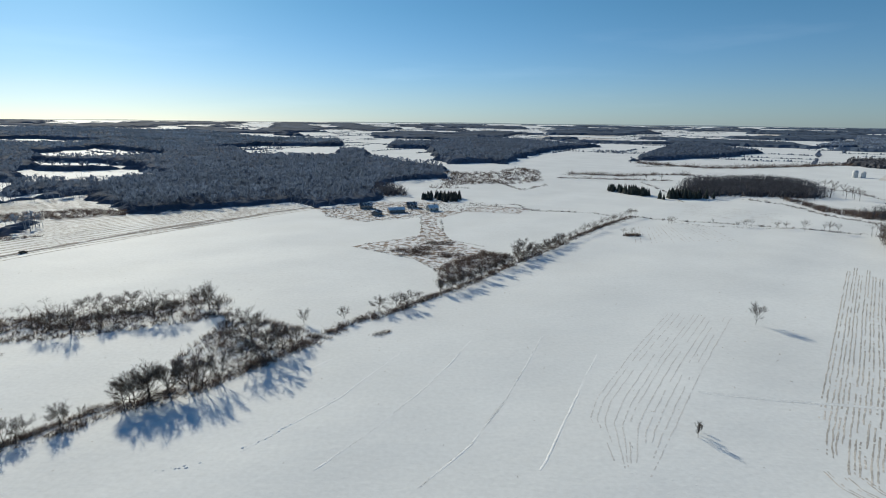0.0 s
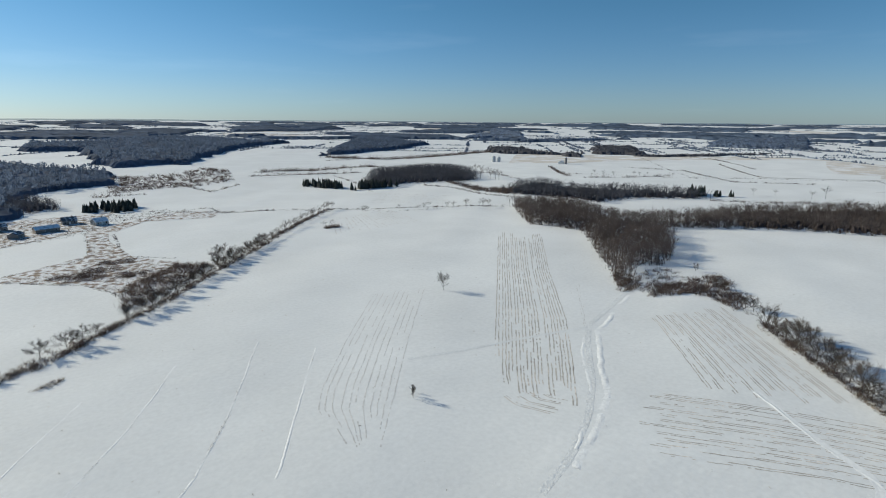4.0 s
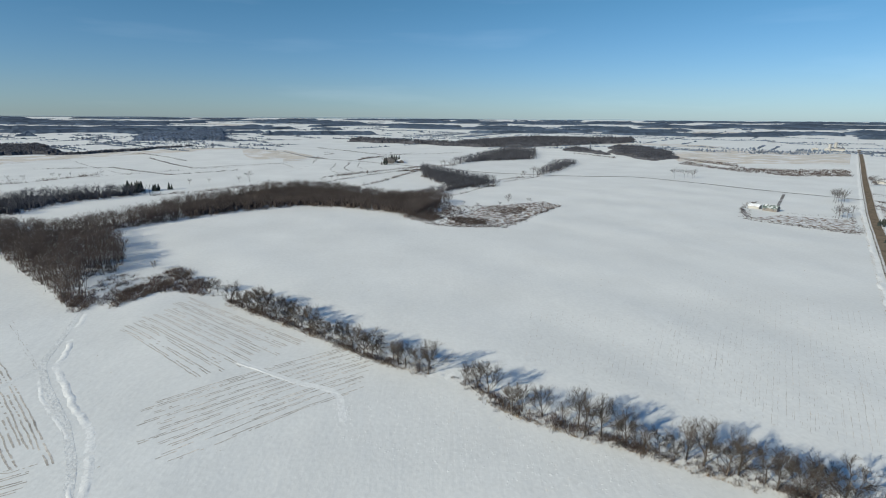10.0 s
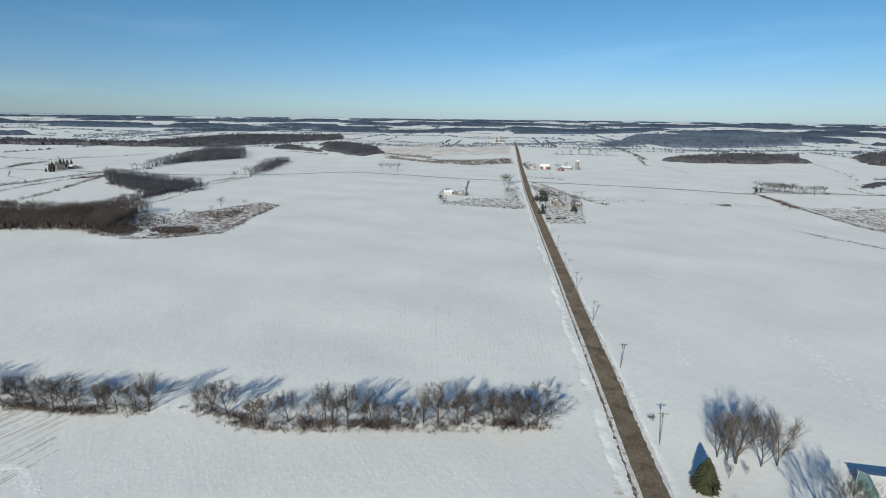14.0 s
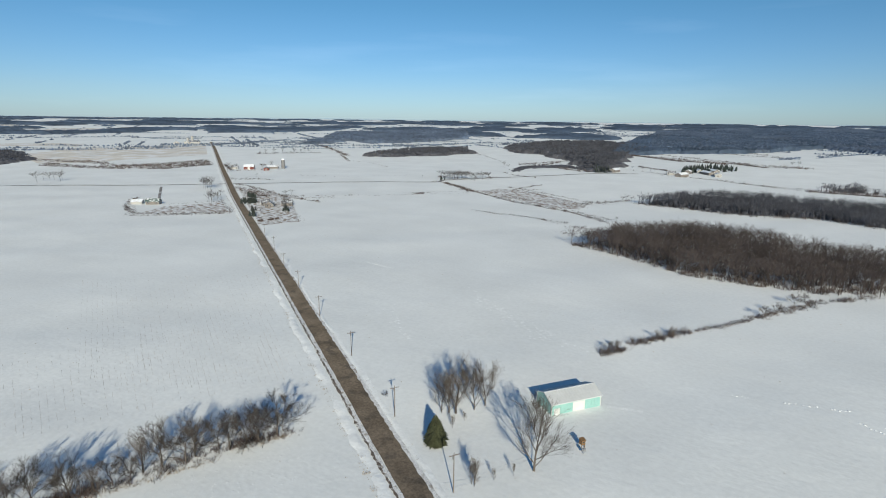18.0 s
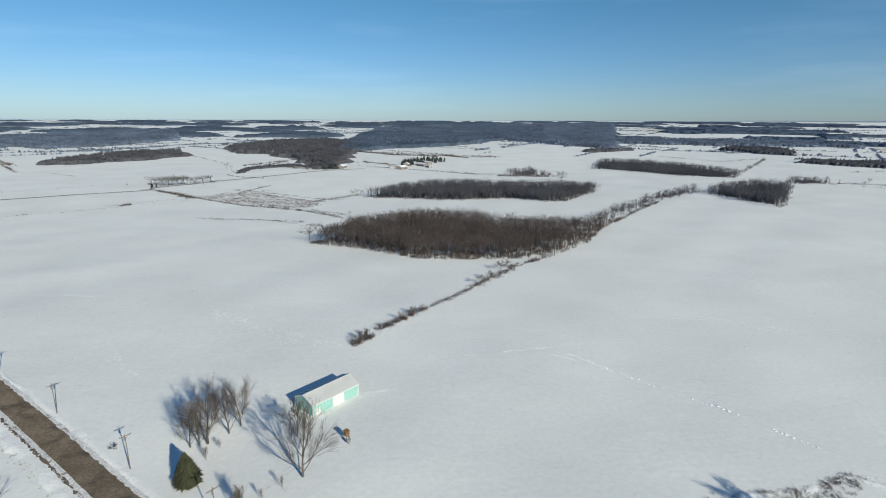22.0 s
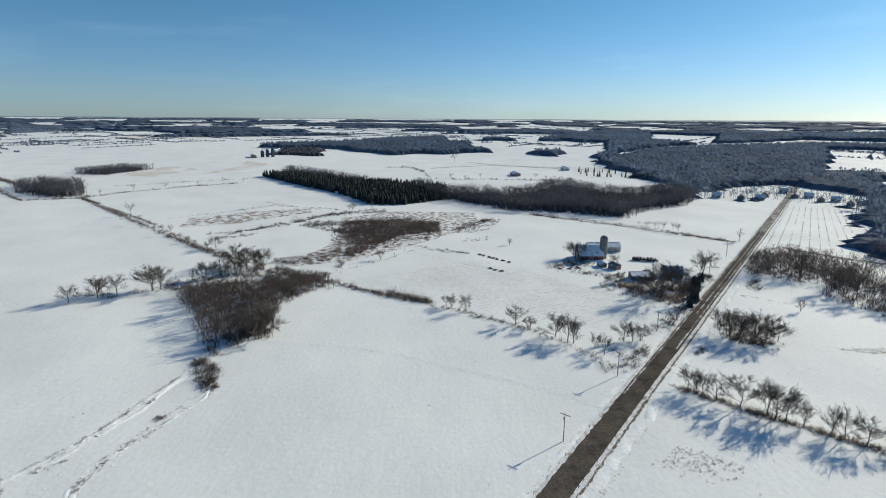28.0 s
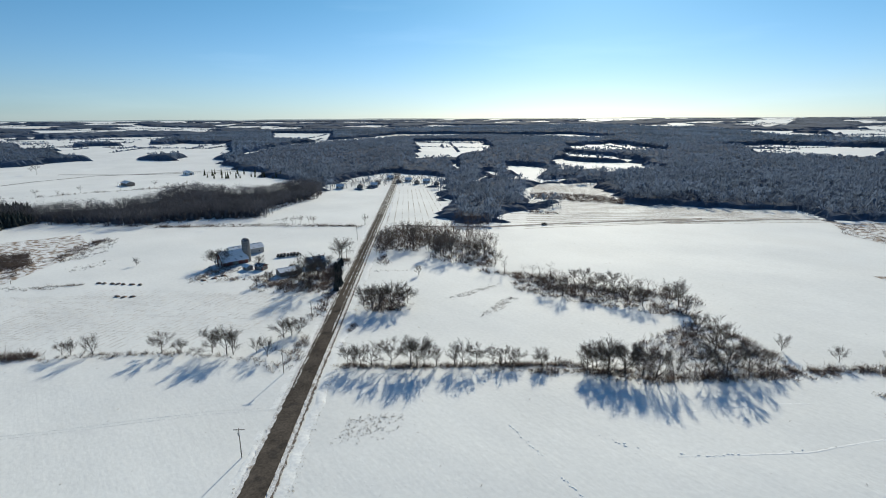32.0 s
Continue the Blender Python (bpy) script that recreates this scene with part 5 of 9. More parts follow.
# hedges, thickets and trees to the north
wood([(-286, 240), (-269, 243), (-268, 259), (-269, 260), (-306, 257)], 9, seed=273, area=14.0)
conifer_wood([(-22, 520), (3, 498), (19, 518), (17, 544), (-14, 538)], 8, seed=274, area=14.0)
thicket([(-329, 370), (-295, 385), (-255, 408), (-253, 430), (-261, 428), (-302, 431), (-333, 411), (-349, 394)], 4, seed=281, area=8.0)
thicket([(-277, 308), (-258, 328), (-260, 329), (-289, 323)], 2.5, seed=282, area=6.0)
thicket([(353, 542), (341, 462), (349, 422), (383, 433), (390, 443), (360, 466), (359, 532)], 5, seed=284, area=7.0)
hedge_brush([(164, 437), (200, 391), (263, 384), (310, 367)], 3, 1.6, 0.8, seed=285)
hedge_brush([(29, 486), (72, 499), (77, 460)], 3, 1.8, 0.8, seed=288)
hedge_brush([(77, 460), (134, 452), (150, 426)], 3, 1.4, 0.8, seed=289)
hedge_brush([(-16, 611), (30, 623)], 8, 5, 0.4, seed=290)
tree(121.1, 187.3, 9.6, 6, 291, 0.80)
tree(178.3, 402.6, 5.8, 4, 292, 1.20)
tree(183.1, 403.0, 5.3, 2, 293, 1.20)
tree(225.9, 389.7, 5.2, 0, 294, 1.20)
tree(230.8, 390.3, 5.6, 5, 295, 1.20)
tree(253.4, 386.7, 4.7, 3, 296, 1.20)
tree(260.2, 386.7, 4.3, 1, 297, 1.20)
tree(272.4, 384.6, 6.0, 6, 298, 1.20)
tree(284.6, 379.1, 5.1, 4, 299, 1.20)
tree(289.8, 379.9, 5.1, 2, 300, 1.20)
tree(423.7, 560.6, 12.2, 0, 301, 1.20)
tree(422.2, 532.5, 12.9, 5, 302, 1.20)
tree(424.0, 547.7, 13.8, 3, 303, 1.20)
tree(124.3, 348.6, 6.2, 1, 304, 1.20)
tree(130.2, 348.8, 6.6, 6, 305, 1.20)

# the brushy arm and the hedge of the western field
thicket([(-154, 164), (-129, 167), (-105, 180), (-83, 190), (-92, 213), (-108, 209), (-126, 194), (-155, 192), (-169, 182)], 2.6, seed=306, area=4.0)
thicket([(-86, 152), (-75, 134), (-64, 143), (-43, 169), (-50, 179), (-67, 187), (-83, 189)], 2.6, seed=307, area=3.2)
wood([(-223, 169), (-202, 168), (-197, 182), (-204, 200), (-218, 211), (-249, 207), (-254, 195)], 4.5, seed=308, area=9.0)
thicket([(-261, 155), (-246, 162), (-238, 181), (-270, 205), (-292, 193), (-287, 174)], 2, seed=309, area=8.0)
thicket([(-198, 172), (-183, 174), (-187, 185), (-200, 193), (-207, 184)], 2.4, seed=310, area=3.0)
thicket([(-189, 167), (-170, 176), (-136, 176), (-119, 192), (-101, 207), (-107, 218), (-125, 202), (-142, 183), (-161, 190), (-185, 172)], 2.6, seed=311, area=4.5)
thicket([(-58, 313), (-19, 285), (-3, 265), (23, 289), (25, 309), (6, 325), (-15, 329), (-36, 311)], 1, seed=312, area=14.0)
thicket([(-3, 265), (-2, 236), (9, 242), (39, 284), (40, 292), (25, 304)], 3.2, seed=313, area=3.0)
patch('rough_grass', [(-57, 314), (-19, 288), (-2, 261), (23, 289), (25, 309), (6, 332), (-5, 387), (-5, 420), (-18, 424), (-16, 350)], DRY_GRASS_SNOW, 0.05, 6, 'dark weeds and rough grass in thin snow', 'grass')
thicket([(-20, 307), (-14, 299), (-8, 305), (-11, 306), (-17, 308)], 1.6, seed=314, area=1.2)
thicket([(-21, 294), (-16, 288), (-12, 292), (-14, 292), (-19, 293)], 1.6, seed=315, area=1.2)
thicket([(-3, 293), (2, 287), (7, 291), (4, 291), (-1, 292)], 1.6, seed=316, area=1.2)
thicket([(-7, 322), (-4, 317), (-1, 321), (-2, 319), (-5, 320)], 1.6, seed=317, area=1.2)
patch('rough_grass', [(-113, 456), (-92, 417), (-61, 399), (-26, 426), (41, 486), (81, 474), (65, 443), (19, 451), (0, 419), (-18, 424), (0, 510), (-70, 500)], DRY_GRASS_SNOW, 0.05, 6, 'trampled yard with weeds in thin snow', 'grass')
hedge_brush([(-104, 103), (-95, 112), (-87, 122), (-71, 132), (-64, 143), (-54, 155), (-44, 171), (-34, 186), (-19, 200), (-2, 222), (12, 235), (35, 270), (76, 324), (127, 394), (164, 437)], 4.5, 2.0, 6.0, seed=318)
tree_row([(-2, 222), (12, 235), (35, 270), (76, 324), (127, 394), (164, 437)], 3.2, 5.0, 8.5, seed=319)
tree(-103.5, 105.5, 3.9, 4, 320, 1.20)
tree(-101.1, 108.2, 4.4, 2, 321, 1.20)
tree(-95.1, 114.5, 5.6, 0, 322, 1.20)
tree(-84.7, 126.5, 8.5, 5, 323, 1.20)
tree(-80.7, 128.6, 10.1, 3, 324, 1.20)
tree(-76.5, 130.8, 9.7, 1, 325, 1.20)
tree(-72.2, 133.7, 10.6, 6, 326, 1.20)
tree(-68.5, 134.6, 11.1, 4, 327, 1.20)
tree(-65.0, 138.2, 10.5, 2, 328, 1.20)
tree(-60.9, 147.5, 10.1, 0, 329, 1.20)
tree(-56.7, 153.5, 11.4, 5, 330, 1.20)
tree(-53.6, 161.1, 10.3, 3, 331, 1.20)
tree(-65.8, 166.2, 13.1, 1, 332, 1.20)
tree(-50.4, 166.7, 7.2, 6, 333, 1.20)
tree(-76.4, 175.5, 9.5, 4, 334, 1.20)
tree(-52.8, 184.8, 6.7, 2, 335, 1.20)
tree(-38.3, 189.6, 5.7, 0, 336, 1.20)
tree(-25.8, 199.0, 6.4, 5, 337, 1.20)
tree(-18.9, 202.5, 7.2, 3, 338, 1.20)
tree(-14.5, 204.8, 7.3, 1, 339, 1.20)
tree(-10.2, 212.1, 5.0, 6, 340, 1.20)
tree(-94.6, 198.0, 12.6, 4, 341, 1.20)
tree(-89.8, 194.9, 9.3, 2, 342, 1.20)
tree(-99.5, 201.3, 8.8, 0, 343, 1.20)
tree(-125.1, 184.3, 8.9, 5, 344, 1.20)
tree(-116.4, 184.8, 8.9, 3, 345, 1.20)
tree(-110.5, 186.3, 9.6, 1, 346, 1.20)
tree(-104.8, 188.3, 9.7, 6, 347, 1.20)
tree(-132.8, 172.3, 10.5, 4, 348, 1.20)
tree(-125.8, 178.3, 8.6, 2, 349, 1.20)
tree(-141.3, 172.0, 9.4, 0, 350, 1.20)
tree(47.6, 296.6, 10.0, 5, 351, 1.20)
tree(43.4, 290.0, 9.8, 3, 352, 1.20)
hedge_brush([(-135, 67), (-123, 80), (-113, 94), (-103, 107), (-92, 121), (-84, 127), (-73, 134)], 2.5, 1.5, 6.0, seed=353)
tree(-134.4, 69.2, 7.1, 6, 354, 1.20)
tree(-132.3, 70.6, 7.8, 4, 355, 1.20)
tree(-131.2, 71.9, 6.9, 2, 356, 1.20)
tree(-129.1, 74.6, 8.2, 0, 357, 1.20)
tree(-125.3, 79.3, 9.3, 5, 358, 1.20)
tree(-121.6, 84.1, 10.4, 3, 359, 1.20)
tree(-120.0, 85.5, 10.4, 1, 360, 1.20)
tree(-118.9, 87.4, 8.8, 6, 361, 1.20)
tree(-116.6, 90.4, 6.9, 4, 362, 1.20)
tree(-113.7, 95.4, 7.5, 2, 363, 1.20)
tree(-111.5, 96.9, 8.8, 0, 364, 1.20)
tree(-108.7, 100.2, 7.5, 5, 365, 1.20)
tree(-106.6, 105.3, 5.7, 3, 366, 1.20)
tree(-103.6, 107.7, 6.4, 1, 367, 1.20)
tree(-101.0, 110.7, 5.6, 6, 368, 1.20)
tree(-95.7, 115.7, 6.9, 4, 369, 1.20)
tree(-92.7, 119.2, 3.7, 2, 370, 1.20)
tree(-85.2, 124.6, 8.4, 0, 371, 1.20)
tree(-83.1, 125.9, 9.4, 5, 372, 1.20)
tree(-80.2, 128.3, 11.5, 3, 373, 1.20)
tree(-76.6, 131.5, 10.4, 1, 374, 1.20)
tree(-177.6, 100.1, 9.5, 6, 375, 1.20)
tree(-173.7, 101.7, 11.3, 4, 376, 1.20)
tree(-170.4, 103.5, 11.7, 2, 377, 1.20)
tree(-170.1, 108.7, 11.2, 0, 378, 1.20)
tree(-167.8, 111.2, 10.7, 5, 379, 1.20)
tree(-168.3, 115.7, 8.4, 3, 380, 1.20)
tree(-255.8, 160.9, 13.4, 1, 381, 1.20)
tree(-251.0, 177.7, 16.1, 6, 382, 1.20)
tree(-199.0, 143.8, 5.7, 4, 383, 1.20)
tree(-207.4, 196.4, 9.6, 2, 384, 1.20)
tree(-202.7, 183.8, 10.8, 0, 385, 1.20)
tree(-226.0, 175.3, 12.9, 5, 386, 1.20)
tree(-215.0, 178.4, 15.7, 3, 387, 1.20)
tree(-143.2, 193.2, 6.7, 1, 388, 1.20)
tree(-140.0, 197.3, 7.6, 6, 389, 1.20)
tree(-133.4, 199.0, 6.7, 4, 390, 1.20)
tree(-131.8, 201.0, 6.1, 2, 391, 1.20)
tree(-187.2, 185.4, 9.0, 0, 392, 1.20)
tree(-127.0, 200.5, 7.9, 5, 393, 1.20)
hedge_brush([(-174, 101), (-166, 106), (-166, 113)], 6, 2.2, 2.5, seed=394)
hedge_brush([(-158, 83), (-163, 87)], 2, 2, 3, seed=395)
hedge_brush([(-151, 76), (-134, 69)], 3, 1, 2, seed=396)
hedge_brush([(-219, 132), (-209, 144)], 4, 1.2, 1, seed=397)
hedge_brush([(-264, 162), (-226, 142)], 5, 2.5, 1.5, seed=398)
hedge_brush([(-162, 133), (-164, 162)], 3, 0.5, 1.2, seed=399)
hedge_brush([(-138, 132), (-144, 155)], 4, 0.5, 1.2, seed=400)
hedge_brush([(-100, 48), (-106, 54), (-100, 65)], 3, 0.6, 2, seed=401)
hedge_brush([(-99, 48), (-97, 63)], 5, 0.5, 2, seed=402)
hedge_brush([(202, 89), (182, 60), (167, 39), (151, 19), (142, 4)], 4.0, 2.2, 6.5, seed=403)
hedge_brush([(198, 88), (179, 60), (164, 39), (149, 19), (141, 5)], 1.6, 0.6, 6.0, seed=404, mat=DRY_GRASS, label='dry grass and weeds at the foot of a hedge')
tree_row([(202, 89), (182, 60), (167, 39), (151, 19), (142, 4)], 3.6, 6.0, 11.0, seed=405, wide=1.25)
hedge_brush([(135, -8), (122, -19), (111, -37), (101, -56), (91, -73), (86, -82)], 4.0, 2.2, 6.5, seed=406)
hedge_brush([(132, -8), (119, -19), (109, -36), (99, -54), (89, -72), (84, -81)], 1.6, 0.6, 6.0, seed=407, mat=DRY_GRASS, label='dry grass and weeds at the foot of a hedge')
tree_row([(135, -8), (122, -19), (111, -37), (101, -56), (91, -73), (86, -82)], 3.3, 6.0, 12.0, seed=408, wide=1.25)
hedge_brush([(140, -4), (135, -8)], 3.0, 1.2, 2.0, seed=409)
thicket([(186, 143), (200, 141), (206, 150), (213, 169)], 3, seed=410, area=3.0)
tree(63.2, 112.7, 5.2, 4, 411, 0.60, label='small leafless bushy tree alone in a snowy field')
tree(63.9, 114.0, 3.4, 4, 412, 0.60, label='small leafless bushy tree alone in a snowy field')
tree(65.2, 115.2, 2.4, 4, 413, 0.60, label='small leafless bushy tree alone in a snowy field')
hedge_brush([(-24, 174), (-19, 178)], 2.5, 1.3, 4.0, seed=414)

# stubble rows
crop_rows((199, -37), (157, -139), (105, -102), (153, -25), 2, 0.06, STUBBLE, seed=421, fill=0.6)
crop_rows((258, -126), (194, -171), (97, -102), (153, -69), 2, 0.06, STUBBLE, seed=422, fill=0.7)
crop_rows((-233, -19), (-295, -21), (-209, 90), (-171, 68), 1.9, 0.15, STUBBLE, seed=423, fill=0.9)
crop_rows((146, 388), (202, 404), (196, 335), (125, 328), 3.5, 0.6, STUBBLE, seed=424, fill=0.6)
crop_rows((208, 449), (243, 516), (302, 452), (266, 411), 3.5, 0.6, STUBBLE, seed=425, fill=0.5)
crop_rows((-240, 265), (-318, 357), (-178, 492), (-124, 471), 7, 1.3, STUBBLE_DARK, seed=427, fill=1.8)
crop_rows((-335, 376), (-372, 419), (-346, 530), (-250, 439), 8, 1.5, STUBBLE_DARK, seed=428, fill=1.8)
crop_rows((-234, -50), (-176, 42), (-207, 91), (-278, 18), 2.6, 0.28, STUBBLE, seed=429, fill=0.8)

stubble_lines([(227, 279), (155.5, 190.7), (114, 139.7), (93.5, 114), (87.6, 105)], [(246, 257.6), (183, 184), (142.8, 133), (119.7, 107.8), (98.8, 86)], 11, 0.42, STUBBLE, 0.03, 415, 1.1)
stubble_lines([(86.7, 102.5), (86.5, 95), (91.4, 86.6)], [(95.5, 97.8), (95.9, 93.4), (98.9, 89.5)], 4, 0.35, STUBBLE, 0.1, 416, 0.8)
stubble_lines([(96, 205), (63.4, 161), (43.5, 131.6), (38.7, 121), (39, 102)], [(119, 199), (80.4, 147), (63.9, 123), (46, 98)], 11, 0.34, STUBBLE_FAINT, 0.10, 417, 0.0, "faint stubble rows and snow ribs on a field")
stubble_lines([(177.6, 122), (168, 108), (138, 71)], [(207, 108), (190, 84), (160, 42)], 13, 0.36, STUBBLE, 0.04, 418, 0.9)
stubble_lines([(120, 83), (143, 56), (167, 24)], [(96.4, 65), (123, 36.5), (137, 18)], 11, 0.34, STUBBLE, 0.05, 419, 0.8)
stubble_lines([(159, 141), (140, 120), (122, 100)], [(206, 190), (172, 152), (150, 133)], 3, 0.12, STUBBLE, 0.35, 420)

# tracks, drifts and banks in the snow
ribbon('field_track', [(189, 141), (146, 124), (133, 113), (113, 93), (98, 81), (81, 71), (67, 66)], 2.0, SNOW_TRACK, 0.004, label='packed snow track along a field edge', category='track', seed=430)
ridge('snow_bank', [(187, 138), (144, 118), (121, 97), (111, 85), (94, 75), (79, 68)], 2.2, 0.28, SNOW_BANK, 431, label='wind-blown snow bank along a field track', category='snow bank')
ridge('snow_bank', [(140, 120), (126, 109), (110, 91), (98, 81), (84, 73)], 1.2, 0.16, SNOW_BANK, 432, label='low drift edge along a field track', category='snow bank')
ribbon('field_track', [(74, 135), (89, 132), (110, 129), (143, 123)], 1.5, SNOW_TRACK, 0.004, label='faint packed snow track across a field', category='track', seed=433)
ribbon('field_track', [(148, 64), (137, 44), (131, 29), (116, 25)], 2.0, SNOW_BANK, 0.004, label='snow-filled wheel track across stubble', category='track', seed=434)
ridge('snow_bank', [(147, 64), (136, 43), (130, 29)], 1.2, 0.2, SNOW_BANK, 435, label='low drift beside a wheel track', category='snow bank')
for k, (way, tall) in enumerate((([(36.3, 174.4), (18.4, 131), (7.1, 109.3), (-4.5, 94)], 0.34), ([(10.2, 169.6), (-3.3, 138.6), (-17.5, 113.5), (-28, 99.3)], 0.26),
                                 ([(-35.5, 154.4), (-43.2, 144.3), (-56.7, 121.4)], 0.16), ([(-13.8, 159.7), (-28.8, 129.2), (-46.5, 105.4)], 0.16),
                                 ([(52, 160), (33, 122), (22, 100)], 0.1))):
    ridge("drift_line", way, 0.7, 0.10, SNOW_BANK, 436 + k, label="thin wind-blown drift line across a field", category="drift")
    hedge_brush(way, 0.35, tall, 2.4 if k < 2 else 1.2, 440 + k, "weed tufts added to darken a drift line", BRUSH if k < 2 else DRY_GRASS)
for o in (-0.75, 0.75):
    ribbon("wheel_track", [(-164 + o, -64), (-160 + o, -33), (-155.7 + o, -17), (-148 + o, -1.8), (-134 + o, 27.8), (-124 + o, 43)], 0.28, SNOW_TRACK, 0.002, 2.0, 0.4, label="faint wheel track across a snowy field", category="track", seed=444)
# the buried ditch: two ragged banks with weeds, rubble of broken snow between them
GULLY_WEST = [(-149, -76), (-128.6, -81.6), (-114, -84.4), (-102.5, -87.8), (-97, -91.3), (-90.7, -95.6), (-83.3, -93), (-76, -90), (-64, -90), (-57, -86)]
GULLY_EAST = [(-141, -68), (-129, -65.8), (-121, -69), (-108.7, -72.9), (-100.4, -76.4), (-91.2, -76.7), (-82.9, -74.3), (-74, -69), (-67, -65)]
for k, (way, wide) in enumerate(((GULLY_WEST, 2.0), (GULLY_EAST, 1.5))):
    ridge("snow_bank", way, wide, 0.3, SNOW_BANK, 445 + k, 0.8, "ragged drifted snow bank along a buried ditch", "snow bank")
    ridge("snow_bank", [(x + 1.3, y + (1.1 if k == 0 else -1.1)) for x, y in way], wide * 0.7, 0.2, SNOW_BANK, 449 + k, 0.7, "broken lip of snow along a buried ditch", "snow bank")
    rubble = np.random.default_rng(460 + k)
    bx, by = along(way, 0.5)
    bx, by = bx + rubble.normal(0, 0.9, len(bx)), by + rubble.normal(0, 0.9, len(bx))
    bw = rubble.uniform(0.12, 0.45, len(bx))
    planted("snow_clods", MOUND_KINDS, bx, by, bw * 0.35, bw, SNOW_BANK, rubble, "broken lumps of snow along a buried ditch", "snow", -0.05)
    hedge_brush(way, 1.3, 0.55, 3.2, 447 + k, "dry brown weeds along a drifted bank")
    hedge_brush(way, 0.8, 0.4, 2.2, 451 + k, "pale dry grass along a drifted bank", DRY_GRASS)
thicket([(-152, -78), (-143, -70), (-133, -65), (-130, -68), (-139, -74), (-148, -80)], 2.2, seed=453, area=1.2)
thicket([(-92, -96), (-83, -94), (-80, -89), (-84, -87), (-90, -91)], 0.8, seed=454, area=0.8)
thicket([(-58, -90), (-52, -86), (-50, -78), (-55, -79), (-60, -86)], 0.9, seed=455, area=0.7)
thicket([(-117, -72), (-115, -74), (-117, -75), (-119, -73)], 1.2, seed=456, area=0.4)
tree(-69.3, -80.3, 8.0, 5, 460, 1.10, label='low spreading leafless tree on a drifted bank')
tree(-67.9, -80.4, 6.6, 1, 461, 1.00, label='low spreading leafless tree on a drifted bank')
ridge('snow_bank', [(143, 4), (143, -2), (137, -6)], 4.5, 0.9, SNOW_BANK, 462, label='heap of drifted snow in a hedge gap', category='snow bank')
thicket([(-234, 80), (-214, 84), (-203, 95), (-221, 111), (-232, 116), (-231, 101), (-236, 84)], 2.4, seed=468, area=3.5)
thicket([(-274, 65), (-268, 74), (-275, 88), (-281, 86), (-285, 68)], 1.6, seed=469, area=4.0)
conifer_wood([(-203, 100), (-201, 102), (-235, 121), (-235, 121), (-235, 118)], 5, seed=470, area=4.0)
thicket([(-182, 103), (-166, 107), (-171, 117), (-183, 124), (-189, 108)], 2, seed=471, area=4.0)
wood([(-228, 100), (-225, 110), (-236, 115), (-236, 104)], 5.5, seed=472, area=9.0)
fence_post(-236, -57)
fence_post(-247, -53)
fence_post(-257, -47)
fence_post(-267, -42)
fence_post(-275, -36)
fence_post(-285, -30)
fence_post(-295, -25)
fence_post(-305, -19)
fence_post(-314, -14)
snow_clods([(124, 29), (135, 2), (118, -19), (95, -60), (78, -88), (70, -65), (105, 19)], 1.17, 0.42, 473)
snow_clods([(-108, 39), (-115, 58), (-105, 81), (-96, 97), (-89, 92), (-91, 29)], 1.575, 0.35, 474)
snow_clods([(42, 100), (56, 102), (65, 78), (77, 70), (69, 65), (36, 86)], 0.99, 0.35, 475)
snow_clods([(78, 69), (94, 69), (132, 27), (125, 25), (71, 63)], 2.7, 0.3, 476)
snow_clods([(-65, 101), (-54, 98), (-41, 111), (-43, 113)], 1.8, 0.4, 477)
snow_clods([(-94, 45), (-92, 69), (-73, 77), (-68, 60), (-87, 36)], 1.35, 0.35, 478)
snow_clods([(92, -209), (44, -165), (56, -168), (94, -203)], 2.25, 0.45, 479)
snow_clods([(75, -190), (36, -164), (42, -172)], 1.8, 0.5, 480)
snow_clods([(-52, -79), (-61, -90), (-81, -90), (-99, -85), (-81, -75), (-74, -69)], 1.125, 0.5, 481)
snow_clods([(128, 30), (129, 25), (108, 21), (107, 25)], 0.675, 0.45, 482)
snow_clods([(142, 3), (142, -2), (138, -6), (136, -4)], 0.45, 0.6, 483)

# narrow lanes
ribbon('lane', [(1062, 324), (936, 233), (891, 168), (815, 91), (766, 14), (729, -76), (706, -157), (689, -252), (572, -342), (513, -401), (421, -468), (305, -565), (312, -584), (266, -657), (156, -755), (101, -779)], 4.5, LANE, 0.08, 10.0, 0.1, label='narrow side lane cleared of snow', category='lane')
ribbon('lane', [(-311, 206), (-284, 225), (-262, 248), (-241, 287), (-214, 339), (-179, 398), (-192, 359), (-154, 424), (-123, 465), (-94, 447)], 4.0, LANE, 0.10, 8.0, 0.1, label='narrow field lane cleared of snow', category='lane')
ribbon('lane', [(895, 504), (753, 363), (843, 252)], 3.0, LANE, 0.08, label='narrow farm lane', category='lane', seed=484)
ribbon('lane', [(-904, 35), (-841, 122), (-766, 241)], 4.0, LANE, 0.08, label='narrow cleared lane towards a village', category='lane', seed=485)
ribbon('lane', [(536, -354), (436, -283)], 2.5, LANE, 0.06, label='short cleared driveway', category='lane', seed=486)

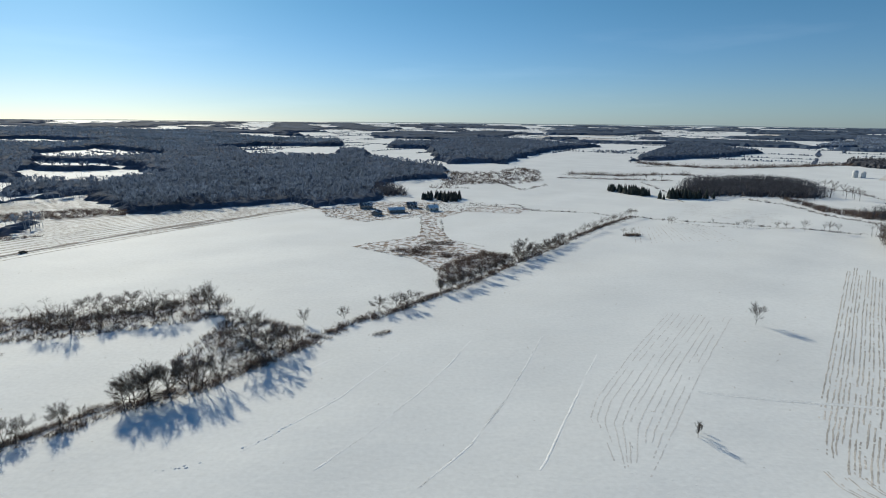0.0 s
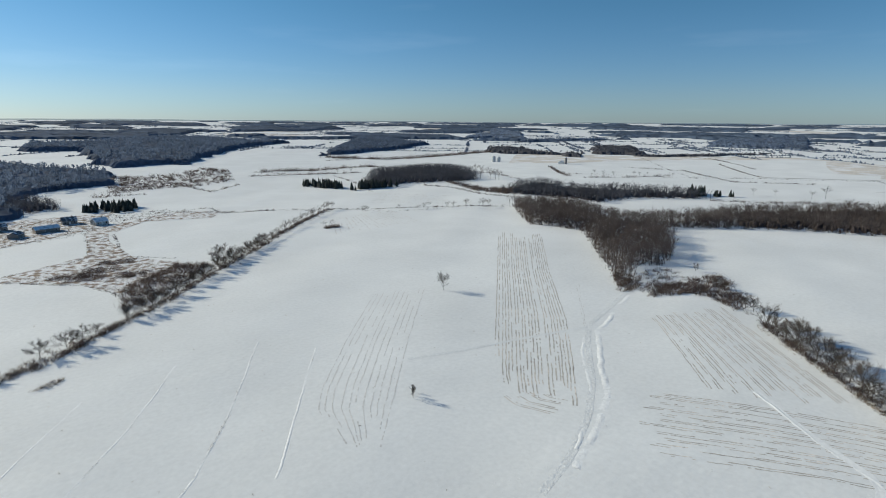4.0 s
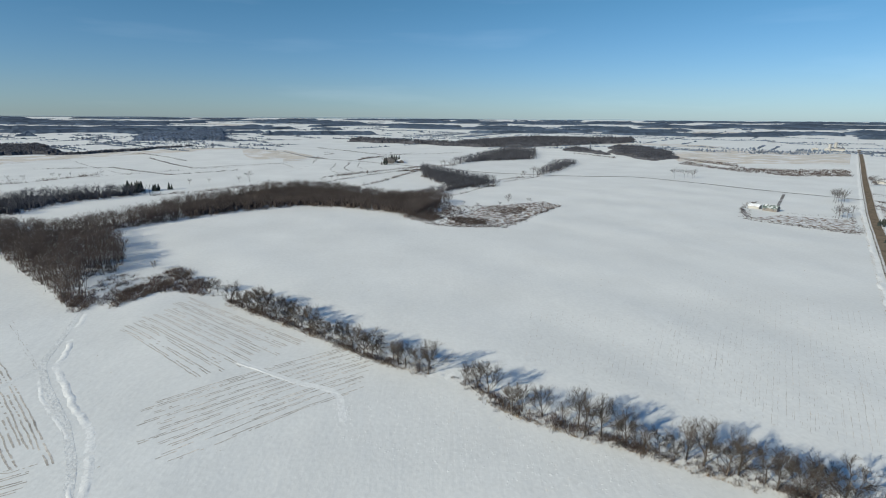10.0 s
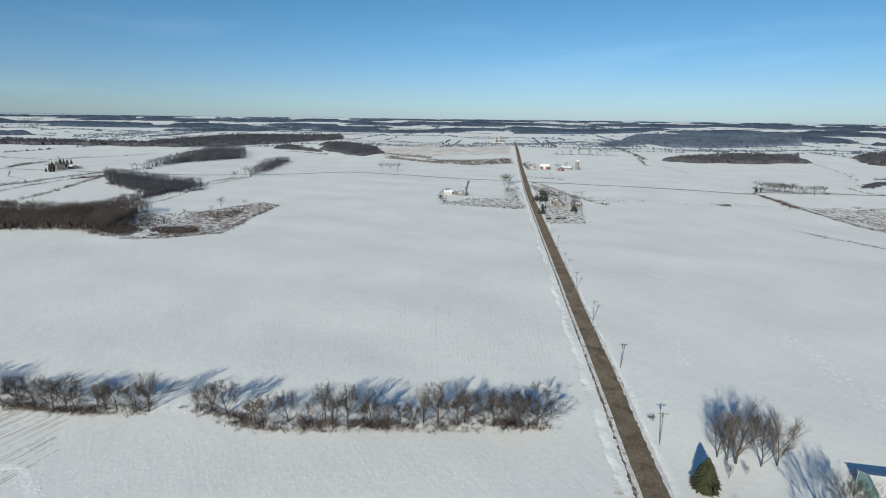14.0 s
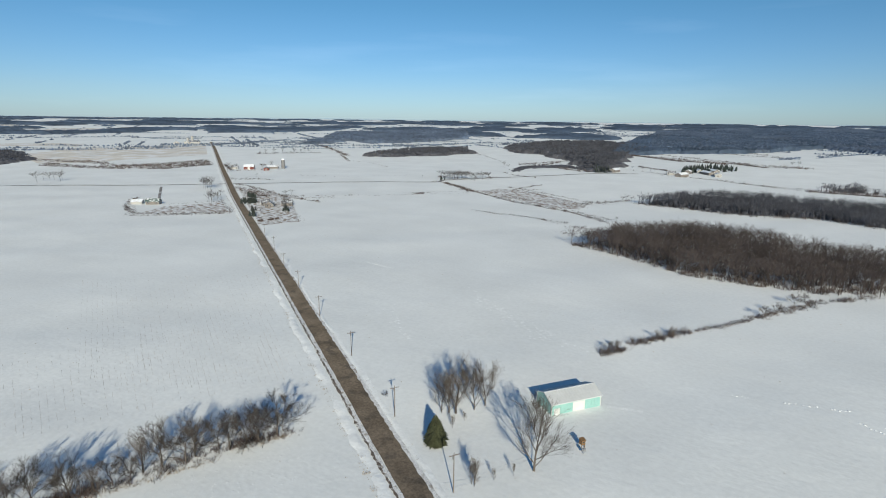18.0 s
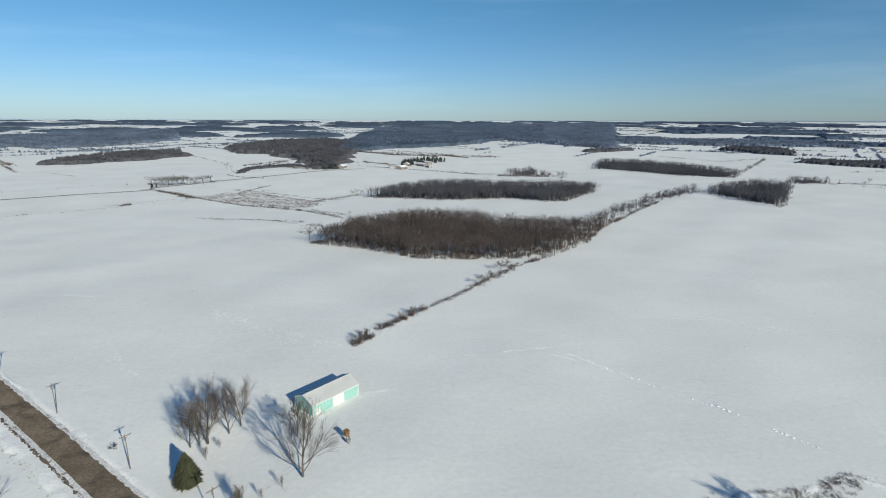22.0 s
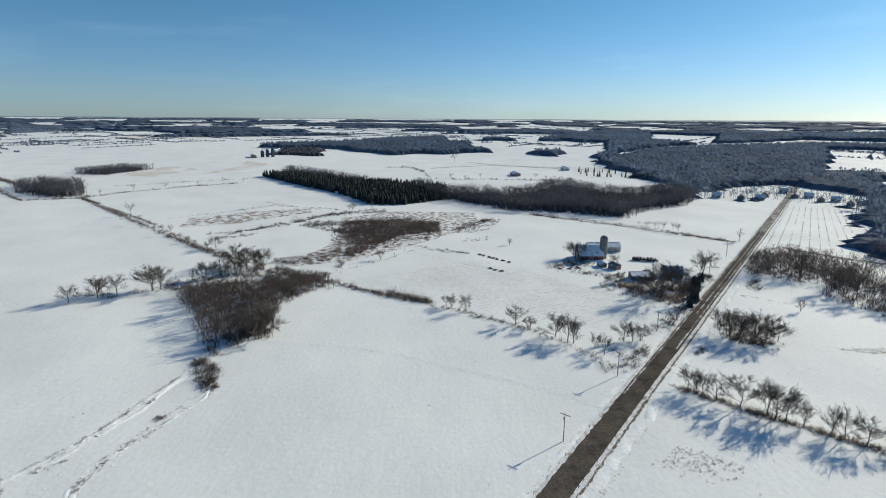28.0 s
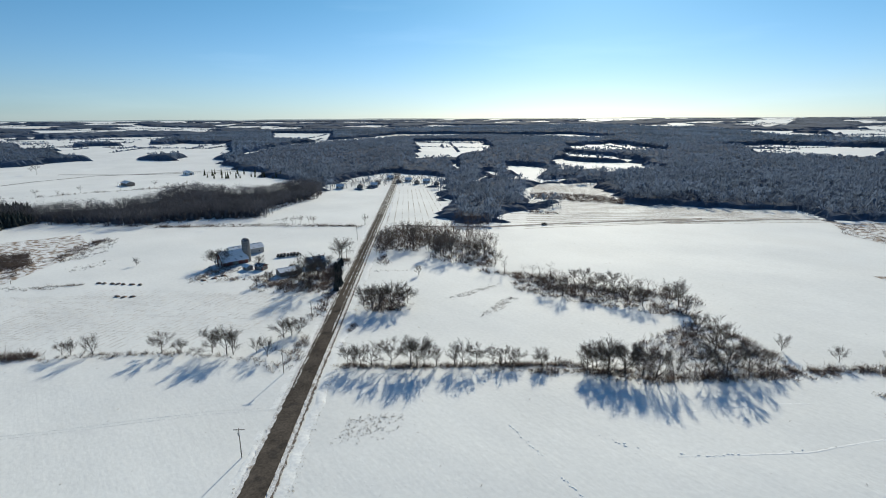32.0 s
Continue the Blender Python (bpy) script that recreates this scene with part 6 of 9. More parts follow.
# trees of the yard by the road
tree(56.8, -107.7, 11.3, 2, 487, 1.1, label='tall leafless tree in a snowy roadside yard', group='yard trees')
tree(55.0, -108.5, 12.5, 4, 488, 1.05, label='tall leafless tree in a snowy roadside yard', group='yard trees')
tree(53.3, -109.1, 16.3, 4, 489, 1.2, label='tall leafless tree in a snowy roadside yard', group='yard trees')
tree(49.8, -113.1, 12.9, 4, 490, 1.05, label='tall leafless tree in a snowy roadside yard', group='yard trees')
tree(48.1, -116.4, 14.6, 2, 491, 1.05, label='tall leafless tree in a snowy roadside yard', group='yard trees')
tree(27.8, -96.6, 18.0, 2, 492, 1.21, label='tall leafless tree in a snowy roadside yard', group='yard trees')
tree(32.7, -111.5, 10.9, 4, 493, 0.95, label='tall leafless tree in a snowy roadside yard', group='yard trees')
tree(37.3, -85.9, 7.3, 4, 494, 0.73, label='tall leafless tree in a snowy roadside yard', group='yard trees')
tree(38.1, -86.2, 6.1, 4, 495, 0.63, label='thin leafless sapling in a snowy roadside yard', group='yard trees')
tree(34.4, -89.6, 3.4, 4, 496, 0.53, label='thin leafless sapling in a snowy roadside yard', group='yard trees')
tree(31.2, -93.0, 3.7, 4, 497, 0.53, label='thin leafless sapling in a snowy roadside yard', group='yard trees')
tree(51.1, -102.9, 4.2, 4, 498, 0.63, label='thin leafless sapling in a snowy roadside yard', group='yard trees')
tree(49.8, -107.2, 3.0, 4, 499, 0.63, label='thin leafless sapling in a snowy roadside yard', group='yard trees')
tree(73.9, -106.7, 1.7, 5, 500, 1.26, label='thin leafless sapling in a snowy roadside yard', group='yard trees')
# lines of footprints and steps of wind-packed snow
def trail(line, seed, spread=0.25, size=0.42, every=0.85, rough=0.32, label="line of footprints drawn as raised snow bumps"):
    rng = np.random.default_rng(seed)
    x, y = along(line, every)
    x, y = x + rng.normal(0, spread, len(x)), y + rng.normal(0, spread, len(x))
    keep = (np.sin(np.arange(len(x)) * 0.23 + seed) > -0.6) & (rng.random(len(x)) > 0.15)
    w = size * rng.uniform(0.5, 1.3, keep.sum())
    # Raised bumps imitate the light and dark dots of pressed prints.
    planted("footprint_trail", MOUND_KINDS, x[keep], y[keep], w * rough, w, SNOW_BANK, rng, label, "footprints", -0.02)


for k, way in enumerate((
        [(-39.9, -155.2), (-57.8, -142.6), (-63.5, -135.5), (-78.7, -121.0), (-91.7, -103.7)],
        [(-79.1, -189.6), (-89.6, -187.8), (-112.2, -184.2), (-128.8, -169.7), (-155.6, -166.0), (-173.4, -162.8)],
        [(-199.0, -245.2), (-196.3, -215), (-198, -167)],
        [(164.3, -218.2), (139.2, -213.1)],
        [(-104.4, -189.3), (-124.0, -179.2), (-146.0, -165.8)],
        [(-78.8, 84.6), (-67.9, 81.7), (-52.5, 77.9)],
        [(-62.8, 98.4), (-56.0, 99.8), (-43.4, 109.4), (-29.6, 129.5)],
        [(-11, -155), (-40, -161), (-61, -139)],
)):
    trail(way, 900 + k)
for k, way in enumerate(([(92, -203.5), (66.9, -183.6), (44.7, -170), (27.6, -162)], [(117, -170), (88.7, -143)], [(88, -196), (60, -174), (40, -163)])):
    trail(way, 920 + k, 1.8, 0.8, 0.5, 0.06, "steps of wind-packed snow across a field")

ribbon('driveway_track', [(45, -82), (39, -88), (35, -94), (31, -101)], 0.5, SNOW_TRACK, 0.004, label='wheel track through snow to a yard', category='track', seed=501)
ribbon('driveway_track', [(43, -81), (38, -87), (34, -94), (30, -100)], 0.5, SNOW_TRACK, 0.004, label='wheel track through snow to a yard', category='track', seed=502)
ribbon('field_track', [(19, -132), (10, -134)], 1.2, SNOW_BANK, 0.004, label='trampled snow beside a barn', category='track', seed=503)

# ditches, hedges and trees of the middle distance
hedge_brush([(815, 169), (778, 163), (733, 160), (712, 154), (700, 147)], 1.2, 1, 1.6, seed=504)
hedge_brush([(841, 148), (837, 153), (802, 146), (762, 145), (735, 140), (702, 122), (687, 116)], 1.4, 1.1, 1.8, seed=505)
hedge_brush([(833, 135), (761, 126), (735, 109), (712, 103)], 1.2, 1, 1.6, seed=506)
hedge_brush([(953, 241), (925, 211)], 9, 3.5, 1.2, seed=507)
hedge_brush([(889, 146), (943, 137), (992, 116)], 8, 4.5, 1, seed=508)
hedge_brush([(992, 116), (1055, 93), (1124, 64)], 2.5, 1.8, 0.7, seed=509)
hedge_brush([(595, 145), (622, 133), (649, 116), (688, 93), (722, 63), (754, 24)], 3, 2.4, 1, seed=510)
hedge_brush([(722, 63), (754, 24)], 4, 3.5, 1, seed=511)
hedge_brush([(823, 254), (751, 217)], 2.5, 1, 0.8, seed=512)
hedge_brush([(678, 211), (723, 203), (773, 202)], 2, 0.8, 0.7, seed=513)
hedge_brush([(990, 237), (824, 207)], 3, 1.2, 0.8, seed=514)
hedge_brush([(1074, 245), (1038, 218), (1008, 229)], 6, 2, 0.9, seed=515)
hedge_brush([(1726, 365), (1614, 301), (1620, 263)], 6, 3, 0.8, seed=516)
hedge_brush([(2297, 688), (2204, 611), (2271, 585)], 5, 2.5, 0.5, seed=517)
hedge_brush([(2283, 494), (2351, 450)], 6, 3, 0.5, seed=518)
hedge_brush([(484, 25), (506, -1), (538, -23), (606, -59)], 3, 1.6, 1.2, seed=519)
hedge_brush([(635, -75), (658, -98), (696, -128)], 4, 2, 1, seed=520)
hedge_brush([(1953, 94), (1929, -24), (1739, -186)], 7, 3, 0.8, seed=521)
hedge_brush([(1064, 325), (1001, 277), (938, 233)], 3, 1.4, 0.6, seed=522)
hedge_brush([(370, 12), (358, -6), (359, -27), (359, -44)], 3, 2.2, 1.8, seed=523)
hedge_brush([(359, -44), (384, -57), (453, -103)], 3, 2, 1.6, seed=524)
tree(820.0, 94.3, 10.5, 0, 525, 1.15)
tree(811.8, 89.9, 10.1, 5, 526, 1.15)
tree(823.8, 86.4, 11.6, 3, 527, 1.15)
tree(829.5, 82.7, 11.0, 1, 528, 1.15)
tree(828.1, 78.7, 11.0, 6, 529, 1.15)
tree(819.3, 74.1, 10.9, 4, 530, 1.15)
tree(1046.8, 105.4, 6.1, 2, 531, 1.15)
tree(627.1, 135.9, 7.2, 0, 532, 1.15)
tree(632.6, 129.4, 10.1, 5, 533, 1.15)
tree(639.3, 125.1, 8.6, 3, 534, 1.15)
tree(646.5, 120.8, 7.9, 1, 535, 1.15)
tree(654.0, 116.5, 7.5, 6, 536, 1.15)
tree(669.1, 109.5, 5.9, 4, 537, 1.15)
tree(679.1, 99.1, 5.8, 2, 538, 1.15)
tree(684.2, 94.9, 5.9, 0, 539, 1.15)
tree(725.1, 52.8, 3.5, 5, 540, 1.15)
tree(729.0, 44.9, 4.4, 3, 541, 1.15)
tree(741.4, 38.7, 5.6, 1, 542, 1.15)
tree(744.5, 31.8, 5.1, 6, 543, 1.15)
tree(603.6, 142.5, 6.9, 4, 544, 1.15)
tree(605.8, 138.9, 5.1, 2, 545, 1.15)
tree(553.1, 113.6, 8.3, 0, 546, 1.15)
tree(535.0, 99.1, 9.8, 5, 547, 1.15)
tree(523.3, 87.9, 9.0, 3, 548, 1.15)
tree(521.6, 84.0, 9.0, 1, 549, 1.15)
tree(509.2, 73.1, 9.9, 6, 550, 1.15)
tree(506.9, 67.3, 8.1, 4, 551, 1.15)
tree(677.1, -105.3, 10.9, 2, 552, 1.15)
tree(680.5, -117.7, 16.1, 0, 553, 1.15)
tree(691.4, -124.2, 14.2, 5, 554, 1.15)
tree(675.6, -100.7, 6.8, 3, 555, 1.15)
tree(796.4, -1.4, 11.3, 1, 556, 1.15)
tree(797.5, 3.2, 10.4, 6, 557, 1.15)
tree(795.0, -9.1, 9.7, 4, 558, 1.15)
tree(454.1, -57.6, 10.0, 2, 559, 1.15)
tree(471.2, -77.3, 4.8, 0, 560, 1.15)
tree(455.7, -1.5, 8.6, 5, 561, 1.15)
tree(450.5, -4.1, 9.1, 3, 562, 1.15)
tree(448.4, -17.5, 4.8, 1, 563, 1.15)
tree(440.7, -28.9, 5.3, 6, 564, 1.15)
tree(444.9, -48.7, 5.5, 4, 565, 1.15)
tree(459.6, 6.5, 5.6, 2, 566, 1.15)
tree(2125.2, 527.5, 13.1, 0, 567, 1.15)
tree(2136.1, 558.0, 10.0, 5, 568, 1.15)
thicket([(388, 17), (375, 7), (389, 0), (367, -14), (369, -36), (395, -54), (418, -70), (453, -103), (465, -99), (468, -65), (433, -45), (432, -18), (426, 5)], 1.3, seed=569, area=9.0)
thicket([(367, -4), (362, -26), (373, -35), (382, -24), (385, -9)], 1.9, seed=570, area=3.5)
thicket([(379, 18), (372, 8), (395, 3), (404, 8), (391, 17)], 1.9, seed=571, area=3.5)
thicket([(403, -43), (406, -55), (433, -71), (447, -67), (433, -52)], 1.7, seed=572, area=4.0)
patch('stubble_field', [(862, 265), (884, 249), (910, 228), (971, 260), (1050, 321)], TAN_FIELD, 0.05, 20, 'tan stubble field under thin snow', 'field')
hedge_brush([(542, -448), (523, -455), (486, -466)], 5, 2.2, 1, seed=573)
hedge_brush([(696, -571), (619, -518), (593, -538)], 4, 2.5, 1.2, seed=574)
hedge_brush([(468, -394), (433, -378), (411, -382), (386, -378)], 7, 2.5, 1, seed=575)
hedge_brush([(379, -372), (370, -376), (352, -374)], 6, 2, 1.4, seed=576)
hedge_brush([(349, -371), (340, -383), (327, -394)], 4, 1.4, 1.2, seed=577)
hedge_brush([(492, -518), (426, -536), (374, -607)], 3, 1, 0.6, seed=578)
hedge_brush([(293, -561), (271, -546), (249, -530)], 6, 2.6, 1.6, seed=579)
hedge_brush([(242, -515), (236, -519)], 7, 3, 1.8, seed=580)
hedge_brush([(276, -459), (273, -470)], 5, 2.2, 2.5, seed=581)
hedge_brush([(314, -562), (312, -572)], 4, 2, 1.6, seed=582)
hedge_brush([(305, -420), (280, -451), (249, -485), (237, -505)], 2.5, 1, 0.7, seed=583)
hedge_brush([(404, -239), (378, -256), (358, -273), (346, -284)], 3, 1.5, 1.6, seed=584)
hedge_brush([(430, -288), (414, -309), (399, -323)], 5, 1.2, 1.5, seed=585)
hedge_brush([(400, -279), (386, -288), (373, -301)], 4, 1.2, 1.2, seed=586)
hedge_brush([(827, -448), (776, -479), (733, -511), (703, -550)], 9, 5, 0.6, seed=587)
hedge_brush([(803, -735), (764, -772), (720, -812)], 5, 2, 0.8, seed=588)
hedge_brush([(293, -263), (284, -276), (275, -287)], 3, 1, 0.8, seed=589)
hedge_brush([(329, -335), (266, -283)], 3, 0.8, 0.8, seed=590)
hedge_brush([(660, -814), (564, -718)], 4, 3, 0.7, seed=591)
hedge_brush([(564, -718), (537, -727), (461, -683)], 4, 1.5, 0.5, seed=592)
tree(603.0, -497.8, 12.9, 4, 593, 1.15)
tree(607.7, -507.6, 10.2, 2, 594, 1.15)
tree(606.5, -569.6, 6.0, 0, 595, 1.15)
tree(598.1, -574.2, 7.4, 5, 596, 1.15)
tree(563.4, -522.9, 5.9, 3, 597, 1.15)
tree(487.3, -374.7, 13.8, 1, 598, 1.15)
tree(485.7, -378.8, 12.9, 6, 599, 1.15)
tree(485.7, -368.2, 12.0, 4, 600, 1.15)
tree(402.4, -312.0, 11.1, 2, 601, 1.15)
tree(414.0, -331.6, 10.0, 0, 602, 1.15)
tree(415.2, -328.5, 7.5, 5, 603, 1.15)
tree(359.0, -356.7, 6.0, 3, 604, 1.15)
tree(357.8, -359.5, 5.6, 1, 605, 1.15)
tree(308.3, -307.8, 10.7, 6, 606, 1.15)
tree(321.8, -288.2, 7.7, 4, 607, 1.15)
tree(324.0, -296.6, 5.1, 2, 608, 1.15)
tree(558.7, -808.2, 14.5, 0, 609, 1.15)
tree(557.0, -815.5, 13.7, 5, 610, 1.15)
tree(575.0, -808.6, 9.4, 3, 611, 1.15)
tree(556.3, -854.0, 11.5, 1, 612, 1.15)
tree(790.3, -745.4, 9.7, 6, 613, 1.15)
tree(775.9, -754.3, 11.5, 4, 614, 1.15)
tree(765.8, -767.1, 8.1, 2, 615, 1.15)
tree(752.8, -786.7, 10.0, 0, 616, 1.15)
tree(743.7, -793.6, 9.0, 5, 617, 1.15)
tree(733.4, -805.8, 7.6, 3, 618, 1.15)
tree(306.2, -593.9, 9.1, 1, 619, 1.15)
tree(302.4, -596.5, 10.3, 6, 620, 1.15)
tree(300.2, -604.2, 10.9, 4, 621, 1.15)
tree(296.2, -608.7, 10.9, 2, 622, 1.15)
tree(293.2, -615.2, 10.9, 0, 623, 1.15)
tree(290.2, -621.8, 10.4, 5, 624, 1.15)
conifer_wood([(375, -320), (367, -332), (378, -341), (386, -329)], 5, seed=625, area=6.0)
conifer_wood([(307, -303), (305, -309), (307, -309), (308, -305)], 5, seed=626, area=6.0)
conifer_wood([(335, -296), (331, -299), (340, -305), (341, -303)], 5, seed=627, area=6.0)
conifer_wood([(315, -583), (311, -592), (316, -598), (318, -590)], 5, seed=628, area=6.0)
hay_bale(298, -270)
hay_bale(297, -272)
hay_bale(295, -277)
hay_bale(294, -278)
hay_bale(294, -280)
hay_bale(293, -282)
hay_bale(293, -284)
hedge_brush([(301, -568), (247, -527), (202, -496), (173, -476), (139, -462), (107, -445), (71, -410)], 3, 1.8, 2, seed=629)
hedge_brush([(255, -527), (241, -523)], 6, 2.5, 2, seed=630)
hedge_brush([(205, -563), (195, -604), (190, -615)], 4, 2, 1.6, seed=631)
hedge_brush([(205, -563), (176, -545), (154, -530), (123, -509), (106, -500)], 3.5, 1.8, 1.4, seed=632)
hedge_brush([(187, -409), (164, -403), (147, -403), (129, -401), (104, -387)], 3, 1.3, 1.6, seed=633)
hedge_brush([(98, -379), (86, -383), (87, -364)], 6, 2, 1.5, seed=634)
hedge_brush([(290, -458), (272, -478), (250, -508)], 2.5, 1, 0.8, seed=635)
hedge_brush([(286, -794), (264, -828), (246, -897)], 8, 4, 0.9, seed=636)
hedge_brush([(223, -808), (191, -781), (166, -771)], 10, 5, 1, seed=637)
hedge_brush([(283, -722), (254, -695), (220, -680)], 4, 2, 0.9, seed=638)
hedge_brush([(177, -1168), (122, -1145), (70, -1119), (8, -1068)], 5, 4, 0.6, seed=639)
hedge_brush([(8, -1068), (-44, -1052), (-92, -1037)], 6, 4, 0.6, seed=640)
hedge_brush([(77, -799), (30, -779), (-19, -766)], 4, 2, 0.6, seed=641)
hedge_brush([(-21, -752), (-49, -744), (-68, -728)], 8, 3, 0.8, seed=642)
hedge_brush([(887, -1399), (645, -1090)], 5, 3, 0.4, seed=643)
hedge_brush([(857, -1480), (620, -1261)], 4, 2.5, 0.5, seed=644)
hedge_brush([(470, -1027), (417, -969), (352, -886)], 4, 2.5, 0.5, seed=645)
hedge_brush([(200, -491), (187, -485)], 5, 2, 1.5, seed=646)
hedge_brush([(29, -1359), (-51, -1272), (-109, -1246)], 4, 3.5, 0.7, seed=647)
tree(306.5, -787.3, 10.9, 6, 648, 1.15)
tree(294.5, -772.5, 8.8, 4, 649, 1.15)
tree(101.2, -824.2, 6.7, 2, 650, 1.15)
tree(84.5, -823.4, 6.3, 0, 651, 1.15)
tree(90.1, -823.8, 5.2, 5, 652, 1.15)
tree(117.3, -832.3, 6.4, 3, 653, 1.15)
tree(315.1, -601.3, 11.0, 1, 654, 1.15)
tree(311.1, -603.7, 11.9, 6, 655, 1.15)
tree(308.2, -612.1, 11.1, 4, 656, 1.15)
tree(303.0, -615.8, 11.1, 2, 657, 1.15)
tree(301.7, -624.1, 10.0, 0, 658, 1.15)
tree(303.1, -638.5, 7.9, 5, 659, 1.15)
tree(290.7, -635.1, 8.1, 3, 660, 1.15)
tree(286.4, -637.4, 8.8, 1, 661, 1.15)
tree(281.7, -642.8, 9.5, 6, 662, 1.15)
tree(278.3, -647.4, 9.2, 4, 663, 1.15)
tree(274.7, -649.0, 8.2, 2, 664, 1.15)
tree(342.2, -588.8, 4.1, 0, 665, 1.15)
tree(81.1, -528.9, 7.4, 5, 666, 1.15)
tree(77.6, -530.1, 8.6, 3, 667, 1.15)
tree(72.9, -531.8, 7.4, 1, 668, 1.15)
tree(73.4, -415.2, 4.0, 6, 669, 1.15)
tree(66.8, -416.9, 5.2, 4, 670, 1.15)
tree(104.4, -504.0, 3.6, 2, 671, 1.15)
thicket([(238, -525), (205, -502), (165, -481), (136, -467), (112, -464), (105, -495), (124, -512), (156, -534), (190, -553), (221, -542)], 0.9, seed=672, area=13.0)
patch('rough_grass', [(235, -527), (206, -506), (166, -484), (130, -464), (108, -466), (107, -494), (127, -515), (156, -536), (190, -561), (222, -559)], DRY_GRASS_SNOW, 0.05, 10, 'tan rough grass and weeds in thin snow', 'grass')
conifer_wood([(164, -768), (140, -770), (149, -817), (175, -819)], 8, seed=673, area=30.0)
FARM_A = (27, -862)
FARM_B = (15, -841)
FARM_C = (1, -821)
FARM_D = (40, -838)
FARM_E = (7, -878)
wood([(678, 30), (625, 9), (571, -9), (603, -64), (588, -60), (576, -33), (663, -10), (706, 22)], 8.5, seed=674, area=9.0)
wood([(478, 60), (473, 25), (532, -10), (523, -6), (527, 18), (505, 37), (513, 56)], 8, seed=675, area=8.0)
thicket([(-295, -70), (-278, -55), (-290, -43), (-322, -27), (-342, -5), (-396, -6), (-399, -41), (-390, -69), (-350, -80)], 1.6, seed=676, area=8.0)
thicket([(-312, -62), (-310, -42), (-327, -28), (-356, -32), (-364, -53), (-344, -68)], 2.2, seed=677, area=5.0)
thicket([(-331, -33), (-340, -5), (-382, -6), (-367, -33)], 2.2, seed=678, area=5.0)
thicket([(-346, 7), (-356, 19), (-389, 39), (-397, 35), (-387, 18), (-364, 8)], 1.6, seed=679, area=5.0)
thicket([(-230, 70), (-218, 78), (-211, 88), (-208, 98), (-220, 112), (-242, 122), (-242, 106), (-236, 88), (-240, 76)], 2.2, seed=680, area=5.0)
thicket([(-260, 52), (-260, 64), (-267, 79), (-277, 78), (-272, 59)], 1.6, seed=681, area=4.0)
hedge_brush([(-369, -110), (-395, -97), (-409, -80), (-416, -50)], 3, 2, 2, seed=682)
hedge_brush([(-341, -132), (-356, -124), (-365, -113)], 3, 1.6, 1.5, seed=683)
hedge_brush([(-235, -57), (-224, -42), (-214, -25), (-206, -7)], 3, 2.2, 2.5, seed=684)
hedge_brush([(-218, -26), (-206, -7)], 4, 2.8, 2.5, seed=685)
hedge_brush([(-246, -59), (-270, -37), (-300, -18)], 2, 0.9, 1, seed=686)
hedge_brush([(-795, -95), (-802, -57), (-738, -32)], 5, 3.5, 0.8, seed=687)
hedge_brush([(-718, -31), (-661, -23), (-659, 9)], 4, 2, 0.7, seed=688)
hedge_brush([(-458, -162), (-436, -134), (-422, -105)], 3, 1.2, 0.8, seed=689)
hedge_brush([(-328, 9), (-336, 30)], 2, 1, 0.8, seed=690)
hedge_brush([(-321, 9), (-328, 25)], 4, 1.6, 1.5, seed=691)
hedge_brush([(-418, 69), (-402, 95), (-377, 130), (-354, 158), (-327, 183)], 3.5, 2.4, 2.6, seed=692)
hedge_brush([(-257, -55), (-288, -59), (-296, -51)], 3, 2, 1.5, seed=693)
hedge_brush([(-285, -111), (-254, -95), (-246, -89)], 5, 2.5, 1.2, seed=694)
hedge_brush([(-263, -90), (-270, -80), (-265, -70)], 6, 2, 1.6, seed=695)
tree(-409.6, -76.2, 8.9, 1, 696, 1.15)
tree(-412.0, -79.2, 7.2, 6, 697, 1.15)
tree(-937.7, 6.9, 10.0, 4, 698, 1.15)
tree(-375.0, 141.1, 4.7, 2, 699, 1.15)
tree(-373.3, 147.6, 5.6, 0, 700, 1.15)
tree(-370.5, 153.6, 6.5, 5, 701, 1.15)
tree(-367.5, 157.1, 6.7, 3, 702, 1.15)
tree(-365.6, 162.2, 6.5, 1, 703, 1.15)
tree(-360.0, 163.7, 6.6, 6, 704, 1.15)
tree(-393.1, 89.8, 4.2, 4, 705, 1.15)
tree(-388.9, 94.9, 4.4, 2, 706, 1.15)
tree(-213.7, 93.4, 17.7, 0, 707, 1.15)
tree(-220.2, 92.4, 10.2, 5, 708, 1.15)
tree(-227.3, 89.9, 7.5, 3, 709, 1.15)
tree(-237.3, 82.8, 5.2, 1, 710, 1.15)
tree(-233.7, 75.6, 5.7, 6, 711, 1.15)
tree(-262.8, 87.6, 8.5, 4, 712, 1.15)
tree(-235.3, 124.5, 5.4, 2, 713, 1.15)
tree(-207.6, 102.7, 10.4, 0, 714, 1.15)
conifer_wood([(-220, 108), (-224, 114), (-243, 125), (-241, 123), (-237, 117)], 5, seed=715, area=5.0)
thicket([(-162, 132), (-159, 141), (-161, 160), (-163, 161), (-164, 145), (-163, 133)], 0.6, seed=716, area=0.6)
thicket([(-137, 128), (-137, 137), (-143, 155), (-147, 155), (-146, 147), (-140, 132)], 0.6, seed=717, area=0.6)
thicket([(-181, 100), (-167, 100), (-164, 111), (-180, 122), (-192, 118), (-196, 109)], 2.4, seed=718, area=3.0)
crop_rows((-330, 364), (-261, 260), (-111, 463), (-231, 440), 7, 1.3, STUBBLE_DARK, seed=719, fill=1.8)
